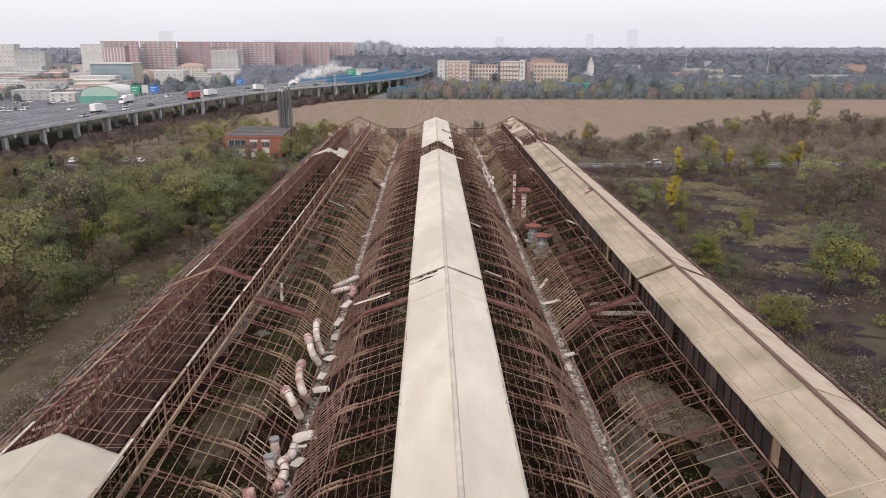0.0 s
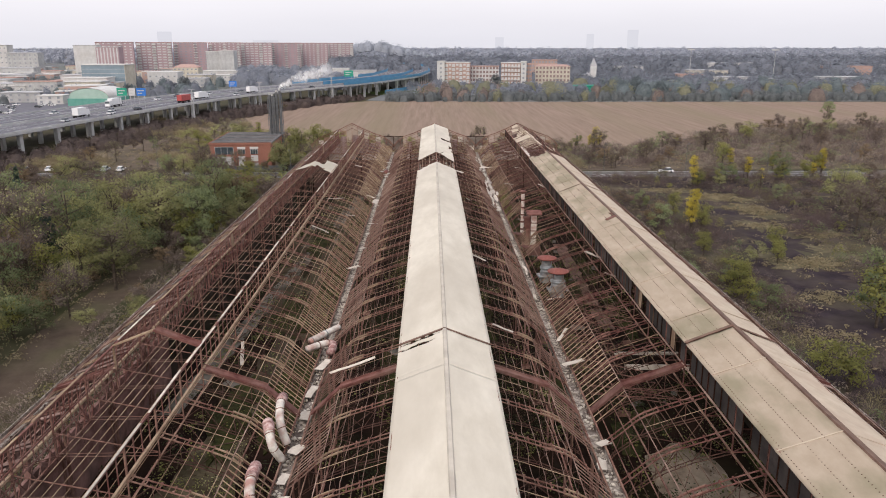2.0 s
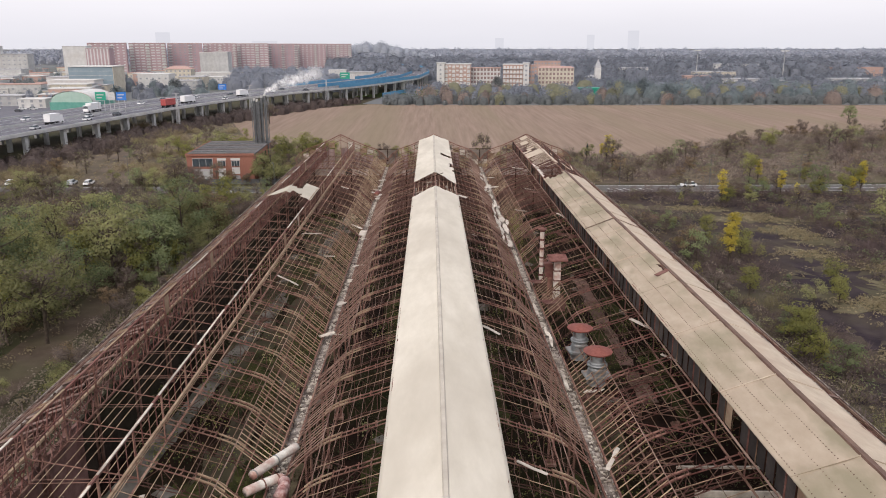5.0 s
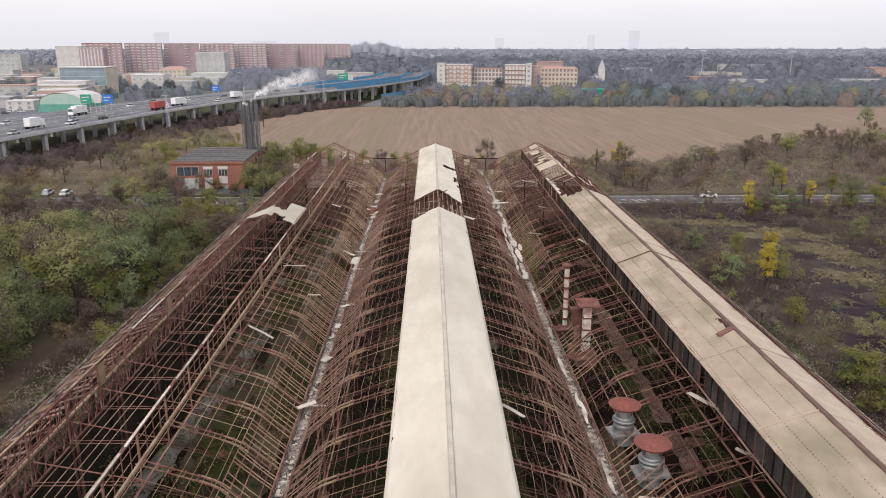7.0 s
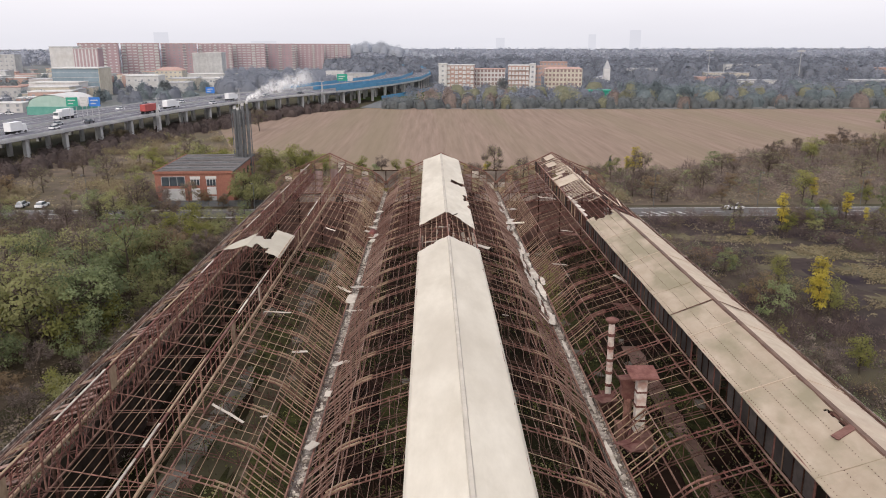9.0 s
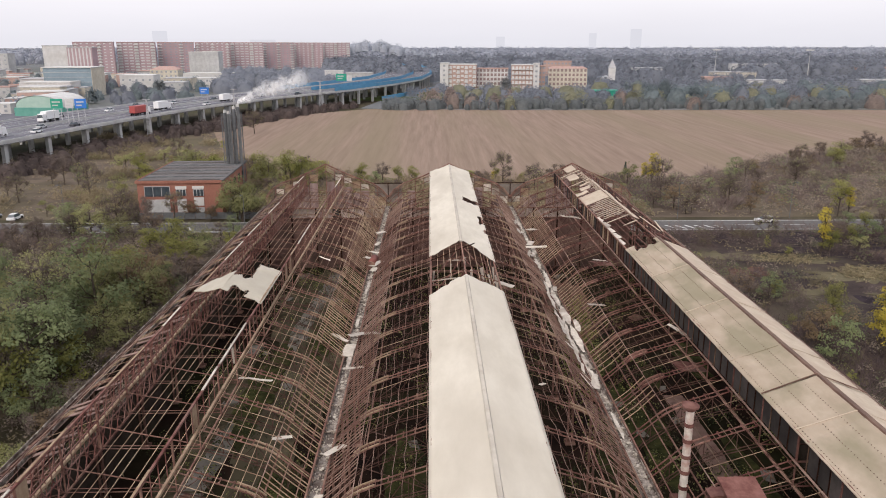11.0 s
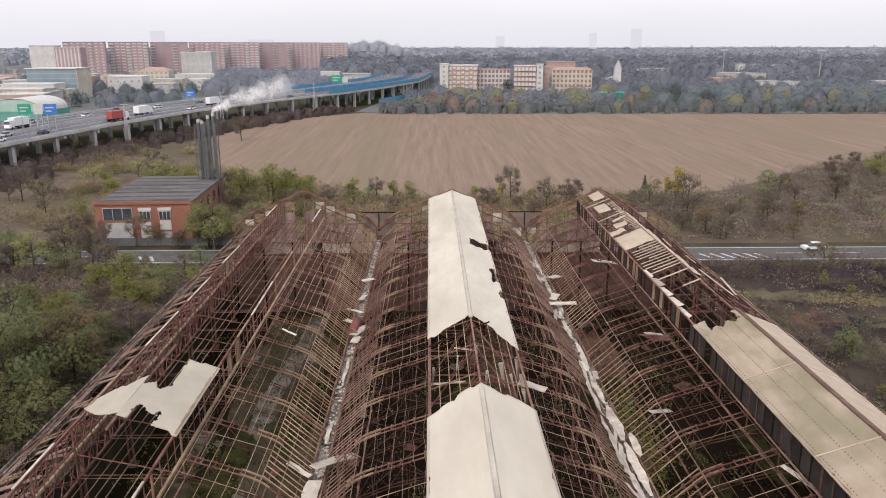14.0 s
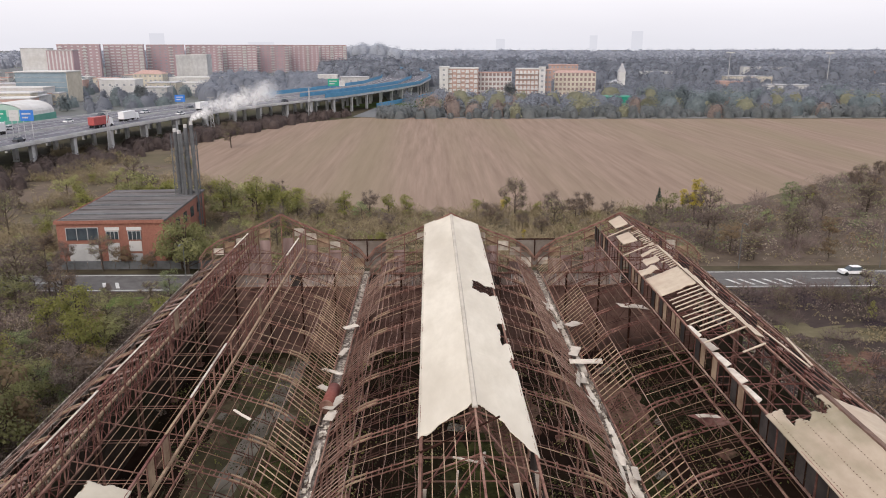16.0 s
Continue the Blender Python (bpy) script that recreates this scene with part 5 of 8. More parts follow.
for k, (x, y0, y1, w, z, lean) in enumerate([(10.3, 136.5, 143.0, 0.9, 11.35, -0.15), (9.6, 140.5, 146.5, 0.8, 12.0, -0.7), (10.5, 143.0, 149.5, 1.0, 11.5, -0.1), (9.3, 146.5, 152.0, 0.7, 12.3, -0.8), (10.4, 149.5, 155.0, 1.1, 11.6, 0.1), (10.9, 147.0, 150.0, 0.7, 11.9, 0.5), (9.5, 153.0, 158.0, 0.7, 12.1, -0.8), (10.4, 155.5, 161.5, 0.8, 11.4, 0.0), (9.8, 159.0, 163.0, 0.55, 11.8, -0.8), (10.5, 162.0, 168.0, 0.7, 11.35, 0.1), (10.3, 169.0, 174.5, 0.6, 11.35, 0.0), (10.6, 175.5, 180.0, 0.7, 11.4, 0.2), (10.4, 182.0, 187.0, 0.6, 11.35, 0.0), (10.4, 190.0, 196.0, 0.5, 11.3, 0.0), (10.4, 128.0, 132.0, 0.45, 11.3, 0.0), (10.5, 117.5, 121.0, 0.5, 11.3, 0.1), (10.3, 109.0, 113.5, 0.5, 11.3, 0.0), (10.5, 101.0, 106.0, 0.5, 11.35, 0.1), (10.4, 92.0, 96.0, 0.5, 11.3, 0.0), (-10.5, 150.0, 153.0, 0.5, 11.3, 0.0), (-10.4, 140.0, 144.5, 0.55, 11.35, 0.0), (-10.4, 160.0, 165.0, 0.45, 11.3, 0.0)]):
    crumpled(x, y0, y1, w, z, lean, 50 + k)

# flat broken plates leaning on the glazing bars beside the second valley
for k in range(32):
    r = random.Random(400 + k)
    ln, w = r.uniform(1.0, 3.0), r.uniform(0.25, 0.6)
    g = Geo()
    g.slab([(-ln / 2, -w / 2, 0), (ln / 2 * r.uniform(0.7, 1), -w / 2, 0), (ln / 2, w / 2 * r.uniform(0.5, 1), 0.02), (-ln / 2 * r.uniform(0.6, 1), w / 2, 0.02)], 0.03)
    ob = solo("broken_plate", g, SCRAP, "pale broken sheet leaning on the glazing bars", "roof sheet", group="broken plates in the valley")
    u = r.uniform(-1.3, 0.5)
    ob.matrix_basis = pose(10.2 + u, r.uniform(134, 194), 11.5 + abs(u) * 0.9, 0, 0, 90 + r.uniform(-16, 16)) @ pose(0, 0, 0, r.uniform(25, 45) if u < -0.3 else r.uniform(-8, 8))

# small scraps along both valleys
for x in (-10.47, 10.47):
    g = Geo()
    r = random.Random(int(x))
    for k in range(1900):
        y, w = r.uniform(8, 206), 0.04 + 0.2 * r.random() ** 3
        px, a = x + r.uniform(-0.36, 0.36), r.uniform(0, 3.1)
        c, s = math.cos(a) * w, math.sin(a) * w
        z = 11.0 + r.uniform(0, 0.12)
        g.hexa([(px - c, y - s, z), (px + s * 0.6, y - c * 0.6, z), (px + c, y + s, z), (px - s * 0.6, y + c * 0.6, z)], [(px - c, y - s, z + 0.06), (px + s * 0.6, y - c * 0.6, z + 0.09), (px + c, y + s, z + 0.05), (px - s * 0.6, y + c * 0.6, z + 0.08)])
    solo("gutter_scraps", g, SCRAP, "small pale scraps lying along the gutter", "debris", "stuff")

# inside: concrete strips, rubble and a brick-red floor
def blotch(name, cx, cy, rx, ry, z, material, seed, label, category):
    return patch(name, ragged(cx, cy, rx, ry, seed, rough=0.26), z, material, label, category)


for k, (cx, cy, rx, ry) in enumerate([(15.0, 63, 3.0, 8), (18, 66, 2.5, 4), (13.5, 50, 2, 5), (26.5, 62, 2.6, 5)]):
    blotch("concrete_patch", cx, cy, rx, ry, 0.05 + 0.004 * k, CONCRETE, 120 + k, "bare concrete strip on the overgrown floor", "floor patch")
r = random.Random(119)
for ya, yb in ((88, 139), (139.4, 170), (170.5, 206)):
    edge = []
    for side in (-1, 1):
        run = []
        y = ya
        while y <= yb:
            run.append((-28.2 + (y - 95) * 0.085 + side * (1.15 + r.uniform(-0.22, 0.18)), y))
            y += 1.5
        edge += run if side < 0 else run[::-1]
    patch("concrete_path", edge[::-1], 0.07, CONCRETE, "worn grey concrete path through the hall", "path")
for k, (cx, cy, rx, ry) in enumerate([(5, 190, 4, 10), (17, 192, 4, 9)]):
    blotch("rubble_patch", cx, cy, rx, ry, 0.08 + 0.004 * k, RUBBLE_RED, 140 + k, "reddish brick rubble on the hall floor", "rubble")
for k, (cx, cy, rx, ry) in enumerate([(-21, 186, 3.0, 18), (-20.5, 152, 2.6, 15), (-22, 122, 2.6, 15), (-20.5, 96, 2.2, 12)]):
    blotch("earth_patch", cx, cy, rx, ry, 0.05 + 0.003 * k, EARTH, 240 + k, "olive-brown earth and dead grass on the hall floor", "ground")
for ya, yb in ((112, 121), (122, 158)):
    edge = []
    for side in (-1, 1):
        run = []
        y = ya
        while y <= yb:
            run.append((23.6 + 0.35 * math.sin(y * 0.09) + side * (1.0 + r.uniform(-0.25, 0.2)), y))
            y += 1.6
        edge += run if side < 0 else run[::-1]
    patch("trodden_path", edge[::-1], 0.1, TRODDEN, "pinkish trodden path through the hall floor", "path")
for k, (cx, cy, rx, ry) in enumerate([(29, 167, 1.8, 5), (22.6, 163, 1.0, 4), (17.5, 168, 1.5, 6), (21.6, 86, 1.5, 3), (18.4, 82, 1.5, 3), (22.5, 66, 1.1, 2.5), (29.8, 78, 0.8, 3), (26, 140, 1.2, 8), (26.2, 118, 1.3, 9), (21.8, 128, 1.0, 8), (14.4, 140, 1.5, 12), (18.5, 150, 2, 10), (0.8, 160, 2.4, 12), (1.5, 178, 2.5, 8), (-17.5, 176, 1.6, 10), (-22.5, 160, 2, 12), (-16.5, 132, 2.4, 12), (-21, 118, 2.4, 10), (-17, 92, 2.5, 10), (-22, 88, 2, 9), (-5, 100, 2, 12), (6, 120, 2, 12), (-5.5, 140, 2, 10), (16, 178, 3, 8), (-15, 200, 2.5, 5), (13, 92, 1.5, 5)]):
    blotch("moss_patch", cx, cy, rx, ry, 0.13 + 0.004 * k, MOSS, 170 + k, "dark green moss and grass on the hall floor", "grass")
DRY_FLOOR = mat("dry_grass_hall_floor", (0.035, 0.028, 0.016), (0.13, 0.105, 0.066), 0.5, 0.95, 0.05, stain=(0.03, 0.026, 0.014), stain_scale=0.2, stain_amount=0.8, fine=9)
for k, (cx, cy, rx, ry) in enumerate([(-18, 128, 4.5, 18), (-17, 163, 3.6, 16), (-21, 190, 6, 13), (-16, 95, 3.5, 13), (-22, 74, 3, 12), (-26, 150, 2.2, 20), (16, 110, 2.4, 12)]):
    blotch("dry_grass_patch", cx, cy, rx, ry, 0.03 + 0.004 * k, DRY_FLOOR, 220 + k, "brown dry grass on the hall floor", "grass")
# heap of pale rubble and sand
def heap(x, y, rx, ry, h, seed, material, label):
    n, m = 28, 9
    g = Geo()
    for i in range(m + 1):
        q = 1 - i / m
        for j in range(n):
            a = j * math.tau / n
            k = 1 + 0.28 * noise.noise((math.cos(a) * 1.6, math.sin(a) * 1.6, seed))
            px, py = rx * q * k * math.cos(a), ry * q * k * math.sin(a)
            g.v.append((px, py, 0.02 + h * (1 - q * q) * (0.8 + 0.35 * noise.noise((px * 0.5, py * 0.5, seed))) + 0.08 * noise.noise((px * 2, py * 2, seed)) * (1 - q)))
    for i in range(m):
        g.f += [(i * n + j, i * n + (j + 1) % n, (i + 1) * n + (j + 1) % n, (i + 1) * n + j) for j in range(n)]
    ob = smooth(solo("sand_mound", g, material, label, "rubble"))
    ob.matrix_basis = pose(x, y, 0.1)


heap(22.4, 74.5, 3.6, 6.5, 1.1, 3, MOUND, "low heap of pale rubble and sand on the hall floor")
heap(25.6, 69.5, 2.4, 4.0, 0.6, 5, MOUND, "low heap of pale rubble and sand on the hall floor")
for k, (x, y, z, s, turn) in enumerate([(17.6, 136.5, 12.9, 1.0, 12), (16.5, 163.5, 13.6, 0.9, 25), (11.6, 111.4, 12.0, 0.75, 35), (11.3, 118.4, 12.0, 0.7, 30)]):
    g = Geo()
    g.slab([(-1.3 * s, -1.0 * s, 0.0), (1.3 * s, -1.0 * s, 0.15), (1.3 * s, 0, 0.25), (-1.3 * s, 0, 0.1)], 0.05)
    g.slab([(-1.2 * s, 0.05, 0.1), (1.3 * s, 0.05, 0.25), (1.2 * s, 1.1 * s, 0.1), (-1.3 * s, 1.0 * s, 0.0)], 0.05)
    ob = solo("rusted_sheet", g, RUST_RED, "rust-red metal sheets fallen on the frame", "metal sheet")
    ob.matrix_basis = pose(x, y, z, 0, 12, turn)
for k in range(70):
    r = random.Random(900 + k)
    cx = r.choice(CX)
    g = Geo()
    x, y = cx + r.uniform(-8, 8), r.uniform(45, 204)
    w = r.uniform(0.4, 1.4)
    g.hexa([(-w, -w * 0.7, 0), (w, -w * 0.6, 0), (w * 0.9, w * 0.7, 0), (-w * 0.8, w * 0.6, 0)], [(-w * 0.8, -w * 0.5, 0.2), (w * 0.7, -w * 0.5, 0.35), (w * 0.6, w * 0.5, 0.3), (-w * 0.6, w * 0.5, 0.15)])
    ob = solo("rubble_lump", g, r.choice((CONCRETE, RUBBLE_RED)), "lump of broken masonry on the hall floor", "rubble", group="rubble on the floor")
    ob.matrix_basis = pose(x, y, 0.06, 0, 0, r.uniform(0, 180))

# ---- trees, bushes and scrub ----
def crown_out(c, h):
    """The way a crown's leaves face: away from its middle and upwards."""
    o = c - np.array([0, 0, h * 0.5])
    o /= np.linalg.norm(o, axis=1)[:, None] + 1e-6
    return o * 0.8 + np.array([0, 0, 0.35]) + np.random.default_rng(1).normal(size=c.shape) * 0.22


def tree_parts(seed, h, spread, clusters, leaves, size, base=0.3, column=False):
    """Trunk and limbs as one mesh, and the centres and sizes of the leaf clumps round the limb ends."""
    r = random.Random(seed)
    nr = np.random.default_rng(seed)
    g = Geo()
    g.tube((0, 0, -0.2), (0.1, 0.05, h * 0.45), h * 0.022, h * 0.014, 7)
    g.tube((0.1, 0.05, h * 0.45), (0.0, 0.1, h * 0.85), h * 0.014, h * 0.004, 6)
    tips = []
    for k in range(clusters):
        a = k * 2.4 + r.uniform(-0.4, 0.4)
        z0 = h * r.uniform(base, 0.72)
        reach = spread * r.uniform(0.45, 1.0) * (0.35 if column else 1.0) * (1.15 - 0.55 * z0 / h)
        z1 = min(h * 0.98, z0 + h * r.uniform(0.10, 0.32))
        tip = Vector((math.cos(a) * reach, math.sin(a) * reach, z1))
        mid = Vector((tip.x * 0.5, tip.y * 0.5, z0 + (z1 - z0) * 0.35))
        g.tube((0.05, 0.05, z0), mid, h * 0.008, h * 0.006, 4, False)
        g.tube(mid, tip, h * 0.006, h * 0.002, 3, False)
        for q in range(3):
            b = tip.lerp(mid, r.uniform(0, 0.6))
            e = b + Vector((r.uniform(-1, 1), r.uniform(-1, 1), r.uniform(0, 1))) * h * 0.08
            if q == 0:
                g.tube(b, e, h * 0.003, h * 0.001, 3, False)
            tips.append(e)
        tips.append(tip)
    tips.append(Vector((0, 0.1, h * 0.93)))
    idx = nr.integers(0, len(tips), leaves)
    d = nr.normal(size=(leaves, 3))
    d /= np.linalg.norm(d, axis=1)[:, None]
    d[:, 2] = np.where(d[:, 2] < -0.3, -d[:, 2], d[:, 2])
    ball = nr.uniform(0.09, 0.17, len(tips))[idx] * h * (0.55 if column else 1)
    c = np.array(tips)[idx] + d * (ball * nr.uniform(0.72, 1.08, leaves))[:, None] * np.array([1, 1, 0.8])
    c[:, 2] = np.clip(c[:, 2], h * base * 0.5, h * 1.05)
    out = crown_out(c, h) * 0.6 + d * 0.8
    return g, c, nr.uniform(0.5, 1.0, leaves) * size, nr, tips, out


def leafy(name, label, category, seed, h, spread, leaf, clusters=18, leaves=2300, size=0.27, base=0.22, column=False):
    t = thing(name, label, category)
    g, c, s, nr, tips, out = tree_parts(seed, h, spread, clusters, leaves, size, base, column)
    part("trunk", g, BARK, t)
    part("crown", leaf_mesh("crown", c, s, nr, leaf, outward=out), None, t)
    return t


def twigs(points, nr, count, length, width):
    """Thin flat twigs that fan upwards from the given points."""
    p = np.array(points)[nr.integers(0, len(points), count)] + nr.normal(size=(count, 3)) * 0.25
    d = nr.normal(size=(count, 3)) * np.array([0.8, 0.8, 0.45]) + np.array([0, 0, 0.55])
    d /= np.linalg.norm(d, axis=1)[:, None]
    d *= nr.uniform(0.4, 1.0, (count, 1)) * length
    s = np.cross(d, nr.normal(size=(count, 3)))
    s *= width / np.linalg.norm(s, axis=1)[:, None]
    v = np.stack([p - s, p + s, p + d + s * 0.3, p + d - s * 0.3], 1).reshape(-1, 3)
    me = bpy.data.meshes.new("twigs")
    me.from_pydata(v.tolist(), [], [(4 * i, 4 * i + 1, 4 * i + 2, 4 * i + 3) for i in range(count)])
    me.materials.append(TWIG)
    return me


def bare(seed, h, spread, leaf=None):
    t = thing("bare_tree", "leafless grey-brown tree with fine twigs", "tree")
    g, c, s, nr, tips, out = tree_parts(seed, h, spread, 14, 500, 0.22, 0.2)
    part("trunk", g, BARK, t)
    part("crown", twigs(tips, nr, 1000, h * 0.17, 0.04), None, t)
    if leaf:
        part("leaves", leaf_mesh("leaves", c, s, nr, leaf, outward=out), None, t)
    return t


def pine(seed, h):
    t = thing("conifer", "dark green conifer with drooping boughs", "conifer")
    nr = np.random.default_rng(seed)
    g = Geo()
    g.tube((0, 0, -0.2), (0, 0, h * 0.97), h * 0.02, h * 0.003, 7)
    part("trunk", g, BARK, t)
    n = 1100
    z = nr.uniform(0.1, 1.0, n) ** 0.8
    a = nr.uniform(0, math.tau, n)
    rad = (1.03 - z) * h * 0.27 * nr.uniform(0.7, 1.0, n) * (0.8 + 0.25 * np.sin(z * 60))
    c = np.stack([np.cos(a) * rad, np.sin(a) * rad, z * h - rad * 0.25], 1)
    part("crown", leaf_mesh("crown", c, nr.uniform(0.15, 0.36, n), nr, LEAF_PINE, outward=crown_out(c, h)), None, t)
    return t


SPECIES = {
    "olive": [leafy("broadleaf_tree", "broad tree with thinning olive autumn leaves", "tree", 1, 9, 4.2, LEAF_OLIVE, leaves=2600, size=0.24, base=0.1), leafy("broadleaf_tree", "broad tree with thinning olive autumn leaves", "tree", 2, 8, 3.8, LEAF_OLIVE, leaves=2300, size=0.23, base=0.08), leafy("broadleaf_tree", "broad tree with thinning olive autumn leaves", "tree", 3, 10, 4.4, LEAF_OLIVE, leaves=2500, size=0.24, base=0.12)],
    "green": [leafy("green_tree", "rounded tree still in dull green leaf", "tree", 4, 8.5, 3.9, LEAF_GREEN, leaves=2500, size=0.23, base=0.08), leafy("green_tree", "rounded tree still in dull green leaf", "tree", 5, 7.5, 3.6, LEAF_GREEN, leaves=2300, size=0.23, base=0.06)],
    "lime": [leafy("lime_green_tree", "young tree with yellow-green autumn leaves", "tree", 6, 6.5, 2.0, LEAF_LIME, leaves=1300, size=0.24, base=0.08), leafy("lime_green_tree", "young tree with yellow-green autumn leaves", "tree", 7, 5.5, 1.8, LEAF_LIME, leaves=1200, size=0.23, base=0.08)],
    "yellow": [leafy("yellow_poplar", "slim poplar in bright yellow autumn leaf", "tree", 8, 8, 2.6, LEAF_YELLOW, leaves=1200, size=0.24, base=0.15, column=True), leafy("yellow_poplar", "slim poplar in bright yellow autumn leaf", "tree", 9, 6.5, 2.2, LEAF_YELLOW, leaves=1000, size=0.23, base=0.15, column=True)],
    "brown": [leafy("rust_brown_tree", "small tree with sparse rust-brown leaves", "tree", 10, 7, 3.2, LEAF_BROWN, leaves=1500), leafy("rust_brown_tree", "small tree with sparse rust-brown leaves", "tree", 11, 6, 3.0, LEAF_BROWN, leaves=1300)],
    "bare": [bare(12, 8.5, 3.8), bare(13, 7, 3.4, LEAF_BROWN), bare(14, 9.5, 4.0, LEAF_OLIVE)],
    "pine": [pine(15, 9.5), pine(16, 8)],
}
THIN = {
    "olive": [leafy("broadleaf_tree", "small tree with thinning olive autumn leaves", "tree", 21, 8, 3.6, LEAF_OLIVE, clusters=12, leaves=1100, size=0.3, base=0.1)],
    "green": [leafy("green_tree", "small rounded tree in dull green leaf", "tree", 24, 7.5, 3.6, LEAF_GREEN, clusters=12, leaves=1100, size=0.3, base=0.1)],
}
PLACED = {}


def plant(kind, x, y, s, r):
    """Sets one tree of a kind; the first of each is the built one itself."""
    proto = r.choice(THIN[kind] if kind in THIN and (y > 243 or x > 45) else SPECIES[kind])
    m = pose(x, y, 0, 0, 0, r.uniform(0, 360)) @ Matrix.Diagonal((s, s, s * r.uniform(0.85, 1.15), 1))
    if proto.name in PLACED:
        copy_thing(proto, m).matrix_basis = m
    else:
        PLACED[proto.name] = True
        proto.matrix_basis = m


def inside_view(x, y, pad=10):
    return -(0.60 * y + pad) < x < 0.60 * y + pad + 4


OPEN_GROUND = [(46, 218), (58, 211), (72, 203), (73, 190), (69, 175), (67, 160), (64, 145), (62, 135), (61, 120), (57, 105), (51, 88)]


def off_path(x, y):
    """Metres from the line along which the waste ground lies open."""
    return min((Vector((x, y)) - Vector(a).lerp(Vector(b), q)).length for a, b in zip(OPEN_GROUND, OPEN_GROUND[1:]) for q in (0.0, 0.25, 0.5, 0.75))


rt = random.Random(77)
# the wood beside the track
y = 66.0
while y < 229:
    x = -58.5 if y < 128 else -46.0 if y > 150 else -53.0
    while x > -165:
        px, py = x + rt.uniform(-2.2, 2.2), y + rt.uniform(-2.2, 2.2)
        clearing = (px + 92) ** 2 / 250 + (py - 160) ** 2 / 110 < 1 or (px + 60) ** 2 / 40 + (py - 118) ** 2 / 60 < 1
        if inside_view(px, py) and not clearing and rt.random() < 0.9:
            far = py > 195
            kind = rt.choices(("olive", "green", "lime", "brown", "bare", "pine"), (28, 30, 8, 8, 20, 6) if not far else (14, 8, 3, 18, 55, 2))[0]
            if px > -64 and y < 128:
                kind = rt.choices(("olive", "brown", "bare", "lime"), (3, 3, 3, 1))[0]
            s = rt.uniform(0.95, 1.55) if py < 185 else rt.uniform(0.5, 0.9)
            if py > 208 and px > -90:
                s *= 0.6
            plant(kind, px, py, s, rt)
        x -= 6.6
    y += 6.4
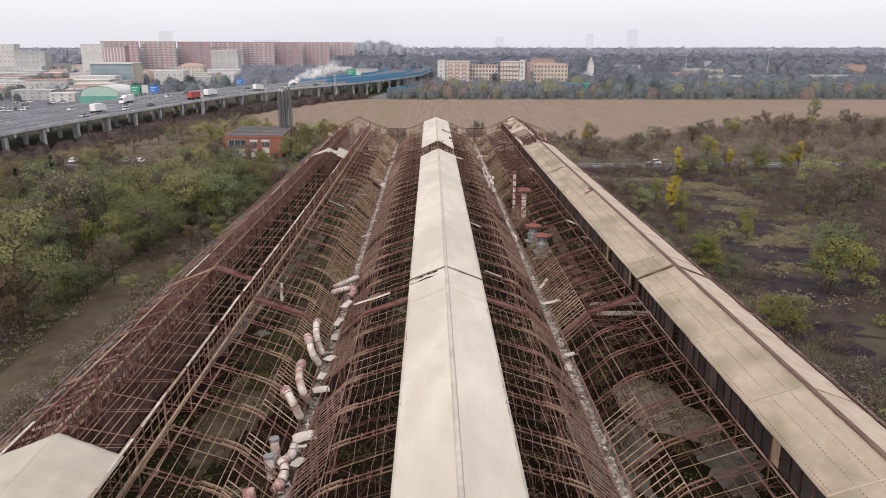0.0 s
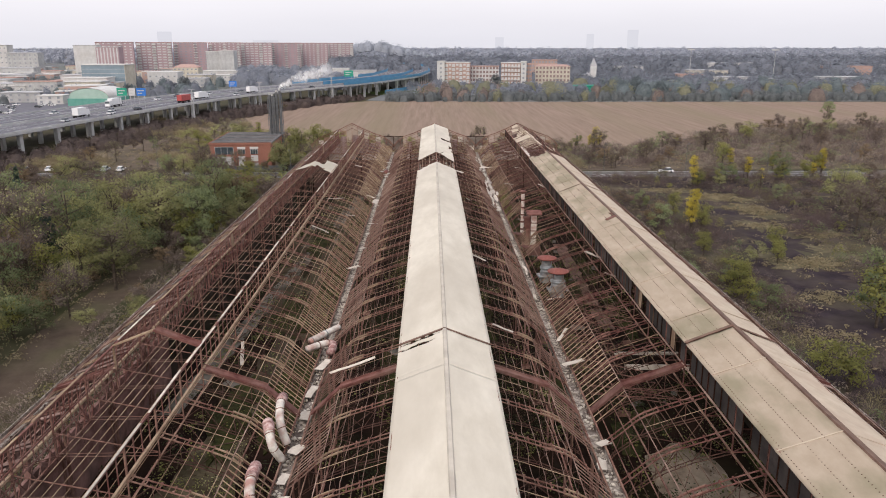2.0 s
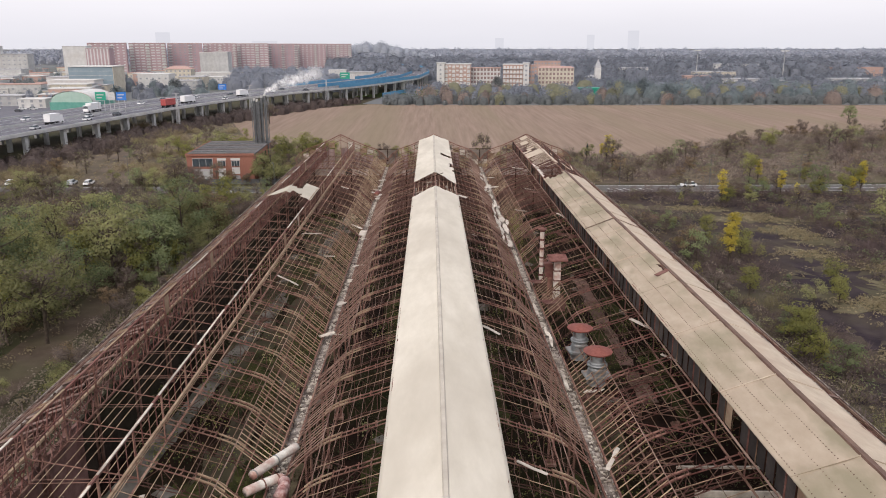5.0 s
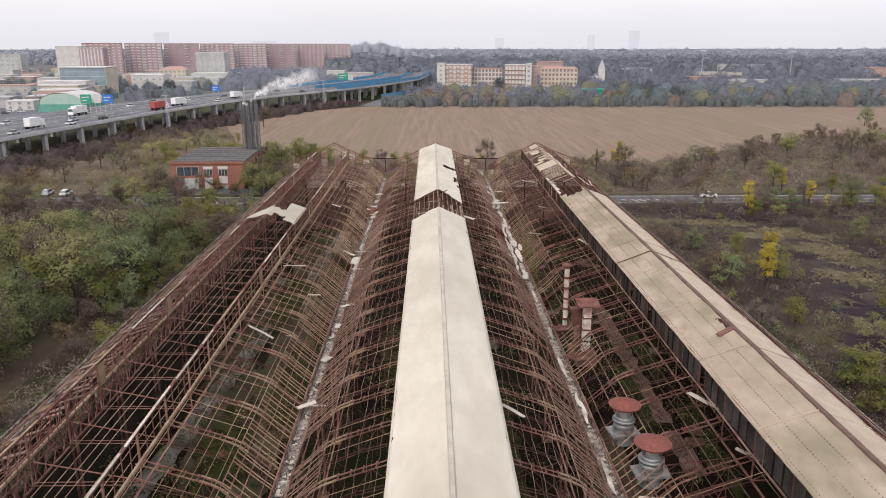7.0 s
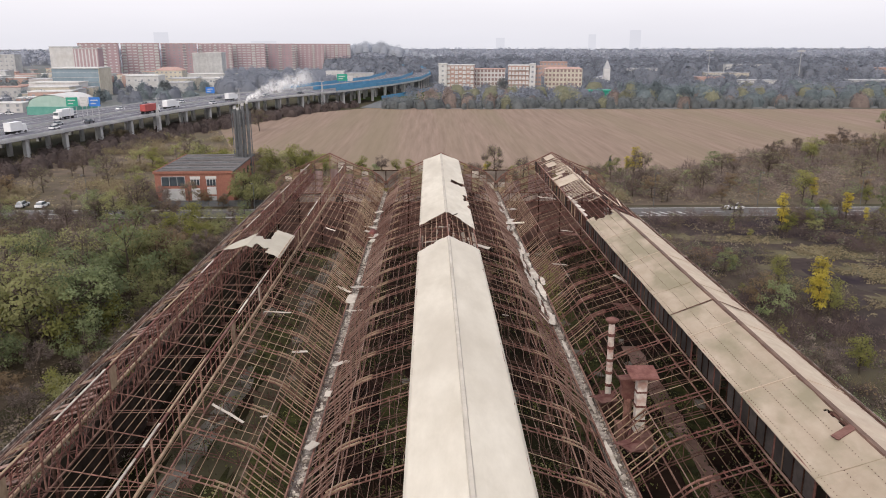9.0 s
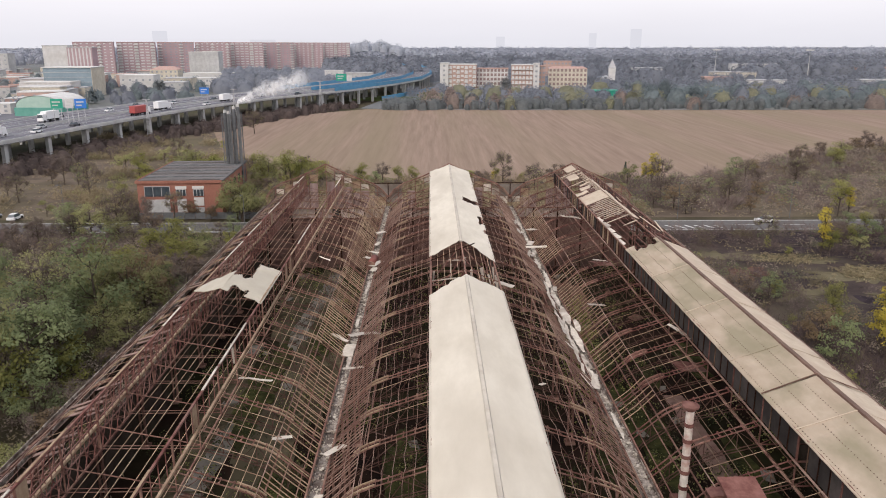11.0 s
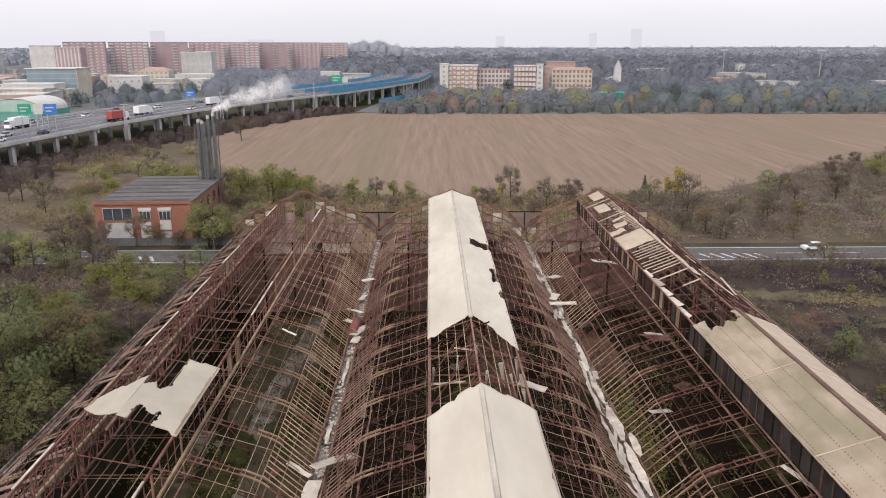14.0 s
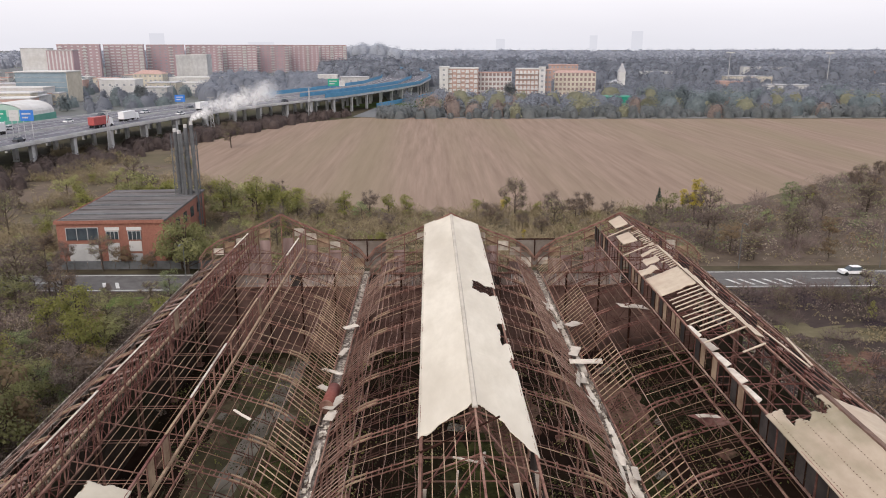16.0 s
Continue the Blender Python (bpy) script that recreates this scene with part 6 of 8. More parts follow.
# belts on both sides of the road behind the hall and round the brick building
for px, py, kind, s in [(-66, 244.5, "bare", 0.55), (-60, 245, "bare", 0.6), (-56, 246, "brown", 0.5), (-70, 245, "olive", 0.5), (-52, 246, "bare", 0.5), (-63, 228, "bare", 0.6), (-68, 229, "bare", 0.65), (-70, 293, "lime", 1.3), (-63, 288, "lime", 1.2), (-60, 292, "olive", 1.1), (-47, 284, "lime", 1.3), (-43, 286, "olive", 1.2), (-38, 283, "lime", 1.3), (-33, 286, "lime", 1.1), (-22, 284, "lime", 1.1), (-12, 285, "lime", 0.9), (-8, 284, "lime", 0.8), (8, 287, "lime", 0.7), (22, 287, "lime", 0.7), (-88, 300, "lime", 1.0), (-95, 308, "olive", 1.0), (-44.9, 243.8, "olive", 1.3), (-46.2, 245.2, "olive", 1.15), (-47.4, 247, "olive", 1.0), (57, 291, "yellow", 0.9), (58, 290, "lime", 0.8), (15, 289, "lime", 0.6), (14, 288, "yellow", 0.5), (54, 300, "pine", 0.6), (124, 314, "lime", 1.0), (126, 316, "olive", 1.1), (-78, 300, "lime", 1.0), (-72, 298, "olive", 1.1), (-66, 300, "lime", 0.9), (-40, 290, "lime", 1.0), (-35, 286, "olive", 1.0), (-45.0, 246, "olive", 0.85), (-44.5, 249, "olive", 0.89), (-43, 229, "green", 0.51), (-38, 247, "bare", 0.77), (-47.5, 258, "lime", 0.86), (-40, 262, "olive", 0.77), (-61, 230, "bare", 0.51), (-56, 222, "lime", 0.54), (-51.5, 243.5, "brown", 0.51),
                        (-73, 251, "bare", 0.77), (-78, 262, "lime", 0.79), (-74, 280, "olive", 0.81), (-64, 290, "lime", 0.86), (-58, 296, "olive", 0.77), (-84, 275, "olive", 0.77), (-36, 280, "lime", 0.79), (-32, 268, "lime", 0.65), (-27, 282, "lime", 0.58), (-22, 262, "lime", 0.54), (-12, 258, "lime", 0.50), (16, 262, "yellow", 0.48), (33, 262, "lime", 0.36),
                        (57, 283, "yellow", 1.02), (59, 284, "yellow", 0.82), (46, 281, "pine", 0.51), (78, 282, "green", 0.68), (70, 276, "green", 0.51), (-6, 252, "lime", 0.36), (205, 410, "green", 1.10), (207, 412, "green", 1.02), (-79, 409, "bare", 1.10), (-77, 352, "lime", 0.72), (-98, 330, "lime", 0.65), (-88, 322, "olive", 0.77),
                        (110, 231, "lime", 1.4), (112, 230.5, "yellow", 1.2), (104.7, 246, "lime", 0.85), (88.9, 246, "lime", 1.2), (91.5, 246.5, "yellow", 0.9), (88.4, 225, "yellow", 0.85), (96, 189, "olive", 1.2), (98, 192, "olive", 1.1), (86, 164, "bare", 1.0), (90, 166, "bare", 1.0), (53, 179, "lime", 0.8), (91, 222, "yellow", 0.54), (86, 230, "lime", 0.72), (106, 228, "lime", 0.86), (109, 229, "yellow", 0.68), (97, 226, "lime", 0.50), (79, 222, "lime", 0.65), (118, 205, "yellow", 0.54), (121, 208, "lime", 0.86), (114, 214, "olive", 0.77), (128, 212, "olive", 0.77),
                        (94, 124, "lime", 1.08), (98, 130, "olive", 1.10), (104, 138, "olive", 1.02), (90, 134, "bare", 0.85), (112, 160, "olive", 0.85), (118, 170, "bare", 0.85), (100, 178, "bare", 0.94), (95, 184, "bare", 0.85), (104, 182, "bare", 0.94), (110, 186, "bare", 0.94), (60, 92, "lime", 0.72), (66, 100, "olive", 0.68), (63, 214, "lime", 0.36), (50, 190, "lime", 0.43), (47, 178, "lime", 0.36)]:
    plant(kind, px, py, s, rt)
for px, py, kind, s in [(-70, 226, "olive", 0.95), (-64, 224, "olive", 0.8), (-75, 228, "green", 0.9), (-58, 226, "bare", 0.9), (-66, 229, "bare", 0.95), (-62, 230, "bare", 0.85), (-57, 246, "brown", 0.6), (-58, 283, "lime", 1.5), (-64, 286, "lime", 1.5), (-50, 288, "lime", 1.6), (-46, 280, "olive", 1.3), (-40, 278, "lime", 1.4), (-72, 290, "olive", 1.3), (-80, 284, "lime", 1.2), (-34, 276, "lime", 1.2), (-48, 208.5, "lime", 1.1), (-46.5, 210, "lime", 0.9), (-60, 205, "lime", 1.0), (-44.5, 243.2, "olive", 1.2), (60.5, 112, "lime", 1.5), (62.5, 114, "green", 1.25), (64, 110, "lime", 1.3), (45.8, 92, "lime", 1.25), (44.2, 95, "lime", 1.0), (47, 128.5, "lime", 1.15), (48.5, 130, "lime", 0.9), (54, 169, "yellow", 1.2), (55.5, 168, "lime", 1.15), (63, 150, "lime", 0.9), (69, 214, "yellow", 1.0), (70.5, 214, "lime", 1.0), (49, 148, "lime", 0.9), (57, 143.5, "olive", 0.55), (60.5, 143, "lime", 0.8), (45, 122, "lime", 1.0), (46.5, 121, "lime", 0.85), (52, 164.5, "yellow", 1.0)]:
    plant(kind, px, py, s, rt)
for k in range(120):
    px, py = rt.uniform(40, 150), rt.uniform(88, 230)
    if not inside_view(px, py, 4) or off_path(px, py) < 11:
        continue
    plant(rt.choices(("bare", "olive", "lime", "green", "brown"), (56, 6, 5, 23, 10))[0], px, py, rt.uniform(0.45, 0.95), rt)
for k in range(120):
    px = rt.uniform(-110, 210)
    top = np.interp(px, [-110, -75, -48, -8, 45, 75, 110, 170, 260], [300, 330, 305, 288, 288, 296, 322, 362, 380])
    py = rt.uniform(247, top)
    if -76 < px < -46 and py < 288:
        continue
    plant(rt.choices(("bare", "olive", "brown", "green", "lime"), (66, 8, 14, 5, 7 if px < 60 else 1))[0], px, py, rt.uniform(0.5, 0.95), rt)


# young growth that hides the track and leans on the hall's wall
for k in range(70):
    px, py = rt.uniform(-57, -37), rt.uniform(108, 212)
    plant(rt.choices(("bare", "olive", "green", "brown", "lime"), (30, 24, 16, 18, 12))[0], px, py, rt.uniform(0.4, 0.8), rt)


def scrub(name, points, radii, heights, per, size, material, seed, label, category="bushes", jitter=0.35, rise=1.0, core=False):
    """Low bushes: many small leaf clumps heaped over the given spots, as one mesh; core adds a dome inside each, so
    that gaps don't show dark.
    """
    nr = np.random.default_rng(seed)
    n = len(points)
    c = np.repeat(np.array(points), per, 0)
    rad, hgt = np.repeat(np.array(radii), per), np.repeat(np.array(heights), per)
    a, q = nr.uniform(0, math.tau, n * per), np.sqrt(nr.uniform(0, 1, n * per))
    z = hgt * np.sqrt(np.clip(1 - q ** 2, 0, 1)) * nr.uniform(0.8, 1.06, n * per)
    base = c[:, 2] if c.shape[1] > 2 else 0
    p = np.stack([c[:, 0] + np.cos(a) * q * rad, c[:, 1] + np.sin(a) * q * rad, z + 0.1 + base], 1)
    o = np.stack([np.cos(a) * q, np.sin(a) * q, np.sqrt(np.clip(1 - q ** 2, 0, 1)) * rise + 0.25], 1) + nr.normal(size=(n * per, 3)) * jitter * 0.5
    ob = tagged(new(name, leaf_mesh(name, p, nr.uniform(0.5, 1.0, n * per) * size, nr, material, outward=o, jitter=jitter)), label, category, kind="stuff")
    if core:
        g = Geo()
        for q, rd, ht in zip(points, radii, heights):
            b = len(g.v)
            z0 = q[2] if len(q) > 2 else 0.0
            for k in range(3):
                f = math.cos(k * 0.5) * 0.8
                g.v += [(q[0] + rd * f * math.cos(i * 0.8976), q[1] + rd * f * math.sin(i * 0.8976), z0 + ht * 0.82 * math.sin(k * 0.5) * (0.92 + 0.16 * ((i * 7 + k) % 3) / 2)) for i in range(7)]
            g.v.append((q[0], q[1], z0 + ht * 0.82))
            for k in range(2):
                g.f += [(b + 7 * k + i, b + 7 * k + (i + 1) % 7, b + 7 * k + 7 + (i + 1) % 7, b + 7 * k + 7 + i) for i in range(7)]
            g.f += [(b + 14 + i, b + 14 + (i + 1) % 7, b + 21) for i in range(7)]
        smooth(part("inner_growth", g, material, ob, kind="stuff"))
    return ob


def brush(name, points, radii, heights, per, length, width, material, seed, label, category="bushes"):
    """Leafless bushes: many thin twigs that fan out of the given spots, as one mesh."""
    nr = np.random.default_rng(seed)
    c = np.repeat(np.array(points), per, 0)
    rad, hgt = np.repeat(np.array(radii), per), np.repeat(np.array(heights), per)
    n = len(c)
    a, q = nr.uniform(0, math.tau, n), np.sqrt(nr.uniform(0, 1, n))
    dome = np.sqrt(np.clip(1 - q ** 2, 0, 1))
    p = np.stack([c[:, 0] + np.cos(a) * q * rad, c[:, 1] + np.sin(a) * q * rad, hgt * dome * nr.uniform(0.1, 0.85, n)], 1)
    d = np.stack([np.cos(a) * q * 0.8, np.sin(a) * q * 0.8, dome * 0.6 + 0.25], 1) + nr.normal(size=(n, 3)) * 0.4
    d *= (nr.uniform(0.5, 1.2, n) * length / np.linalg.norm(d, axis=1))[:, None]
    s = np.cross(d, nr.normal(size=(n, 3)))
    s *= width / np.linalg.norm(s, axis=1)[:, None]
    v = np.stack([p - s, p + s, p + d], 1).reshape(-1, 3)
    me = bpy.data.meshes.new(name)
    me.from_pydata(v.tolist(), [], [(3 * i, 3 * i + 1, 3 * i + 2) for i in range(n)])
    me.materials.append(material)
    return tagged(new(name, me), label, category, kind="stuff")


def spots(count, x0, x1, y0, y1, seed, test):
    r = random.Random(seed)
    pts = []
    while len(pts) < count:
        p = (r.uniform(x0, x1), r.uniform(y0, y1))
        if test(*p):
            pts.append(p)
    return pts


def field_edge(x):
    return float(np.interp(x, [-130, -98, -75, -48, -8, 45, 75, 110, 170, 330, 900], [420, 410, 342, 309, 289, 289, 297, 327, 368, 395, 396]))


def waste(x, y):
    return inside_view(x, y, 6) and x > 34 and off_path(x, y) > 7.5 + 4 * noise.noise((x * 0.07, y * 0.07, 5.0))


def near_road(x, y):
    return 247 < y < field_edge(x) and not (-72 < x < -46 and y < 282)


for k, (m, count, seed, lab) in enumerate([(BRAMBLE, 300, 1, "dark leafless brambles on waste ground"), (SCRUB, 120, 5, "low brown-grey scrub on waste ground"), (LEAF_BROWN, 60, 2, "rust-brown bushes on waste ground"), (LEAF_GREEN, 170, 3, "dull green bushes on waste ground")]):
    p = spots(count, 34, 160, 70, 231, seed, waste)
    r = random.Random(seed)
    scrub("scrub", p, [r.uniform(0.7, 2.4) for _ in p], [r.uniform(0.5, 2.4) for _ in p], 70, 0.24, m, seed, lab)
def mauve_side(x, y):
    return near_road(x, y) and x > 38 + 10 * noise.noise((x * 0.05, y * 0.05, 1.0))


def straw_side(x, y):
    return near_road(x, y) and x < 46 and not (x < -74 and noise.noise((x * 0.04, y * 0.04, 2.0)) < 0.12)


for m, count, seed, lab, where in [(SCRUB, 300, 11, "mounded brown-grey thicket behind the road", mauve_side), (BRAMBLE, 150, 15, "dark mauve thicket behind the road", mauve_side), (LEAF_GREEN, 120, 13, "dull green bushes behind the road", mauve_side), (LEAF_BROWN, 70, 12, "rust-brown thicket behind the road", mauve_side), (STRAW, 460, 16, "tan reeds and tall dry growth at the field's edge", straw_side), (LEAF_OLIVE, 100, 14, "olive bushes at the field's edge", straw_side), (SCRUB, 110, 17, "brown-grey scrub at the field's edge", straw_side)]:
    p = spots(count, -135, 290, 246, 400, seed, where)
    r = random.Random(seed)
    big = 1.35 if where is mauve_side else 0.8
    scrub("thicket", p, [r.uniform(1.6, 3.8) * big for _ in p], [r.uniform(1.2, 3.4) * big for _ in p], 120, 0.34, m, seed, lab)
for k, (m, count, seed, lab) in enumerate([(SCRUB, 260, 21, "brown undergrowth below the trees"), (LEAF_BROWN, 160, 22, "rust-brown undergrowth below the trees"), (LEAF_OLIVE, 150, 23, "olive undergrowth below the trees")]):
    p = spots(count, -165, -57, 60, 231, seed, lambda x, y: inside_view(x, y, 8) and ((x + 92) ** 2 / 250 + (y - 160) ** 2 / 110 > 1))
    r = random.Random(seed)
    scrub("undergrowth", p, [r.uniform(1.0, 2.8) for _ in p], [r.uniform(0.6, 2.2) for _ in p], 44, 0.34, m, seed, lab)
p = spots(420, -47, -32.5, 40, 231, 31, lambda x, y: True)
r = random.Random(31)
scrub("wall_scrub", p, [r.uniform(0.8, 2.2) for _ in p], [r.uniform(0.6, 2.6) for _ in p], 50, 0.24, SCRUB, 31, "brown scrub along the hall's wall")
p = spots(90, -45, -32.5, 40, 231, 32, lambda x, y: True)
scrub("wall_scrub", p, [r.uniform(0.6, 1.5) for _ in p], [r.uniform(0.5, 1.8) for _ in p], 40, 0.24, LEAF_LIME, 32, "yellow-green scrub along the hall's wall")
p = spots(160, 32.5, 46, 60, 231, 33, lambda x, y: True)
scrub("wall_scrub", p, [r.uniform(0.6, 1.8) for _ in p], [r.uniform(0.4, 1.6) for _ in p], 40, 0.26, SCRUB, 33, "brown scrub along the hall's wall")
for count, x0, x1, y0, y1, seed in ((420, 33, 160, 60, 231, 71), (900, -60, -32, 40, 231, 72), (1500, -130, 230, 246, 360, 73)):
    p = spots(count, x0, x1, y0, y1, seed, lambda x, y: inside_view(x, y, 6) and (y < 232 or near_road(x, y)) and not (-52 < x < -46))
    r = random.Random(seed)
    scrub("dry_grass", p, [r.uniform(0.4, 1.6) for _ in p], [r.uniform(0.2, 0.7) for _ in p], 14, 0.3, STRAW, seed, "dry straw-coloured grass tufts on rough ground", "grass")
for m, count, seed, lab in ((WEED_SHADED, 560, 41, "green weeds on the hall floor, darkened for shade"), (WEED_OLIVE, 420, 42, "olive weeds on the hall floor"), (WEED_BROWN, 420, 43, "dead brown weeds on the hall floor"), (LEAF_OLIVE, 34, 44, "olive saplings on the hall floor"), (LEAF_LIME, 40, 46, "yellow-green saplings on the hall floor")):
    p = spots(count, -30, 30, 36, 205, seed, lambda x, y: True)
    r = random.Random(seed)
    scrub("hall_weeds", p, [r.uniform(0.7, 2.4) for _ in p], [r.uniform(0.4, 3.0) for _ in p], 60, 0.2, m, seed, lab, "weeds")
for m, count, seed, lab in ((TWIG_DARK, 900, 81, "mauve-brown leafless bushes on waste ground"), (TWIG_OLIVE, 200, 82, "olive-brown leafless bushes on waste ground")):
    p = spots(count, 33, 160, 70, 231, seed, lambda x, y: waste(x, y) and noise.noise((x * 0.045, y * 0.045, seed)) > -0.02)
    r = random.Random(seed)
    brush("leafless_bush", p, [r.uniform(0.8, 2.4) for _ in p], [r.uniform(0.8, 2.8) for _ in p], 90, 1.0, 0.028, m, seed, lab)
for m, count, seed, lab in ((TWIG_MAUVE, 900, 83, "mauve-brown leafless thicket behind the road"), (TWIG_STRAW, 800, 84, "olive-brown leafless thicket behind the road")):
    p = spots(count, -135, 290, 246, 400, seed, mauve_side if m is TWIG_MAUVE else straw_side)
    r = random.Random(seed)
    brush("leafless_thicket", p, [r.uniform(1.5, 3.6) for _ in p], [r.uniform(1.5, 4.4) for _ in p], 80, 1.6, 0.06, m, seed, lab)
p = spots(520, -165, -33, 60, 231, 85, lambda x, y: inside_view(x, y, 8) and not -56 < x < -46)
r = random.Random(85)
brush("leafless_bush", p, [r.uniform(1.0, 2.8) for _ in p], [r.uniform(1.0, 3.2) for _ in p], 90, 1.1, 0.03, TWIG_MAUVE, 85, "mauve-brown leafless bushes among the trees")
p = spots(420, -82, -33, 148, 231, 97, lambda x, y: (not -52 < x < -46 or y > 175) and not (x > -59 and y > 217))
r = random.Random(97)
brush("leafless_bush", p, [r.uniform(1.0, 2.6) for _ in p], [r.uniform(1.0, 3.4) for _ in p], 110, 1.1, 0.028, TWIG_MAUVE, 97, "mauve leafless bushes beside the hall")
p = spots(150, -80, -33, 150, 229, 98, lambda x, y: (not -52 < x < -46 or y > 180) and not (x > -59 and y > 217))
scrub("undergrowth", p, [r.uniform(1.2, 2.8) for _ in p], [r.uniform(1.0, 3.4) for _ in p], 120, 0.22, SCRUB, 98, "brown undergrowth beside the hall")
p = spots(120, -150, -62, 223, 232, 87, lambda x, y: inside_view(x, y, 6)) + spots(50, 44, 140, 228, 232, 88, lambda x, y: True)
r = random.Random(87)
brush("roadside_bush", p, [r.uniform(1.0, 2.4) for _ in p], [r.uniform(1.6, 3.6) for _ in p], 110, 1.3, 0.035, TWIG_MAUVE, 87, "mauve-brown leafless bushes beside the road")
for k in range(26):
    plant(r.choice(("bare", "bare", "brown", "olive")), r.uniform(-145, -64), r.uniform(222, 231), r.uniform(0.5, 0.8), r)
for m, count, seed, lab in ((TWIG_DARK, 260, 94, "dark leafless brush along the hall's wall"), (TWIG_OLIVE, 120, 95, "olive-brown brush along the hall's wall")):
    p = spots(count, 32.8, 54, 55, 230, seed, lambda x, y: True)
    r = random.Random(seed)
    brush("wall_brush", p, [r.uniform(1.0, 2.4) for _ in p], [r.uniform(0.8, 2.6) for _ in p], 110, 1.0, 0.03, m, seed, lab)
p = spots(46, 33, 46, 70, 228, 96, lambda x, y: True)
r = random.Random(96)
scrub("wall_bushes", p, [r.uniform(0.8, 1.8) for _ in p], [r.uniform(0.6, 2.0) for _ in p], 120, 0.18, LEAF_OLIVE, 96, "olive bushes along the hall's wall")
# single trees close to the hall's long wall
r = random.Random(401)
for kind, x, y, size in (("lime", -46.5, 152.5, 1.15), ("lime", -43.5, 159, 0.8), ("olive", -44.4, 179, 1.1), ("olive", -49, 181, 0.95), ("lime", -49, 211, 0.95), ("lime", -54, 213, 0.8), ("lime", -51.2, 196, 1.0), ("lime", -44.5, 205, 0.75), ("olive", -40.5, 168, 0.8), ("olive", -47, 190, 0.8), ("lime", -41, 219, 0.6), ("olive", -56, 186, 1.0), ("lime", -58, 170, 0.9)):
    plant(kind, x, y, size * 1.25, r)
# pale grass on the open waste ground
r = random.Random(86)
strip = [(72, 201), (62, 212), (72, 203), (75, 184), (74, 190), (70, 171), (79, 164), (67, 143), (66, 144), (60, 124), (52, 108)]
p = []
for k in range(700):
    xa, ya = r.choice(strip)
    p.append((xa + r.gauss(0, 3.0), ya + r.gauss(0, 2.0)))
scrub("pale_grass", p, [r.uniform(0.4, 1.4) for _ in p], [r.uniform(0.15, 0.5) for _ in p], 18, 0.26, STRAW, 86, "pale dry grass on the open waste ground", "grass")
for m, count, seed, lab in ((LEAF_OLIVE, 60, 91, "olive bushes at the edge of the wood"), (LEAF_GREEN, 40, 92, "green bushes at the edge of the wood"), (LEAF_BROWN, 40, 93, "rust-brown bushes at the edge of the wood")):
    p = spots(count, -68, -56.5, 62, 150, seed, lambda x, y: True)
    r = random.Random(seed)
    scrub("edge_bushes", p, [r.uniform(1.2, 2.6) for _ in p], [r.uniform(1.5, 4.5) for _ in p], 150, 0.22, m, seed, lab)
p = spots(26, 34, 130, 80, 228, 34, waste)
scrub("lime_bushes", p, [r.uniform(0.7, 1.5) for _ in p], [r.uniform(1.2, 3.2) for _ in p], 130, 0.26, LEAF_LIME, 34, "yellow-green bushes on waste ground")
p = [(12.4 + 0.5 * (k % 2), 149 + k * 1.5) for k in range(8)]
scrub("valley_sapling", p, [1.5] * 8, [11.2, 12.0, 11.6, 11.9, 11.4, 12.1, 11.5, 10.8], 520, 0.2, LEAF_LIME, 45, "tall yellow-green saplings growing up through the frame", "saplings")

# woods beyond the field, with distance haze put into their leaf colours
def wood(name, count, x0, x1, y0, y1, hlo, hhi, size, material, seed, label, test=lambda x, y: True, per=80, lift=None):
    p = spots(count, x0, x1, y0, y1, seed, lambda x, y: inside_view(x, y, 30) and test(x, y))
    r = random.Random(seed)
    q = [(x, y, lift(x, y) if lift else 0.0) for x, y in p]
    hs = [r.uniform(hlo, hhi) for _ in p]
    rs = [h * r.uniform(0.45, 0.8) for h in hs]
    return scrub(name, q, rs, hs, per, size, material, seed, label, "wood", 0.08, 0.45, core=True)


# leaf colours of distant trees turn paler and bluer: haze painted in
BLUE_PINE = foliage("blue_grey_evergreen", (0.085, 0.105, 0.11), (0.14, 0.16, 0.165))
NEAR_WOOD = foliage("hazed_hedge_trees", (0.105, 0.115, 0.117), (0.155, 0.164, 0.165), leafvar=0.05)
HAZED_OLIVE = foliage("hazed_olive_leaves", (0.15, 0.15, 0.105), (0.215, 0.21, 0.145), leafvar=0.1)
HAZED_RUST = foliage("hazed_rust_leaves", (0.165, 0.132, 0.118), (0.235, 0.19, 0.168), leafvar=0.1)
MID_WOOD = foliage("hazed_mid_wood", (0.155, 0.168, 0.195), (0.235, 0.248, 0.28), leafvar=0.05, scale=0.012, gain=1.2)
FAR_WOOD = foliage("hazed_far_wood", (0.205, 0.217, 0.25), (0.285, 0.297, 0.33), leafvar=0.04, scale=0.006, gain=1.5)
HILL_WOOD = foliage("hazed_hill_wood", (0.25, 0.265, 0.295), (0.31, 0.325, 0.355), leafvar=0.1)
clear_of_town = lambda x, y: x > np.interp(y, [500, 560, 640, 800, 1000], [-62, -40, -10, 30, 20]) or False
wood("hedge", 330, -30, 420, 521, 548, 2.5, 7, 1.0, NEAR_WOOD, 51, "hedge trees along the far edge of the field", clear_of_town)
wood("hedge", 26, -20, 420, 524, 580, 6, 11, 1.2, HAZED_RUST, 52, "rust-brown trees along the far edge of the field", clear_of_town)
wood("hedge", 20, -20, 420, 524, 600, 6, 12, 1.2, HAZED_OLIVE, 53, "olive trees along the far edge of the field", clear_of_town)
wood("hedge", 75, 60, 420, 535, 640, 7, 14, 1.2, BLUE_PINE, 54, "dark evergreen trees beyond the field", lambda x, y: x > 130)
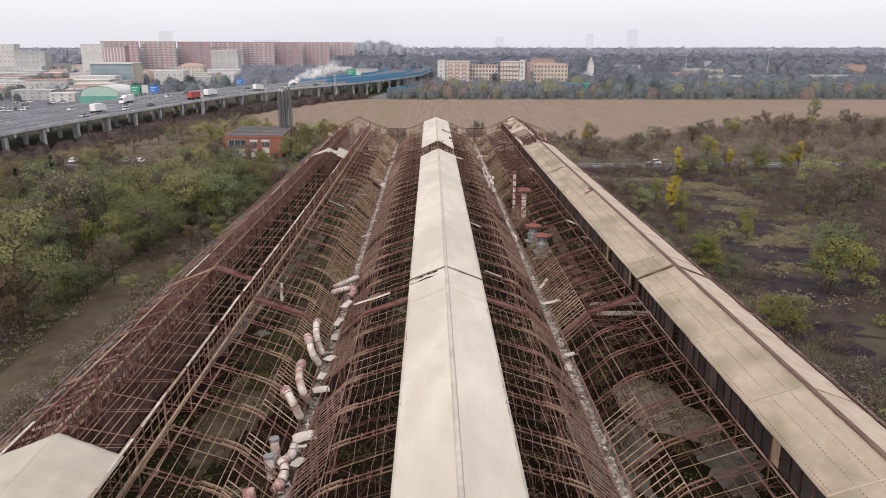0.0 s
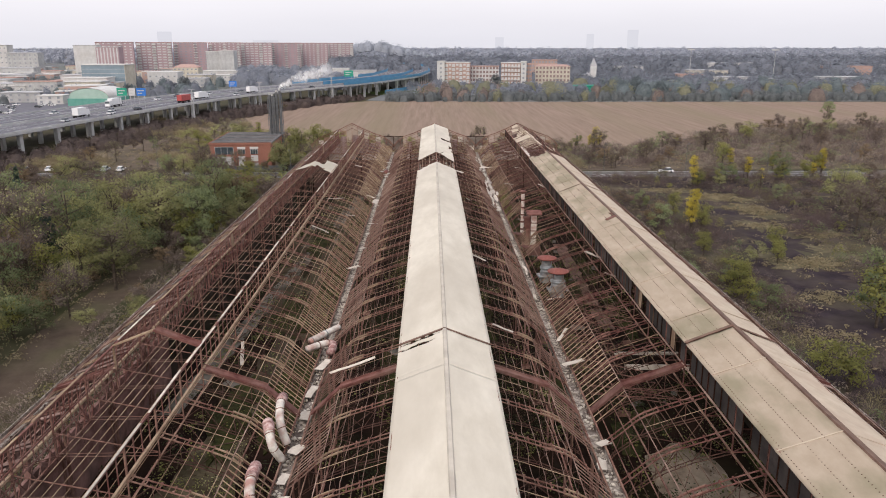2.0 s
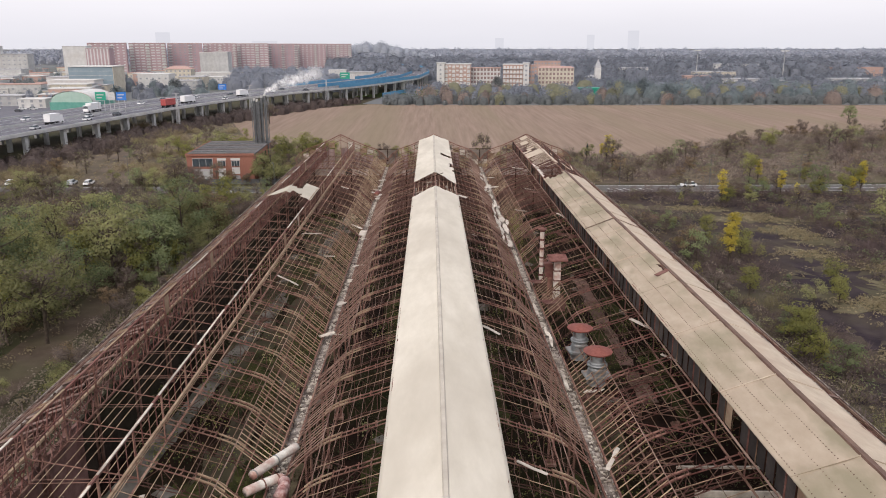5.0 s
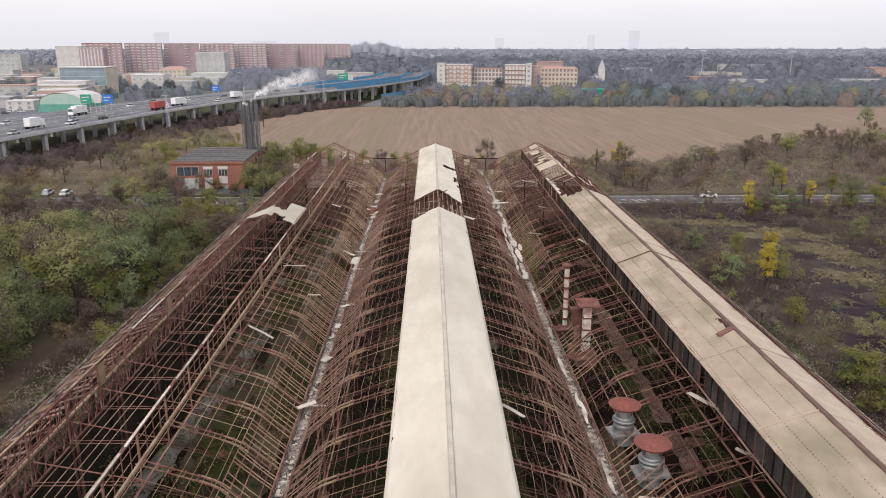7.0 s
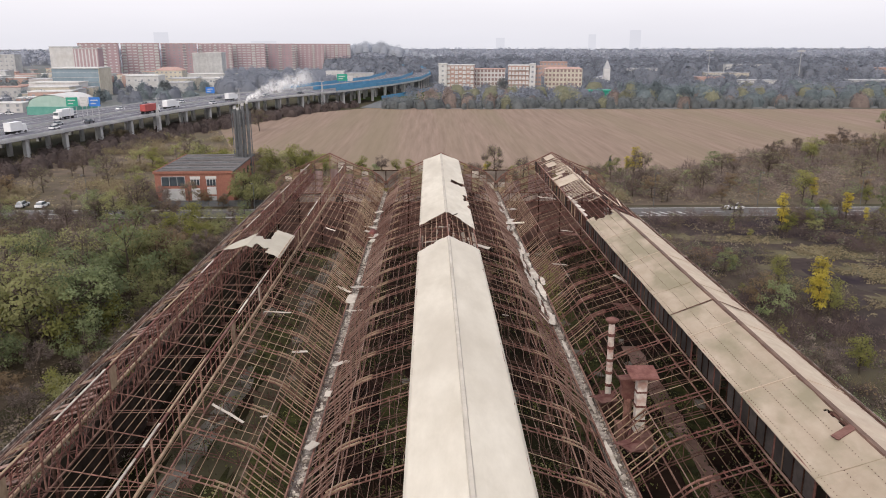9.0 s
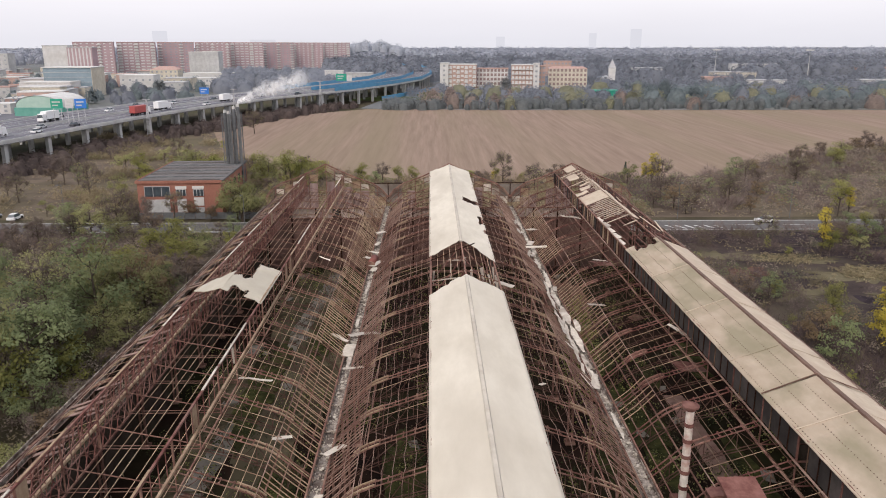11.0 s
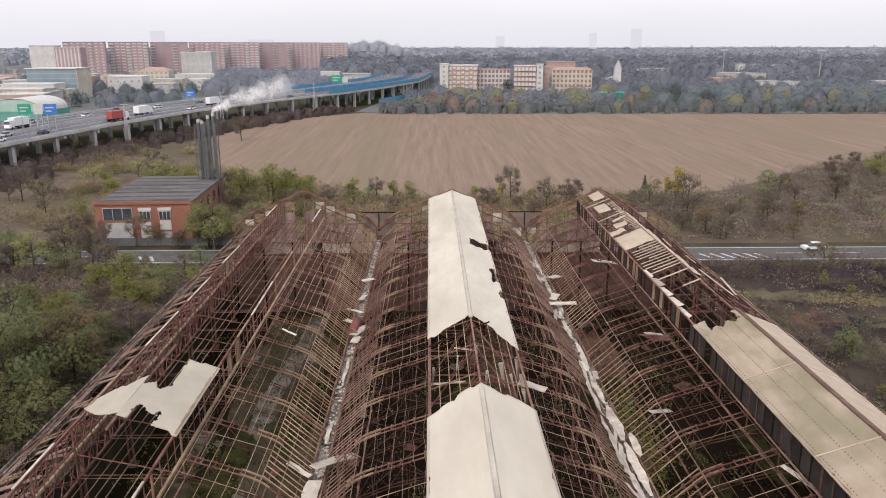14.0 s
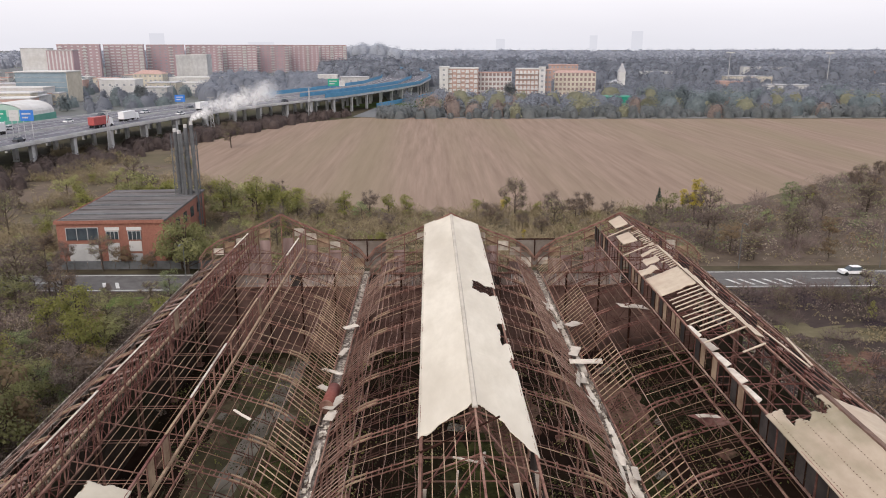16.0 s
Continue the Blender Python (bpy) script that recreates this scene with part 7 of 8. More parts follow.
wood("grove", 420, 0, 620, 560, 800, 6, 13, 1.3, MID_WOOD, 55, "leafless wood round the houses, greyed by painted haze", lambda x, y: clear_of_town(x, y) and not (5 < x < 125 and 600 < y < 720))
wood("far_wood", 1000, -150, 1100, 800, 1500, 12, 20, 2.6, MID_WOOD, 56, "leafless wood in the distance, greyed by painted haze", lambda x, y: x > -0.16 * y + 40, per=46)
wood("far_wood", 1500, -1200, 1700, 1350, 2700, 14, 24, 4.4, FAR_WOOD, 57, "leafless wood near the horizon, paled by painted haze", per=26)
wood("grove", 110, -5, 135, 556, 650, 5, 9, 1.1, MID_WOOD, 61, "trees before the apartment houses, greyed by painted haze", lambda x, y: True)
wood("grove", 26, -5, 260, 545, 640, 8, 13, 0.9, HAZED_OLIVE, 62, "olive trees before the houses", lambda x, y: x > -5)
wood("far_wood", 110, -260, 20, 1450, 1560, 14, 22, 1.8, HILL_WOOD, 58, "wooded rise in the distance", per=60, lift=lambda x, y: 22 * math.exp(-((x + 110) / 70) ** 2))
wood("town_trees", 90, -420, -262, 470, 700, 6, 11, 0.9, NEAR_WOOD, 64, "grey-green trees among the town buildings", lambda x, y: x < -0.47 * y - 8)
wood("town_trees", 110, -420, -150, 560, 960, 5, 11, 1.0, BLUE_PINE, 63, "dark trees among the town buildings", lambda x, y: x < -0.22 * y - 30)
wood("town_trees", 190, -290, -40, 640, 960, 9, 15, 1.2, MID_WOOD, 66, "trees before the long apartment slabs, blue-grey from painted haze", lambda x, y: -0.235 * y - 12 < x < -0.1 * y)
wood("town_trees", 150, -520, -60, 520, 960, 5, 10, 1.1, MID_WOOD, 59, "trees among the town buildings, greyed by painted haze", lambda x, y: x < -0.22 * y - 30)
wood("verge_trees", 330, -150, -45, 240, 540, 2.0, 5.5, 0.55, BRAMBLE, 60, "dark bushes below the viaduct", lambda x, y: abs(x - np.interp(y, [200, 285, 388, 440, 494, 555], [-138, -130, -113, -100, -80, -48])) < 11)



def far_tree(x, y, rad, h, material, seed, label):
    """A single broad crown at the far side of the field, of many small clumps heaped on four lobes."""
    r = random.Random(seed)
    p = [(x + r.uniform(-0.5, 0.5) * rad, y + r.uniform(-0.4, 0.4) * rad) for _ in range(5)]
    ob = scrub("hedge_tree", p, [rad * r.uniform(0.5, 0.75) for _ in p], [h * r.uniform(0.75, 1.0) for _ in p], 260, 0.85, material, seed, label, "tree", 0.2)
    return ob


for k, (x, y, rad, h, m, lab) in enumerate([(-2.6, 540, 8.0, 13, HAZED_RUST, "broad rust-brown tree at the field's far edge"), (10, 552, 5.5, 12, HAZED_RUST, "rust-brown tree at the field's far edge"), (51, 640, 5.5, 14, NEAR_WOOD, "dark rounded tree before the apartment houses"), (86, 553, 8.5, 11.5, HAZED_OLIVE, "broad olive tree at the field's far edge"), (123, 552, 7.0, 9.5, HAZED_OLIVE, "olive tree at the field's far edge"), (135, 560, 8, 15, BLUE_PINE, "dark blue-green evergreen beyond the field"), (147, 566, 8, 16, BLUE_PINE, "dark blue-green evergreen beyond the field"), (160, 556, 7, 13, BLUE_PINE, "dark blue-green evergreen beyond the field"), (-209, 669, 6, 11, NEAR_WOOD, "grey-green tree among the town buildings"), (-218, 575, 4.5, 10, BLUE_PINE, "dark conifer beside the office building"), (22, 536, 6, 9, NEAR_WOOD, "grey-green tree at the field's far edge"), (-14, 600, 6, 10, MID_WOOD, "bare grey tree below the viaduct ramp"), (175, 545, 7, 8, NEAR_WOOD, "grey-green tree at the field's far edge")]):
    far_tree(x, y, rad, h, m, 300 + k, lab)
# ---- beyond the hall: brick building, flue tower, viaduct, town ----
BLUE_PANEL = mat("blue_noise_barrier", (0.06, 0.20, 0.34), (0.10, 0.28, 0.44), 0.2, 0.6)
SIGN_BLUE = mat("blue_sign_paint", (0.02, 0.14, 0.48), (0.03, 0.18, 0.55), 1.0, 0.5)
SIGN_GREEN = mat("green_sign_paint", (0.01, 0.26, 0.17), (0.02, 0.32, 0.21), 1.0, 0.5)
WHITE_WALL = mat("white_render", (0.47, 0.465, 0.455), (0.60, 0.595, 0.58), 0.3, 0.85, stain=(0.45, 0.43, 0.40), stain_scale=0.1)
CREAM_WALL = mat("cream_render", (0.44, 0.40, 0.33), (0.58, 0.54, 0.45), 0.3, 0.85, stain=(0.38, 0.34, 0.28), stain_scale=0.1)
GREY_RENDER = mat("grey_render", (0.36, 0.36, 0.355), (0.50, 0.50, 0.49), 0.3, 0.85, stain=(0.30, 0.30, 0.30), stain_scale=0.1)
# slab brick lightened and greyed, with distance haze put into the tone
ROSE_BRICK = mat("hazed_rose_brick", (0.34, 0.245, 0.262), (0.41, 0.30, 0.318), 0.1, 0.9, stain=(0.36, 0.29, 0.285), stain_scale=0.02)
TERRACOTTA = mat("terracotta_render", (0.375, 0.262, 0.225), (0.45, 0.325, 0.285), 0.3, 0.9)
# loggia brick darkened, the recesses' shade put into its colour
TERRACOTTA_SHADED = mat("shaded_loggia_brick", (0.22, 0.165, 0.16), (0.28, 0.21, 0.20), 0.3, 0.9)
ROOF_GREY = mat("grey_sheet_roof", (0.30, 0.30, 0.31), (0.46, 0.46, 0.47), 0.2, 0.8)
ROOF_RED = mat("red_tile_roof", (0.36, 0.24, 0.21), (0.44, 0.31, 0.27), 0.5, 0.9)
BLUE_GLASS = mat("blue_office_glass", (0.17, 0.23, 0.27), (0.24, 0.305, 0.345), 0.12, 0.2)
# windows kept pale: haze over the town is put into their colour
WIN = mat("hazed_window", (0.22, 0.23, 0.25), (0.30, 0.31, 0.33), 0.3, 0.3)
STACK_GREY = mat("sooty_grey_cladding", (0.085, 0.09, 0.095), (0.16, 0.165, 0.17), 0.8, 0.7, stain=(0.10, 0.10, 0.105), stain_scale=0.4)
TYRE = mat("black_rubber", (0.02, 0.02, 0.02), (0.035, 0.035, 0.035), 3, 0.9)
CAR_WHITE = mat("white_car_paint", (0.68, 0.68, 0.68), (0.74, 0.74, 0.74), 1, 0.35)
CAR_DARK = mat("dark_car_paint", (0.03, 0.032, 0.04), (0.05, 0.05, 0.06), 1, 0.3)
CAR_RED = mat("red_trailer_paint", (0.32, 0.05, 0.05), (0.40, 0.08, 0.07), 1, 0.5)
CAR_SILVER = mat("silver_car_paint", (0.42, 0.43, 0.45), (0.50, 0.51, 0.52), 1, 0.35)

# brick building with a flat striped roof
t = thing("brick_building", "two-storey red brick building with a flat grey roof", "building", (-69.2, 249.0, 0), 2.5)
g = Geo()
g.box(0, 18.6, 0.0, 30, 0, 7.7)
part("wall", g, BRICK, t)
g = Geo()
g.box(-0.25, 18.85, -0.25, 30.25, 7.7, 8.05)
part("roof", g, ROOF_DARK, t)
for k in range(7):
    g = Geo()
    g.box(0.4, 18.2, 1.0 + k * 4.2, 1.5 + k * 4.2, 8.05, 8.3)
    part("roof_rib", g, STACK_GREY if k % 2 else ROOF_DARK, t)
g = Geo()
g.box(-0.3, 18.9, -0.3, -0.1, 7.6, 8.2)
g.box(-0.3, -0.1, -0.1, 30.3, 7.6, 8.2)
part("fascia", g, BRICK, t)
for x0, x1, z0, z1, m in [(1.6, 7.2, 4.6, 6.9, GLASS_DARK), (1.8, 7.0, 0.4, 3.9, GREY_RENDER), (8.6, 10.7, 4.7, 6.2, GLASS_DARK), (8.6, 10.7, 0.2, 4.0, WHITE_WALL), (12.4, 14.6, 4.6, 6.2, GLASS_DARK), (12.4, 14.6, 2.4, 4.3, WHITE_WALL), (12.6, 14.6, 0.3, 2.0, GREY_RENDER), (8.4, 10.9, 6.3, 6.9, WHITE_WALL), (12.2, 14.8, 6.3, 6.9, WHITE_WALL)]:
    w = Geo()
    w.box(x0, x1, -0.12, 0.05, z0, z1)
    wob = part("window" if m is GLASS_DARK else "panel", w, m, t)
    if m is GLASS_DARK:
        f = Geo()
        for q in range(4):
            xx = x0 + (x1 - x0) * q / 3
            f.box(xx - 0.05, xx + 0.05, -0.18, -0.1, z0, z1)
        f.box(x0, x1, -0.18, -0.1, z1 - 0.08, z1 + 0.04)
        part("frame", f, GREY_RENDER, wob)
for k in range(5):
    w = Geo()
    w.box(18.55, 18.7, 3 + k * 5.2, 5.2 + k * 5.2, 4.4, 6.4)
    part("window", w, GLASS_DARK, t)
g = Geo()
g.box(19.5, 22.5, 2, 8, 0, 3.0)
part("annex", g, GREY_WALL, t)
for k in range(14):
    g = Geo()
    g.box(0, 2.3, -0.05, 0.05, 0.2, 1.7)
    g.box(0, 0.08, -0.08, 0.08, 0, 1.9)
    ob = solo("fence_panel", g, STACK_GREY, "pale grey fence panel by the brick building", "fence", group="fence panels by the road")
    ob.matrix_basis = pose(-70 + k * 2.4, 245.6, 0)

# flue tower: lattice frame with four flues
t = thing("flue_tower", "twin lattice tower carrying four grey steel flues", "tower", (-53.6, 274.5, 0))
for k, (x, y, h) in enumerate([(-1.55, 0.2, 21.0), (-0.6, -0.3, 20.7), (0.75, -0.2, 21.9), (1.75, 0.4, 22.4)]):
    g = Geo()
    g.tube((x, y, 0), (x, y, h), 0.4, n=14)
    for q in range(9):
        g.tube((x, y, 2 + q * 2.2), (x, y, 2.12 + q * 2.2), 0.47, n=14)
    part("flue", g, STACK_GREY, t)
    g = Geo()
    g.tube((x, y, h), (x, y, h + 0.7), 0.36, n=14)
    part("flue_tip", g, WHITE_WALL, t, "bright metal flue tip")
for x in (-2.15, -0.08, 0.12, 2.4):
    for y in (-1.1, 1.1):
        g = Geo()
        g.bar((x, y, 0), (x, y, 20.8), 0.16)
        part("leg", g, STACK_GREY, t)
for q in range(10):
    z = 1.0 + q * 2.0
    for xa, xb in ((-2.15, -0.08), (0.12, 2.4)):
        run = [((xx, -1.1, z), (xx, 1.1, z + 2.0 * lean), 0.08 + 0.02 * (1 - lean)) for xx in (xa, xb) for lean in (0, 1)]
        for y in (-1.1, 1.1):
            run += [((xa, y, z), (xb, y, z), 0.1), ((xa, y, z), (xb, y, z + 2.0), 0.08), ((xb, y, z), (xa, y, z + 2.0), 0.08)]
        for a, b, w in run:
            g = Geo()
            g.bar(a, b, w * 0.7)
            part("brace", g, STACK_GREY, t)

# steam drifting from the flues, as many thin wisps
steam_mat = bpy.data.materials.new("white_steam")
steam_mat.use_nodes = True
sn, sl = steam_mat.node_tree.nodes, steam_mat.node_tree.links
s_b, s_t, s_m, s_n = sn["Principled BSDF"], sn.new("ShaderNodeBsdfTransparent"), sn.new("ShaderNodeMixShader"), sn.new("ShaderNodeTexNoise")
s_b.inputs["Base Color"].default_value, s_b.inputs["Roughness"].default_value = (0.9, 0.9, 0.9, 1), 1.0
s_n.inputs["Scale"].default_value = 0.6
s_r = sn.new("ShaderNodeMapRange")
s_r.inputs["From Min"].default_value, s_r.inputs["From Max"].default_value, s_r.inputs["To Max"].default_value = 0.25, 0.55, 0.85
s_tc = sn.new("ShaderNodeTexCoord")
sl.new(s_tc.outputs["Object"], s_n.inputs["Vector"])
sl.new(s_n.outputs[0], s_r.inputs["Value"])
s_d, s_x = sn.new("ShaderNodeAttribute"), sn.new("ShaderNodeMath")
s_d.attribute_name, s_x.operation = "wisp", "MULTIPLY"
sl.new(s_d.outputs["Fac"], s_x.inputs[0])
sl.new(s_r.outputs[0], s_x.inputs[1])
sl.new(s_x.outputs[0], s_m.inputs[0])
sl.new(s_t.outputs[0], s_m.inputs[1])
s_w = sn.new("ShaderNodeBsdfTranslucent")
s_w.inputs["Color"].default_value = (0.95, 0.95, 0.95, 1)
s_k = sn.new("ShaderNodeMixShader")
sl.new(s_b.outputs[0], s_k.inputs[1])
sl.new(s_w.outputs[0], s_k.inputs[2])
sl.new(s_k.outputs[0], s_m.inputs[2])
sl.new(s_m.outputs[0], sn["Material Output"].inputs["Surface"])
rs = np.random.default_rng(5)
verts, faces, density = [], [], []
for k in range(24):
    q = ((k + 0.5) / 24) ** 1.1
    c = Vector((-51.8 + q * 16, 275, 23.3 + 6.0 * q ** 0.75)) + Vector(rs.normal(size=3) * (0.1 + 0.9 * q) * np.array([1, 1, 0.8]))
    rad = (0.7 + 2.4 * q) * rs.uniform(0.75, 1.2)
    tilt = Matrix.Rotation(rs.uniform(-0.5, 0.5), 3, "Z") @ Matrix.Rotation(rs.uniform(-0.4, 0.4), 3, "X")
    b = len(verts)
    verts.append(tuple(c))
    density.append(1.0 - 0.45 * q)
    for ring, thick in ((0.5, 0.75 - 0.4 * q), (1.0, 0.0)):
        for j in range(16):
            a = j * math.tau / 16
            wave = 1 + 0.45 * noise.noise((k * 1.7, math.cos(a) * 1.6, math.sin(a) * 1.6))
            verts.append(tuple(c + tilt @ (Vector((math.cos(a), 0.1 * math.sin(3 * a), math.sin(a))) * rad * ring * wave)))
            density.append(thick)
    faces += [(b, b + 1 + j, b + 1 + (j + 1) % 16) for j in range(16)]
    faces += [(b + 1 + j, b + 17 + j, b + 17 + (j + 1) % 16, b + 1 + (j + 1) % 16) for j in range(16)]
me = bpy.data.meshes.new("steam_plume")
me.from_pydata(verts, [], faces)
me.attributes.new("wisp", "FLOAT", "POINT").data.foreach_set("value", density)
me.materials.append(steam_mat)
smooth(tagged(new("steam_plume", me), "white steam drifting from the flue tips", "steam", kind="stuff"))


# street lamps along the road
def street_lamp(x, y, h=8.0, turn=0):
    t = thing("street_lamp", "grey steel street lamp with a curved arm", "street lamp", (x, y, 0), turn, "street lamps along the road")
    g = Geo()
    g.tube((0, 0, 0), (0, 0, h), 0.08, 0.05, 8)
    part("pole", g, STACK_GREY, t)
    g = Geo()
    g.tube((0, 0, h), (0, -0.6, h + 0.35), 0.05, 0.05, 6)
    g.tube((0, -0.6, h + 0.35), (0, -1.4, h + 0.4), 0.05, 0.05, 6)
    part("arm", g, STACK_GREY, t)
    g = Geo()
    g.hexa([(-0.14, -2.1, h + 0.32), (0.14, -2.1, h + 0.32), (0.14, -1.35, h + 0.32), (-0.14, -1.35, h + 0.32)], [(-0.08, -2.0, h + 0.46), (0.08, -2.0, h + 0.46), (0.08, -1.4, h + 0.5), (-0.08, -1.4, h + 0.5)])
    part("lamp_head", g, STACK_GREY, t)


for x in (52, 77.3, 102.5, 128, 153, 178, 27):
    street_lamp(x, 244.6)
street_lamp(-41.5, 232.5)
street_lamp(-84, 244.6)


# vehicles
def car(x, y, z, turn, paint, label):
    t = thing("car", label, "car", (x, y, z), turn)
    g = Geo()
    g.hexa([(-2.1, -0.85, 0.3), (2.1, -0.85, 0.3), (2.1, 0.85, 0.3), (-2.1, 0.85, 0.3)], [(-2.05, -0.82, 0.85), (2.0, -0.82, 0.8), (2.0, 0.82, 0.8), (-2.05, 0.82, 0.85)])
    part("body", g, paint, t)
    g = Geo()
    g.hexa([(-1.7, -0.78, 0.85), (1.0, -0.78, 0.82), (1.0, 0.78, 0.82), (-1.7, 0.78, 0.85)], [(-1.3, -0.62, 1.42), (0.4, -0.62, 1.42), (0.4, 0.62, 1.42), (-1.3, 0.62, 1.42)])
    part("window", g, GLASS_DARK, t)
    g = Geo()
    g.box(-1.25, 0.35, -0.6, 0.6, 1.42, 1.47)
    part("roof", g, paint, t)
    for wx in (-1.3, 1.3):
        for wy in (-0.82, 0.82):
            g = Geo()
            g.tube((wx, wy - 0.1, 0.32), (wx, wy + 0.1, 0.32), 0.32, n=12)
            part("wheel", g, TYRE, t)


def truck(x, y, z, turn, paint, label, length=8.0):
    t = thing("truck", label, "truck", (x, y, z), turn)
    g = Geo()
    g.box(-length + 2.8, 2.2, -1.25, 1.25, 1.1, 3.9)
    part("cargo_box", g, paint, t)
    g = Geo()
    g.hexa([(2.4, -1.2, 0.6), (4.6, -1.2, 0.6), (4.6, 1.2, 0.6), (2.4, 1.2, 0.6)], [(2.4, -1.15, 3.1), (4.2, -1.15, 3.1), (4.2, 1.15, 3.1), (2.4, 1.15, 3.1)])
    part("cab", g, CAR_WHITE, t)
    g = Geo()
    g.hexa([(4.35, -1.1, 1.8), (4.52, -1.1, 1.8), (4.52, 1.1, 1.8), (4.35, 1.1, 1.8)], [(4.15, -1.0, 2.8), (4.32, -1.0, 2.8), (4.32, 1.0, 2.8), (4.15, 1.0, 2.8)])
    part("windscreen", g, GLASS_DARK, t)
    g = Geo()
    g.box(-length + 2.9, 4.2, -0.5, 0.5, 0.7, 1.1)
    part("chassis", g, TYRE, t)
    for wx in (-length + 3.6, -length + 4.8, 0.5, 3.5):
        for wy in (-1.1, 1.1):
            g = Geo()
            g.tube((wx, wy - 0.15, 0.5), (wx, wy + 0.15, 0.5), 0.5, n=12)
            part("wheel", g, TYRE, t)


car(70, 240.5, 0.04, 180, CAR_WHITE, "white hatchback driving along the road")
for k, x in enumerate((-96, -101, -109, -118, -124, -133)):
    car(x, 246.5 + (k % 2) * 0.6, 0.02, 90 + k * 3, (CAR_WHITE, CAR_SILVER, CAR_DARK)[k % 3], ("white", "silver", "dark")[k % 3] + " car parked beside the road")

# viaduct: deck along its bend, with piers, parapets and lane lines
NEAR = [(-150, 60), (-145, 160), (-140.5, 230), (-134.5, 285), (-126.5, 338), (-118, 388), (-105, 440), (-84, 494), (-52, 555), (-30, 615), (-10, 685), (-2, 780), (-6, 900), (-24, 1070)]
fine_n = []
for a, b in zip(NEAR, NEAR[1:]):
    for k in range(4):
        fine_n.append((a[0] + (b[0] - a[0]) * k / 4, a[1] + (b[1] - a[1]) * k / 4))
fine_n.append(NEAR[-1])


def offset(d):
    """The deck's edge line moved d metres to the far side."""
    out = []
    for i, p in enumerate(fine_n):
        a, b = fine_n[max(0, i - 2)], fine_n[min(len(fine_n) - 1, i + 2)]
        n = Vector((-(b[1] - a[1]), b[0] - a[0])).normalized()
        out.append((p[0] + n.x * d, p[1] + n.y * d))
    return out


def ribbon(d0, d1, z0, z1, name, material, parent, kind="", skip=lambda i: False):
    a, b = offset(d0), offset(d1)
    g = Geo()
    last = None
    for i in range(len(a) - 1):
        if skip(i):
            continue
        for j in ((i, i + 1) if last != i else (i + 1,)):
            g.v += [(*a[j], z0), (*b[j], z0), (*b[j], z1), (*a[j], z1)]
        last = i + 1
        p, q = len(g.v) - 8, len(g.v) - 4
        g.f += [(p + j, p + (j + 1) % 4, q + (j + 1) % 4, q + j) for j in range(4)]
    return part(name, g, material, parent, kind=kind)


viaduct = thing("viaduct", "wide concrete motorway viaduct on rows of piers", "viaduct")
ribbon(0, 17, 8.5, 9.3, "deck", DECK, viaduct)
ribbon(19.5, 42, 8.5, 9.3, "deck", DECK, viaduct)
for d in (0.0, 16.7, 19.5, 41.7):
    ribbon(d, d + 0.3, 9.3, 9.9, "parapet", GREY_RENDER, viaduct)
ribbon(-0.3, 0.0, 8.7, 9.5, "edge_beam", GREY_RENDER, viaduct)
for d in (4.4, 8.2, 12.0, 24, 27.8, 31.6, 35.4):
    ribbon(d, d + 0.2, 9.3, 9.315, "lane_line", LINE, viaduct, "stuff", skip=lambda i: i % 2 == 0)
for d in (7.0, 14.2, 25.0, 33.2, 37.0):
    ribbon(d, d + 0.12, 9.75, 9.95, "guard_rail", ROOF_GREY, viaduct)
for d in (1.2, 15.6, 20.6, 40.6):
    ribbon(d, d + 0.25, 9.3, 9.315, "edge_line", LINE, viaduct)
g = Geo()
g.box(-0.6, 0.6, -0.8, 0.8, 0, 8.1)
g.hexa([(-0.6, -0.8, 7.8), (0.6, -0.8, 7.8), (0.6, 0.8, 7.8), (-0.6, 0.8, 7.8)], [(-0.9, -1.3, 8.6), (0.9, -1.3, 8.6), (0.9, 1.3, 8.6), (-0.9, 1.3, 8.6)])
PIER = g.mesh("pier", GREY_RENDER)
for d in (1.6, 15.5, 22, 40):
    path = offset(d)
    run, last = 0.0, 0.0
    for a, b in zip(path, path[1:]):
        seg = math.dist(a, b)
        while last <= run + seg:
            k = (last - run) / seg
            ob = part("pier", PIER, None, viaduct)
            ob.matrix_basis = pose(a[0] + (b[0] - a[0]) * k, a[1] + (b[1] - a[1]) * k, 0, 0, 0, math.degrees(math.atan2(b[1] - a[1], b[0] - a[0])) - 90)
            last += 21.0
        run += seg
for d in (-0.2, 16.4, 42.0):
    ribbon(d, d + 0.25, 9.9, 12.0, "noise_barrier", BLUE_PANEL, viaduct, skip=lambda i: i < 31)
ribbon(-14, -13.7, 2.5, 5.0, "ramp_barrier", BLUE_PANEL, viaduct, skip=lambda i: i < 33 or i > 40)

# traffic on the viaduct
def on_deck(d, i, k=0.0):
    p = offset(d)
    a, b = p[i], p[i + 1]
    return a[0] + (b[0] - a[0]) * k, a[1] + (b[1] - a[1]) * k, math.degrees(math.atan2(b[1] - a[1], b[0] - a[0]))


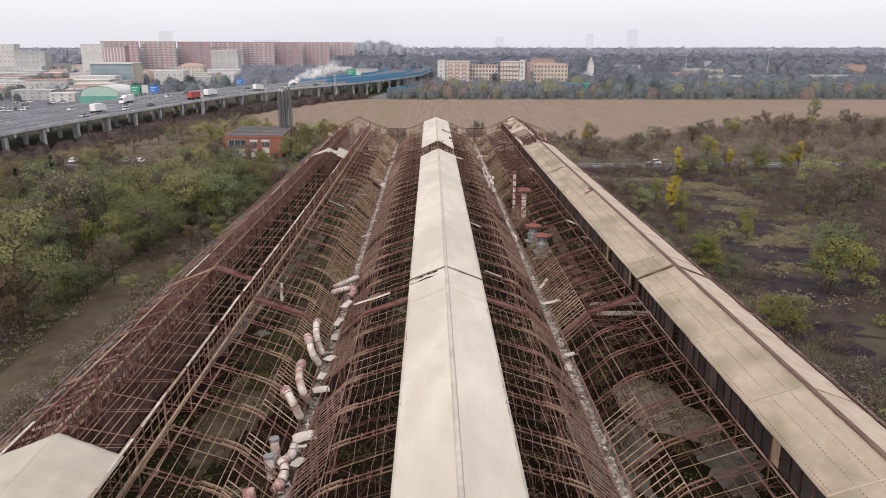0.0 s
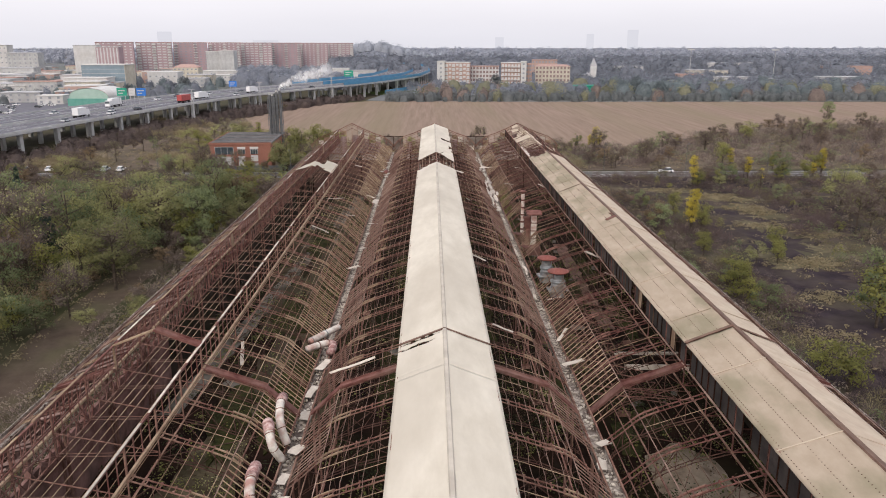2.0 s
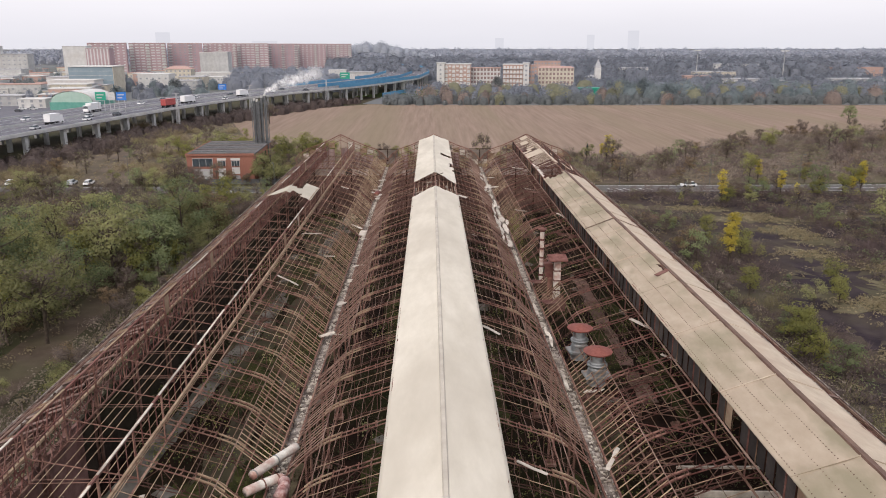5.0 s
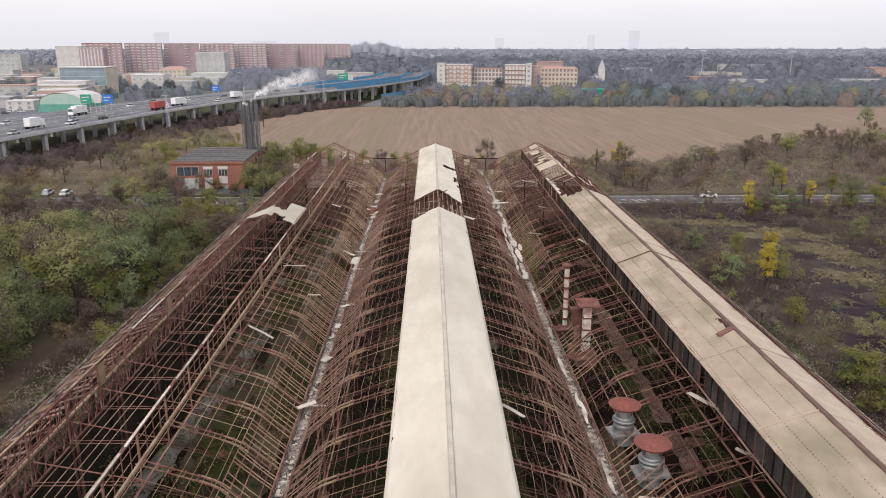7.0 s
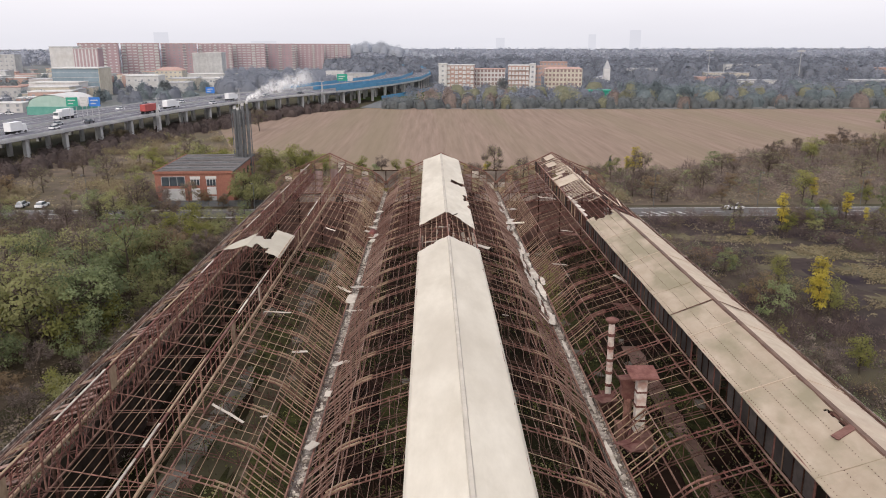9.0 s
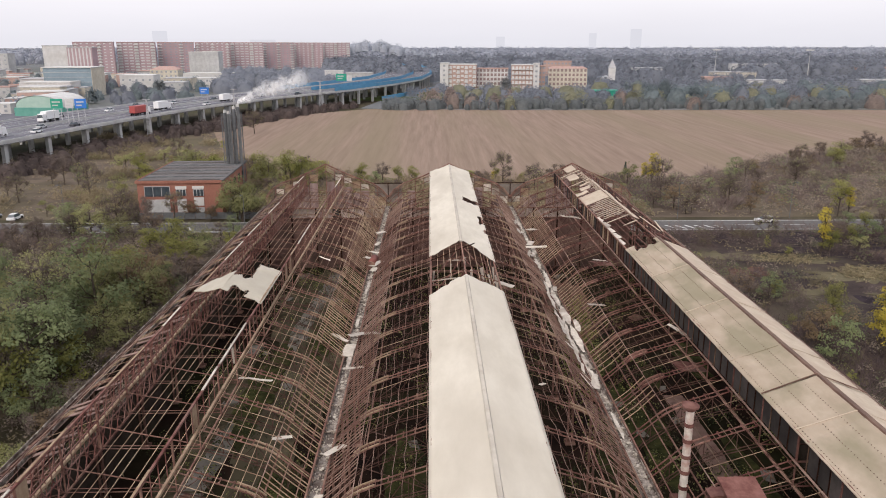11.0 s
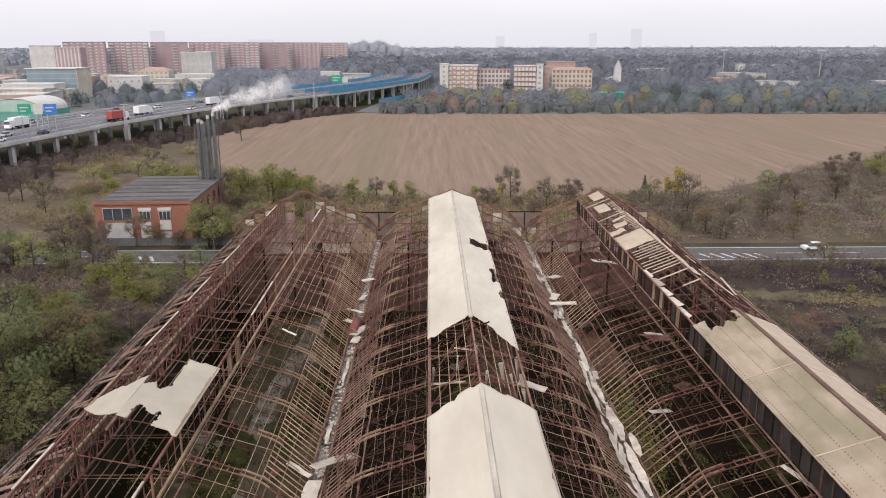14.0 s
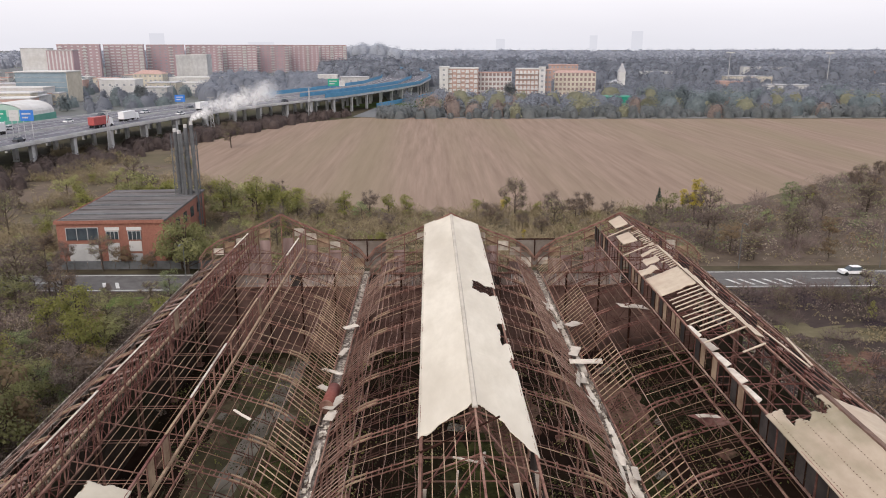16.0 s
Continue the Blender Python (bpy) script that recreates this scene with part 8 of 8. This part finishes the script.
for d, i, k, what in [(6, 17, 0.2, "car"), (6, 20, 0.6, "red"), (10, 22, 0.2, "truck"), (6, 24, 0.3, "car"), (10, 25, 0.7, "van"), (22, 26, 0.1, "car"), (25.5, 24, 0.4, "car"), (29, 21, 0.4, "car"), (25.5, 18, 0.2, "truck"), (33, 19, 0.5, "car"), (6, 29, 0.4, "car"), (13, 28, 0.1, "car"), (25, 29, 0.4, "car"), (6, 13, 0.3, "car"), (10, 14, 0.5, "van"), (29, 15, 0.3, "car"), (13.5, 16, 0.6, "car"), (6, 32, 0.2, "car"), (33, 23, 0.1, "car"), (6, 15, 0.6, "car")]:
    x, y, a = on_deck(d, i, k)
    if d > 18:
        a += 180
    if what == "truck":
        truck(x, y, 9.32, a, CAR_WHITE, "white box lorry driving along the viaduct")
    elif what == "red":
        truck(x, y, 9.32, a, CAR_RED, "lorry with a dark red trailer on the viaduct", 9)
    elif what == "van":
        truck(x, y, 9.32, a, CAR_WHITE, "white delivery van on the viaduct", 6.5)
    else:
        car(x, y, 9.32, a, (CAR_WHITE, CAR_SILVER, CAR_DARK)[i % 3], ("white", "silver", "dark")[i % 3] + " car driving along the viaduct")


def road_sign(x, y, z, w, h, turn, material, label, up=3.2):
    t = thing("road_sign", label, "road sign", (x, y, z), turn)
    g = Geo()
    g.box(-w / 2, w / 2, -0.06, 0.06, up, up + h)
    pan = part("panel", g, material, t)
    for q in range(2):
        b = Geo()
        b.box(-w * 0.36, w * (0.1 + 0.2 * q), -0.09, -0.05, up + h * (0.25 + 0.35 * q), up + h * (0.38 + 0.35 * q))
        part("bar", b, LINE, pan)
    for px in (-w * 0.3, w * 0.3):
        g = Geo()
        g.bar((px, 0.1, 0), (px, 0.1, up + 0.2), 0.2)
        part("post", g, ROOF_GREY, t)


for x, w, m, lab in ((-139.2, 4.2, SIGN_GREEN, "green motorway direction sign on tall posts"), (-134.7, 2.8, WHITE_WALL, "white motorway sign with grey bars on tall posts"), (-130.6, 4.0, SIGN_BLUE, "blue motorway direction sign on tall posts")):
    road_sign(x, 362, 9.3, w, 3.4, 8, m, lab, 5.6)
for d, i, w, h, m, lab in [(26, 26, 4.5, 3.2, SIGN_BLUE, "blue motorway direction sign"), (30, 35, 7, 4.5, SIGN_GREEN, "large green motorway direction sign"), (24, 35, 3.5, 3.5, WHITE_WALL, "white motorway sign with grey bars")]:
    x, y, a = on_deck(d, i)
    road_sign(x, y, 9.3, w, h, 8, m, lab)
for i in (20, 25, 30):
    x, y, a = on_deck(-2.0, i)
    t = thing("light_mast", "tall grey lattice mast beside the viaduct", "mast", (x, y, 0))
    for dx in (-0.9, 0.9):
        g = Geo()
        g.bar((dx, 0, 0), (dx * 0.15, 0, 16), 0.22)
        part("leg", g, ROOF_GREY, t)
    g = Geo()
    for q in range(7):
        w0, w1 = 0.9 - 0.85 * q * 2 / 16, 0.9 - 0.85 * (q + 1) * 2 / 16
        g.bar((-w0, 0, q * 2), (w1, 0, q * 2 + 2), 0.12)
        g.bar((w0, 0, q * 2), (-w1, 0, q * 2 + 2), 0.12)
    part("bracing", g, ROOF_GREY, t)
    g = Geo()
    g.bar((-1.5, 0, 16.1), (1.5, 0, 16.1), 0.25)
    part("lamp_arm", g, ROOF_GREY, t)


# town buildings
def town_block(name, label, x, y, w, d, h, turn, wall, roof, floors=0, cols=0, window=WIN, ww=1.6, wh=1.4, side=True, eave=0.3, hip=0.0, balconies=None, far=False):
    """A building with its walls, roof, and windows storey by storey on the faces that show; far: the windows too small to tell apart are one mesh."""
    t = thing(name, label, "building", (x, y, 0), turn)
    g = Geo()
    g.box(0, w, 0, d, 0, h)
    part("wall", g, wall, t)
    g = Geo()
    if hip:
        g.hexa([(-eave, -eave, h), (w + eave, -eave, h), (w + eave, d + eave, h), (-eave, d + eave, h)], [(hip * 2, d * 0.45, h + hip), (w - hip * 2, d * 0.45, h + hip), (w - hip * 2, d * 0.55, h + hip), (hip * 2, d * 0.55, h + hip)])
    else:
        g.box(-eave, w + eave, -eave, d + eave, h, h + 0.6)
    part("roof", g, roof, t)
    if floors:
        g = Geo()
        g.box(-ww / 2, ww / 2, -0.06, 0.06, 0, wh)
        me = g.mesh("window", window)
        fh = h / floors
        if far:
            g, b = Geo(), Geo()
            for f in range(floors):
                for c in range(cols):
                    xm, z = w * (c + 0.5) / cols, f * fh + fh * 0.35
                    g.box(xm - ww / 2, xm + ww / 2, -0.11, 0.01, z, z + wh)
                    if balconies and c % balconies == 0:
                        b.box(xm - w / cols * 0.42, xm + w / cols * 0.42, -1.2, 0, f * fh + fh * 0.05, f * fh + fh * 0.33)
            part("window", g, window, t, kind="stuff")
            if b.v:
                part("balcony", b, WHITE_WALL, t, kind="stuff")
            floors = 0
        for f in range(floors):
            for c in range(cols):
                ob = part("window", me, None, t)
                ob.matrix_basis = pose(w * (c + 0.5) / cols, -0.05, f * fh + fh * 0.35)
                if balconies and c % balconies == 0:
                    b = Geo()
                    b.box(w * (c + 0.5) / cols - w / cols * 0.42, w * (c + 0.5) / cols + w / cols * 0.42, -1.2, 0, f * fh + fh * 0.05, f * fh + fh * 0.33)
                    part("balcony", b, WHITE_WALL, t)
            if side:
                for c in range(max(1, int(d / 4))):
                    for xs in (0.0, w):
                        ob = part("window", me, None, t)
                        ob.matrix_basis = pose(xs, d * (c + 0.5) / max(1, int(d / 4)), f * fh + fh * 0.35, 0, 0, 90)
    return t


# apartment houses beyond the field
town_block("stair_tower", "white stair tower of an apartment house", 4.5, 688, 6.5, 12, 21.5, -6, WHITE_WALL, WHITE_WALL, 6, 1, side=False)
town_block("stair_tower", "white stair tower of an apartment house", 73.6, 657, 4.5, 12, 22.0, -8, WHITE_WALL, WHITE_WALL, 6, 1, side=False)
town_block("apartment_house", "white five-storey apartment house with balconies", 11, 690, 22, 14, 20.5, -6, TERRACOTTA, WHITE_WALL, 6, 7, window=WHITE_WALL, ww=2.2, balconies=2)
town_block("apartment_house", "long cream apartment house with rows of windows", 33, 700, 26, 12, 17.0, -4, WHITE_WALL, ROOF_RED, 5, 9, window=TERRACOTTA_SHADED, ww=1.9, wh=2.1)
town_block("apartment_house", "terracotta and white apartment house with balconies", 57.5, 660, 16, 14, 21.0, -8, TERRACOTTA, WHITE_WALL, 6, 6, window=WHITE_WALL, balconies=1)
town_block("apartment_house", "cream apartment house with a shallow roof", 74, 668, 10, 14, 20.0, -8, TERRACOTTA, ROOF_RED, 6, 4)
town_block("apartment_house", "cream apartment house with a shallow red roof", 90, 690, 30, 13, 17.5, -8, CREAM_WALL, ROOF_RED, 5, 10, hip=1.5, window=TERRACOTTA_SHADED, ww=1.7, wh=2.0)
town_block("apartment_house", "rose apartment house behind the others", 96, 760, 24, 12, 21.0, -8, TERRACOTTA, ROOF_RED, 6, 8)
town_block("low_shed", "low green sports hall beyond the field", 105, 600, 19, 10, 5.6, -3, SIGN_GREEN, SIGN_GREEN)
town_block("low_shed", "long low grey shed beyond the field", 30, 610, 24, 8, 4.5, -3, GREY_RENDER, ROOF_GREY)
town_block("church", "small white church with a pointed tower", 140, 720, 9, 14, 9, -5, WHITE_WALL, ROOF_GREY, hip=2.0)
t = thing("bell_tower", "slim white bell tower with a pointed top", "tower", (146, 716, 0))
g = Geo()
g.box(-2.5, 2.5, -2.5, 2.5, 0, 17)
part("shaft", g, WHITE_WALL, t)
g = Geo()
g.hexa([(-2.8, -2.8, 17), (2.8, -2.8, 17), (2.8, 2.8, 17), (-2.8, 2.8, 17)], [(-0.2, -0.2, 24), (0.2, -0.2, 24), (0.2, 0.2, 24), (-0.2, 0.2, 24)])
part("spire", g, ROOF_GREY, t)
for x, y, w, h, m in [(250, 690, 30, 8, WHITE_WALL), (292, 700, 20, 6, GREY_RENDER), (225, 720, 22, 9, TERRACOTTA), (340, 690, 44, 8, GREY_RENDER), (395, 700, 40, 7, CREAM_WALL), (450, 720, 50, 9, WHITE_WALL), (260, 800, 40, 10, CREAM_WALL), (420, 860, 60, 12, TERRACOTTA), (520, 900, 60, 12, CREAM_WALL), (200, 860, 30, 12, GREY_RENDER), (340, 960, 50, 13, WHITE_WALL)]:
    town_block("suburban_house", "low pale suburban building among trees", x, y, w, 14, h, -6, m, ROOF_RED if m is TERRACOTTA else ROOF_GREY, 2, max(3, int(w / 6)), side=False, far=True)
for x, y in ((262, 800), (330, 760), (470, 800)):
    t = thing("flood_light_mast", "tall mast with a pale lamp ring", "mast", (x, y, 0))
    g = Geo()
    g.tube((0, 0, 0), (0, 0, 30), 0.5, 0.3, 8)
    part("pole", g, GREY_RENDER, t)
    g = Geo()
    g.tube((0, 0, 30), (0, 0, 31), 3.5, 3.5, 14)
    part("lamp_ring", g, WHITE_WALL, t)

# town behind the viaduct
for k in range(8):
    x = -420 + k * 36.0
    y = 1000 + k * 38
    w = town_block("tower_block", "long rose-brown apartment slab with white balconies", x, y, 44, 14, 37.5 - 0.25 * k, 16, ROSE_BRICK, ROOF_RED, 11, 7, side=False, ww=4.4 if k % 3 == 1 else 2.4, wh=1.3, window=WIN if k % 3 == 2 else WHITE_WALL, balconies=3 if k % 2 else 4, far=True)
town_block("tower_block", "white tower block with brown window strips", -357, 800, 22, 14, 34.5, 4, WHITE_WALL, GREY_RENDER)
town_block("tower_block", "brown-striped tower block with white piers", -335, 800, 22, 14, 33, 4, ROSE_BRICK, GREY_RENDER, 1, 7, WHITE_WALL, 1.2, 21, side=False)
t = town_block("office_building", "blue glass office building with a white cornice", -280, 640, 34, 22, 20.2, 0, BLUE_GLASS, WHITE_WALL, eave=0.8)
for f in range(1, 6):
    g = Geo()
    g.box(0, 34, -0.15, 0, f * 3.4, f * 3.4 + 0.25)
    part("mullion", g, GREY_RENDER, t)
g = Geo()
g.box(34.0, 34.4, 0, 22, 0, 20.2)
part("side_wall", g, CREAM_WALL, t)
town_block("grey_tower", "pale grey windowless double tower", -240, 850, 14, 14, 28, 0, GREY_RENDER, WHITE_WALL)
town_block("grey_tower", "pale grey windowless double tower", -225, 846, 15, 16, 28.6, 0, GREY_RENDER, WHITE_WALL)
town_block("warehouse", "long white flat-roofed warehouse", -236, 815, 46, 20, 9, 0, WHITE_WALL, WHITE_WALL)
town_block("ochre_house", "ochre house with a red tiled roof", -247, 760, 24, 14, 14.5, 0, CREAM_WALL, ROOF_RED, 4, 6, hip=3)
for x, y, w, d, h, m in [(-250, 700, 26, 20, 12, WHITE_WALL), (-222, 720, 22, 18, 9, CREAM_WALL), (-215, 690, 18, 16, 7, GREY_RENDER), (-276, 590, 30, 22, 9, GREY_RENDER), (-285, 615, 34, 18, 11, WHITE_WALL), (-300, 645, 34, 18, 12, GREY_RENDER), (-262, 560, 26, 16, 7, CREAM_WALL), (-330, 560, 44, 20, 8, WHITE_WALL), (-384, 700, 28, 16, 10, GREY_RENDER), (-420, 760, 40, 16, 14, GREY_RENDER), (-478, 900, 34, 16, 26, GREY_RENDER), (-560, 960, 50, 16, 34, WHITE_WALL), (-250, 505, 16, 12, 5, WHITE_WALL), (-282, 520, 26, 14, 6, GREY_RENDER), (-300, 600, 20, 14, 6, WHITE_WALL), (-205, 740, 20, 14, 8, WHITE_WALL), (-96, 765, 16, 12, 13, WHITE_WALL), (-78, 770, 24, 12, 11, GREY_RENDER), (-110, 745, 22, 12, 5, WHITE_WALL)]:
    town_block("works_building", "pale flat-roofed works building behind the viaduct", x, y, w, d, h, 3, m, ROOF_GREY if m is not WHITE_WALL else WHITE_WALL, 2 if h < 15 else 6, max(3, int(w / 5)), side=False, far=True)
rb = random.Random(21)
for k in range(70):
    y = rb.uniform(530, 980)
    x = rb.uniform(-0.60 * y - 20, -0.27 * y - 60)
    w, h = rb.uniform(10, 34), rb.uniform(4, 11)
    m = rb.choice((WHITE_WALL, GREY_RENDER, CREAM_WALL, WHITE_WALL, TERRACOTTA))
    town_block("town_building", "small pale flat-roofed town building", x, y, w, rb.uniform(8, 16), h, rb.uniform(-6, 10), m, rb.choice((ROOF_GREY, WHITE_WALL, ROOF_RED)), 2, max(2, int(w / 6)), side=False, far=True)
# sports dome
t = thing("sports_dome", "white arched sports hall with a green base wall", "building", (-224, 492, 0), -2)
g = Geo()
n = 16
for k in range(n):
    a0, a1 = math.pi * k / n, math.pi * (k + 1) / n
    for q in range(4):
        p = lambda a, yy: (12.5 - 12.5 * math.cos(a), yy, 4.4 + 6.4 * math.sin(a) ** 0.8)
        g.add([p(a0, q * 7), p(a1, q * 7), p(a1, q * 7 + 7), p(a0, q * 7 + 7)], [(0, 1, 2, 3)])
part("roof", g, WHITE_WALL, t)
g = Geo()
pts = [(12.5 - 12.2 * math.cos(math.pi * k / n), 0.2, 4.4 + 6.1 * math.sin(math.pi * k / n) ** 0.8) for k in range(n + 1)]
g.add(pts, [tuple(range(n + 1))])
part("end_wall", g, mat("pale_green_end_wall", (0.30, 0.42, 0.36), (0.38, 0.50, 0.44), 0.3, 0.8), t)
g = Geo()
g.box(-0.5, 25.5, -0.5, 28.5, 0, 4.5)
part("base_wall", g, mat("sea_green_wall", (0.09, 0.27, 0.22), (0.14, 0.33, 0.275), 0.3, 0.8), t)
rp = random.Random(8)
for k in range(34):
    x, y = rp.uniform(-275, -205), rp.uniform(430, 500)
    if x < -0.35 * y - 50:
        car(x, y, 0, rp.choice((0, 90)) + rp.uniform(-5, 5), rp.choice((CAR_WHITE, CAR_SILVER, CAR_DARK, CAR_WHITE)), "parked car in the yard behind the viaduct")
# slightly blued grey, distance haze put into the ground colour
TOWN = mat("grey_town_ground", (0.10, 0.104, 0.106), (0.165, 0.168, 0.168), 0.05, 0.95, stain=(0.11, 0.125, 0.09), stain_scale=0.015, stain_amount=0.8)
patch("town_ground", [(-900, 545), (-190, 545), (-120, 700), (-60, 860), (-30, 1300), (-1000, 1300)], 0.008, TOWN, "grey built-up ground between the town buildings", "ground")
patch("yard", [(-330, 400), (-196, 400), (-190, 470), (-200, 545), (-330, 545)], 0.01, DECK, "grey asphalt yard behind the viaduct", "yard")
patch("grass_bank", [(-60, 600), (-20, 590), (15, 640), (25, 720), (-10, 700)], 0.02, LAWN, "green grass bank below the viaduct ramp", "grass")

# silhouettes on the horizon that glow in a pale haze tone, too far off to shift
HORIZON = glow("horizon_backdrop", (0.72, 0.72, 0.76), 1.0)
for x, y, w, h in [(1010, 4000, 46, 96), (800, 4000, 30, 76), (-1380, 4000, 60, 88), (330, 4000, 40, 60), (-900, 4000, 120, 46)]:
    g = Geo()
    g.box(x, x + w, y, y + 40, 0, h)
    solo("backdrop", g, HORIZON, "tower silhouette on the horizon, glowing in a haze tone", "backdrop", "structure")
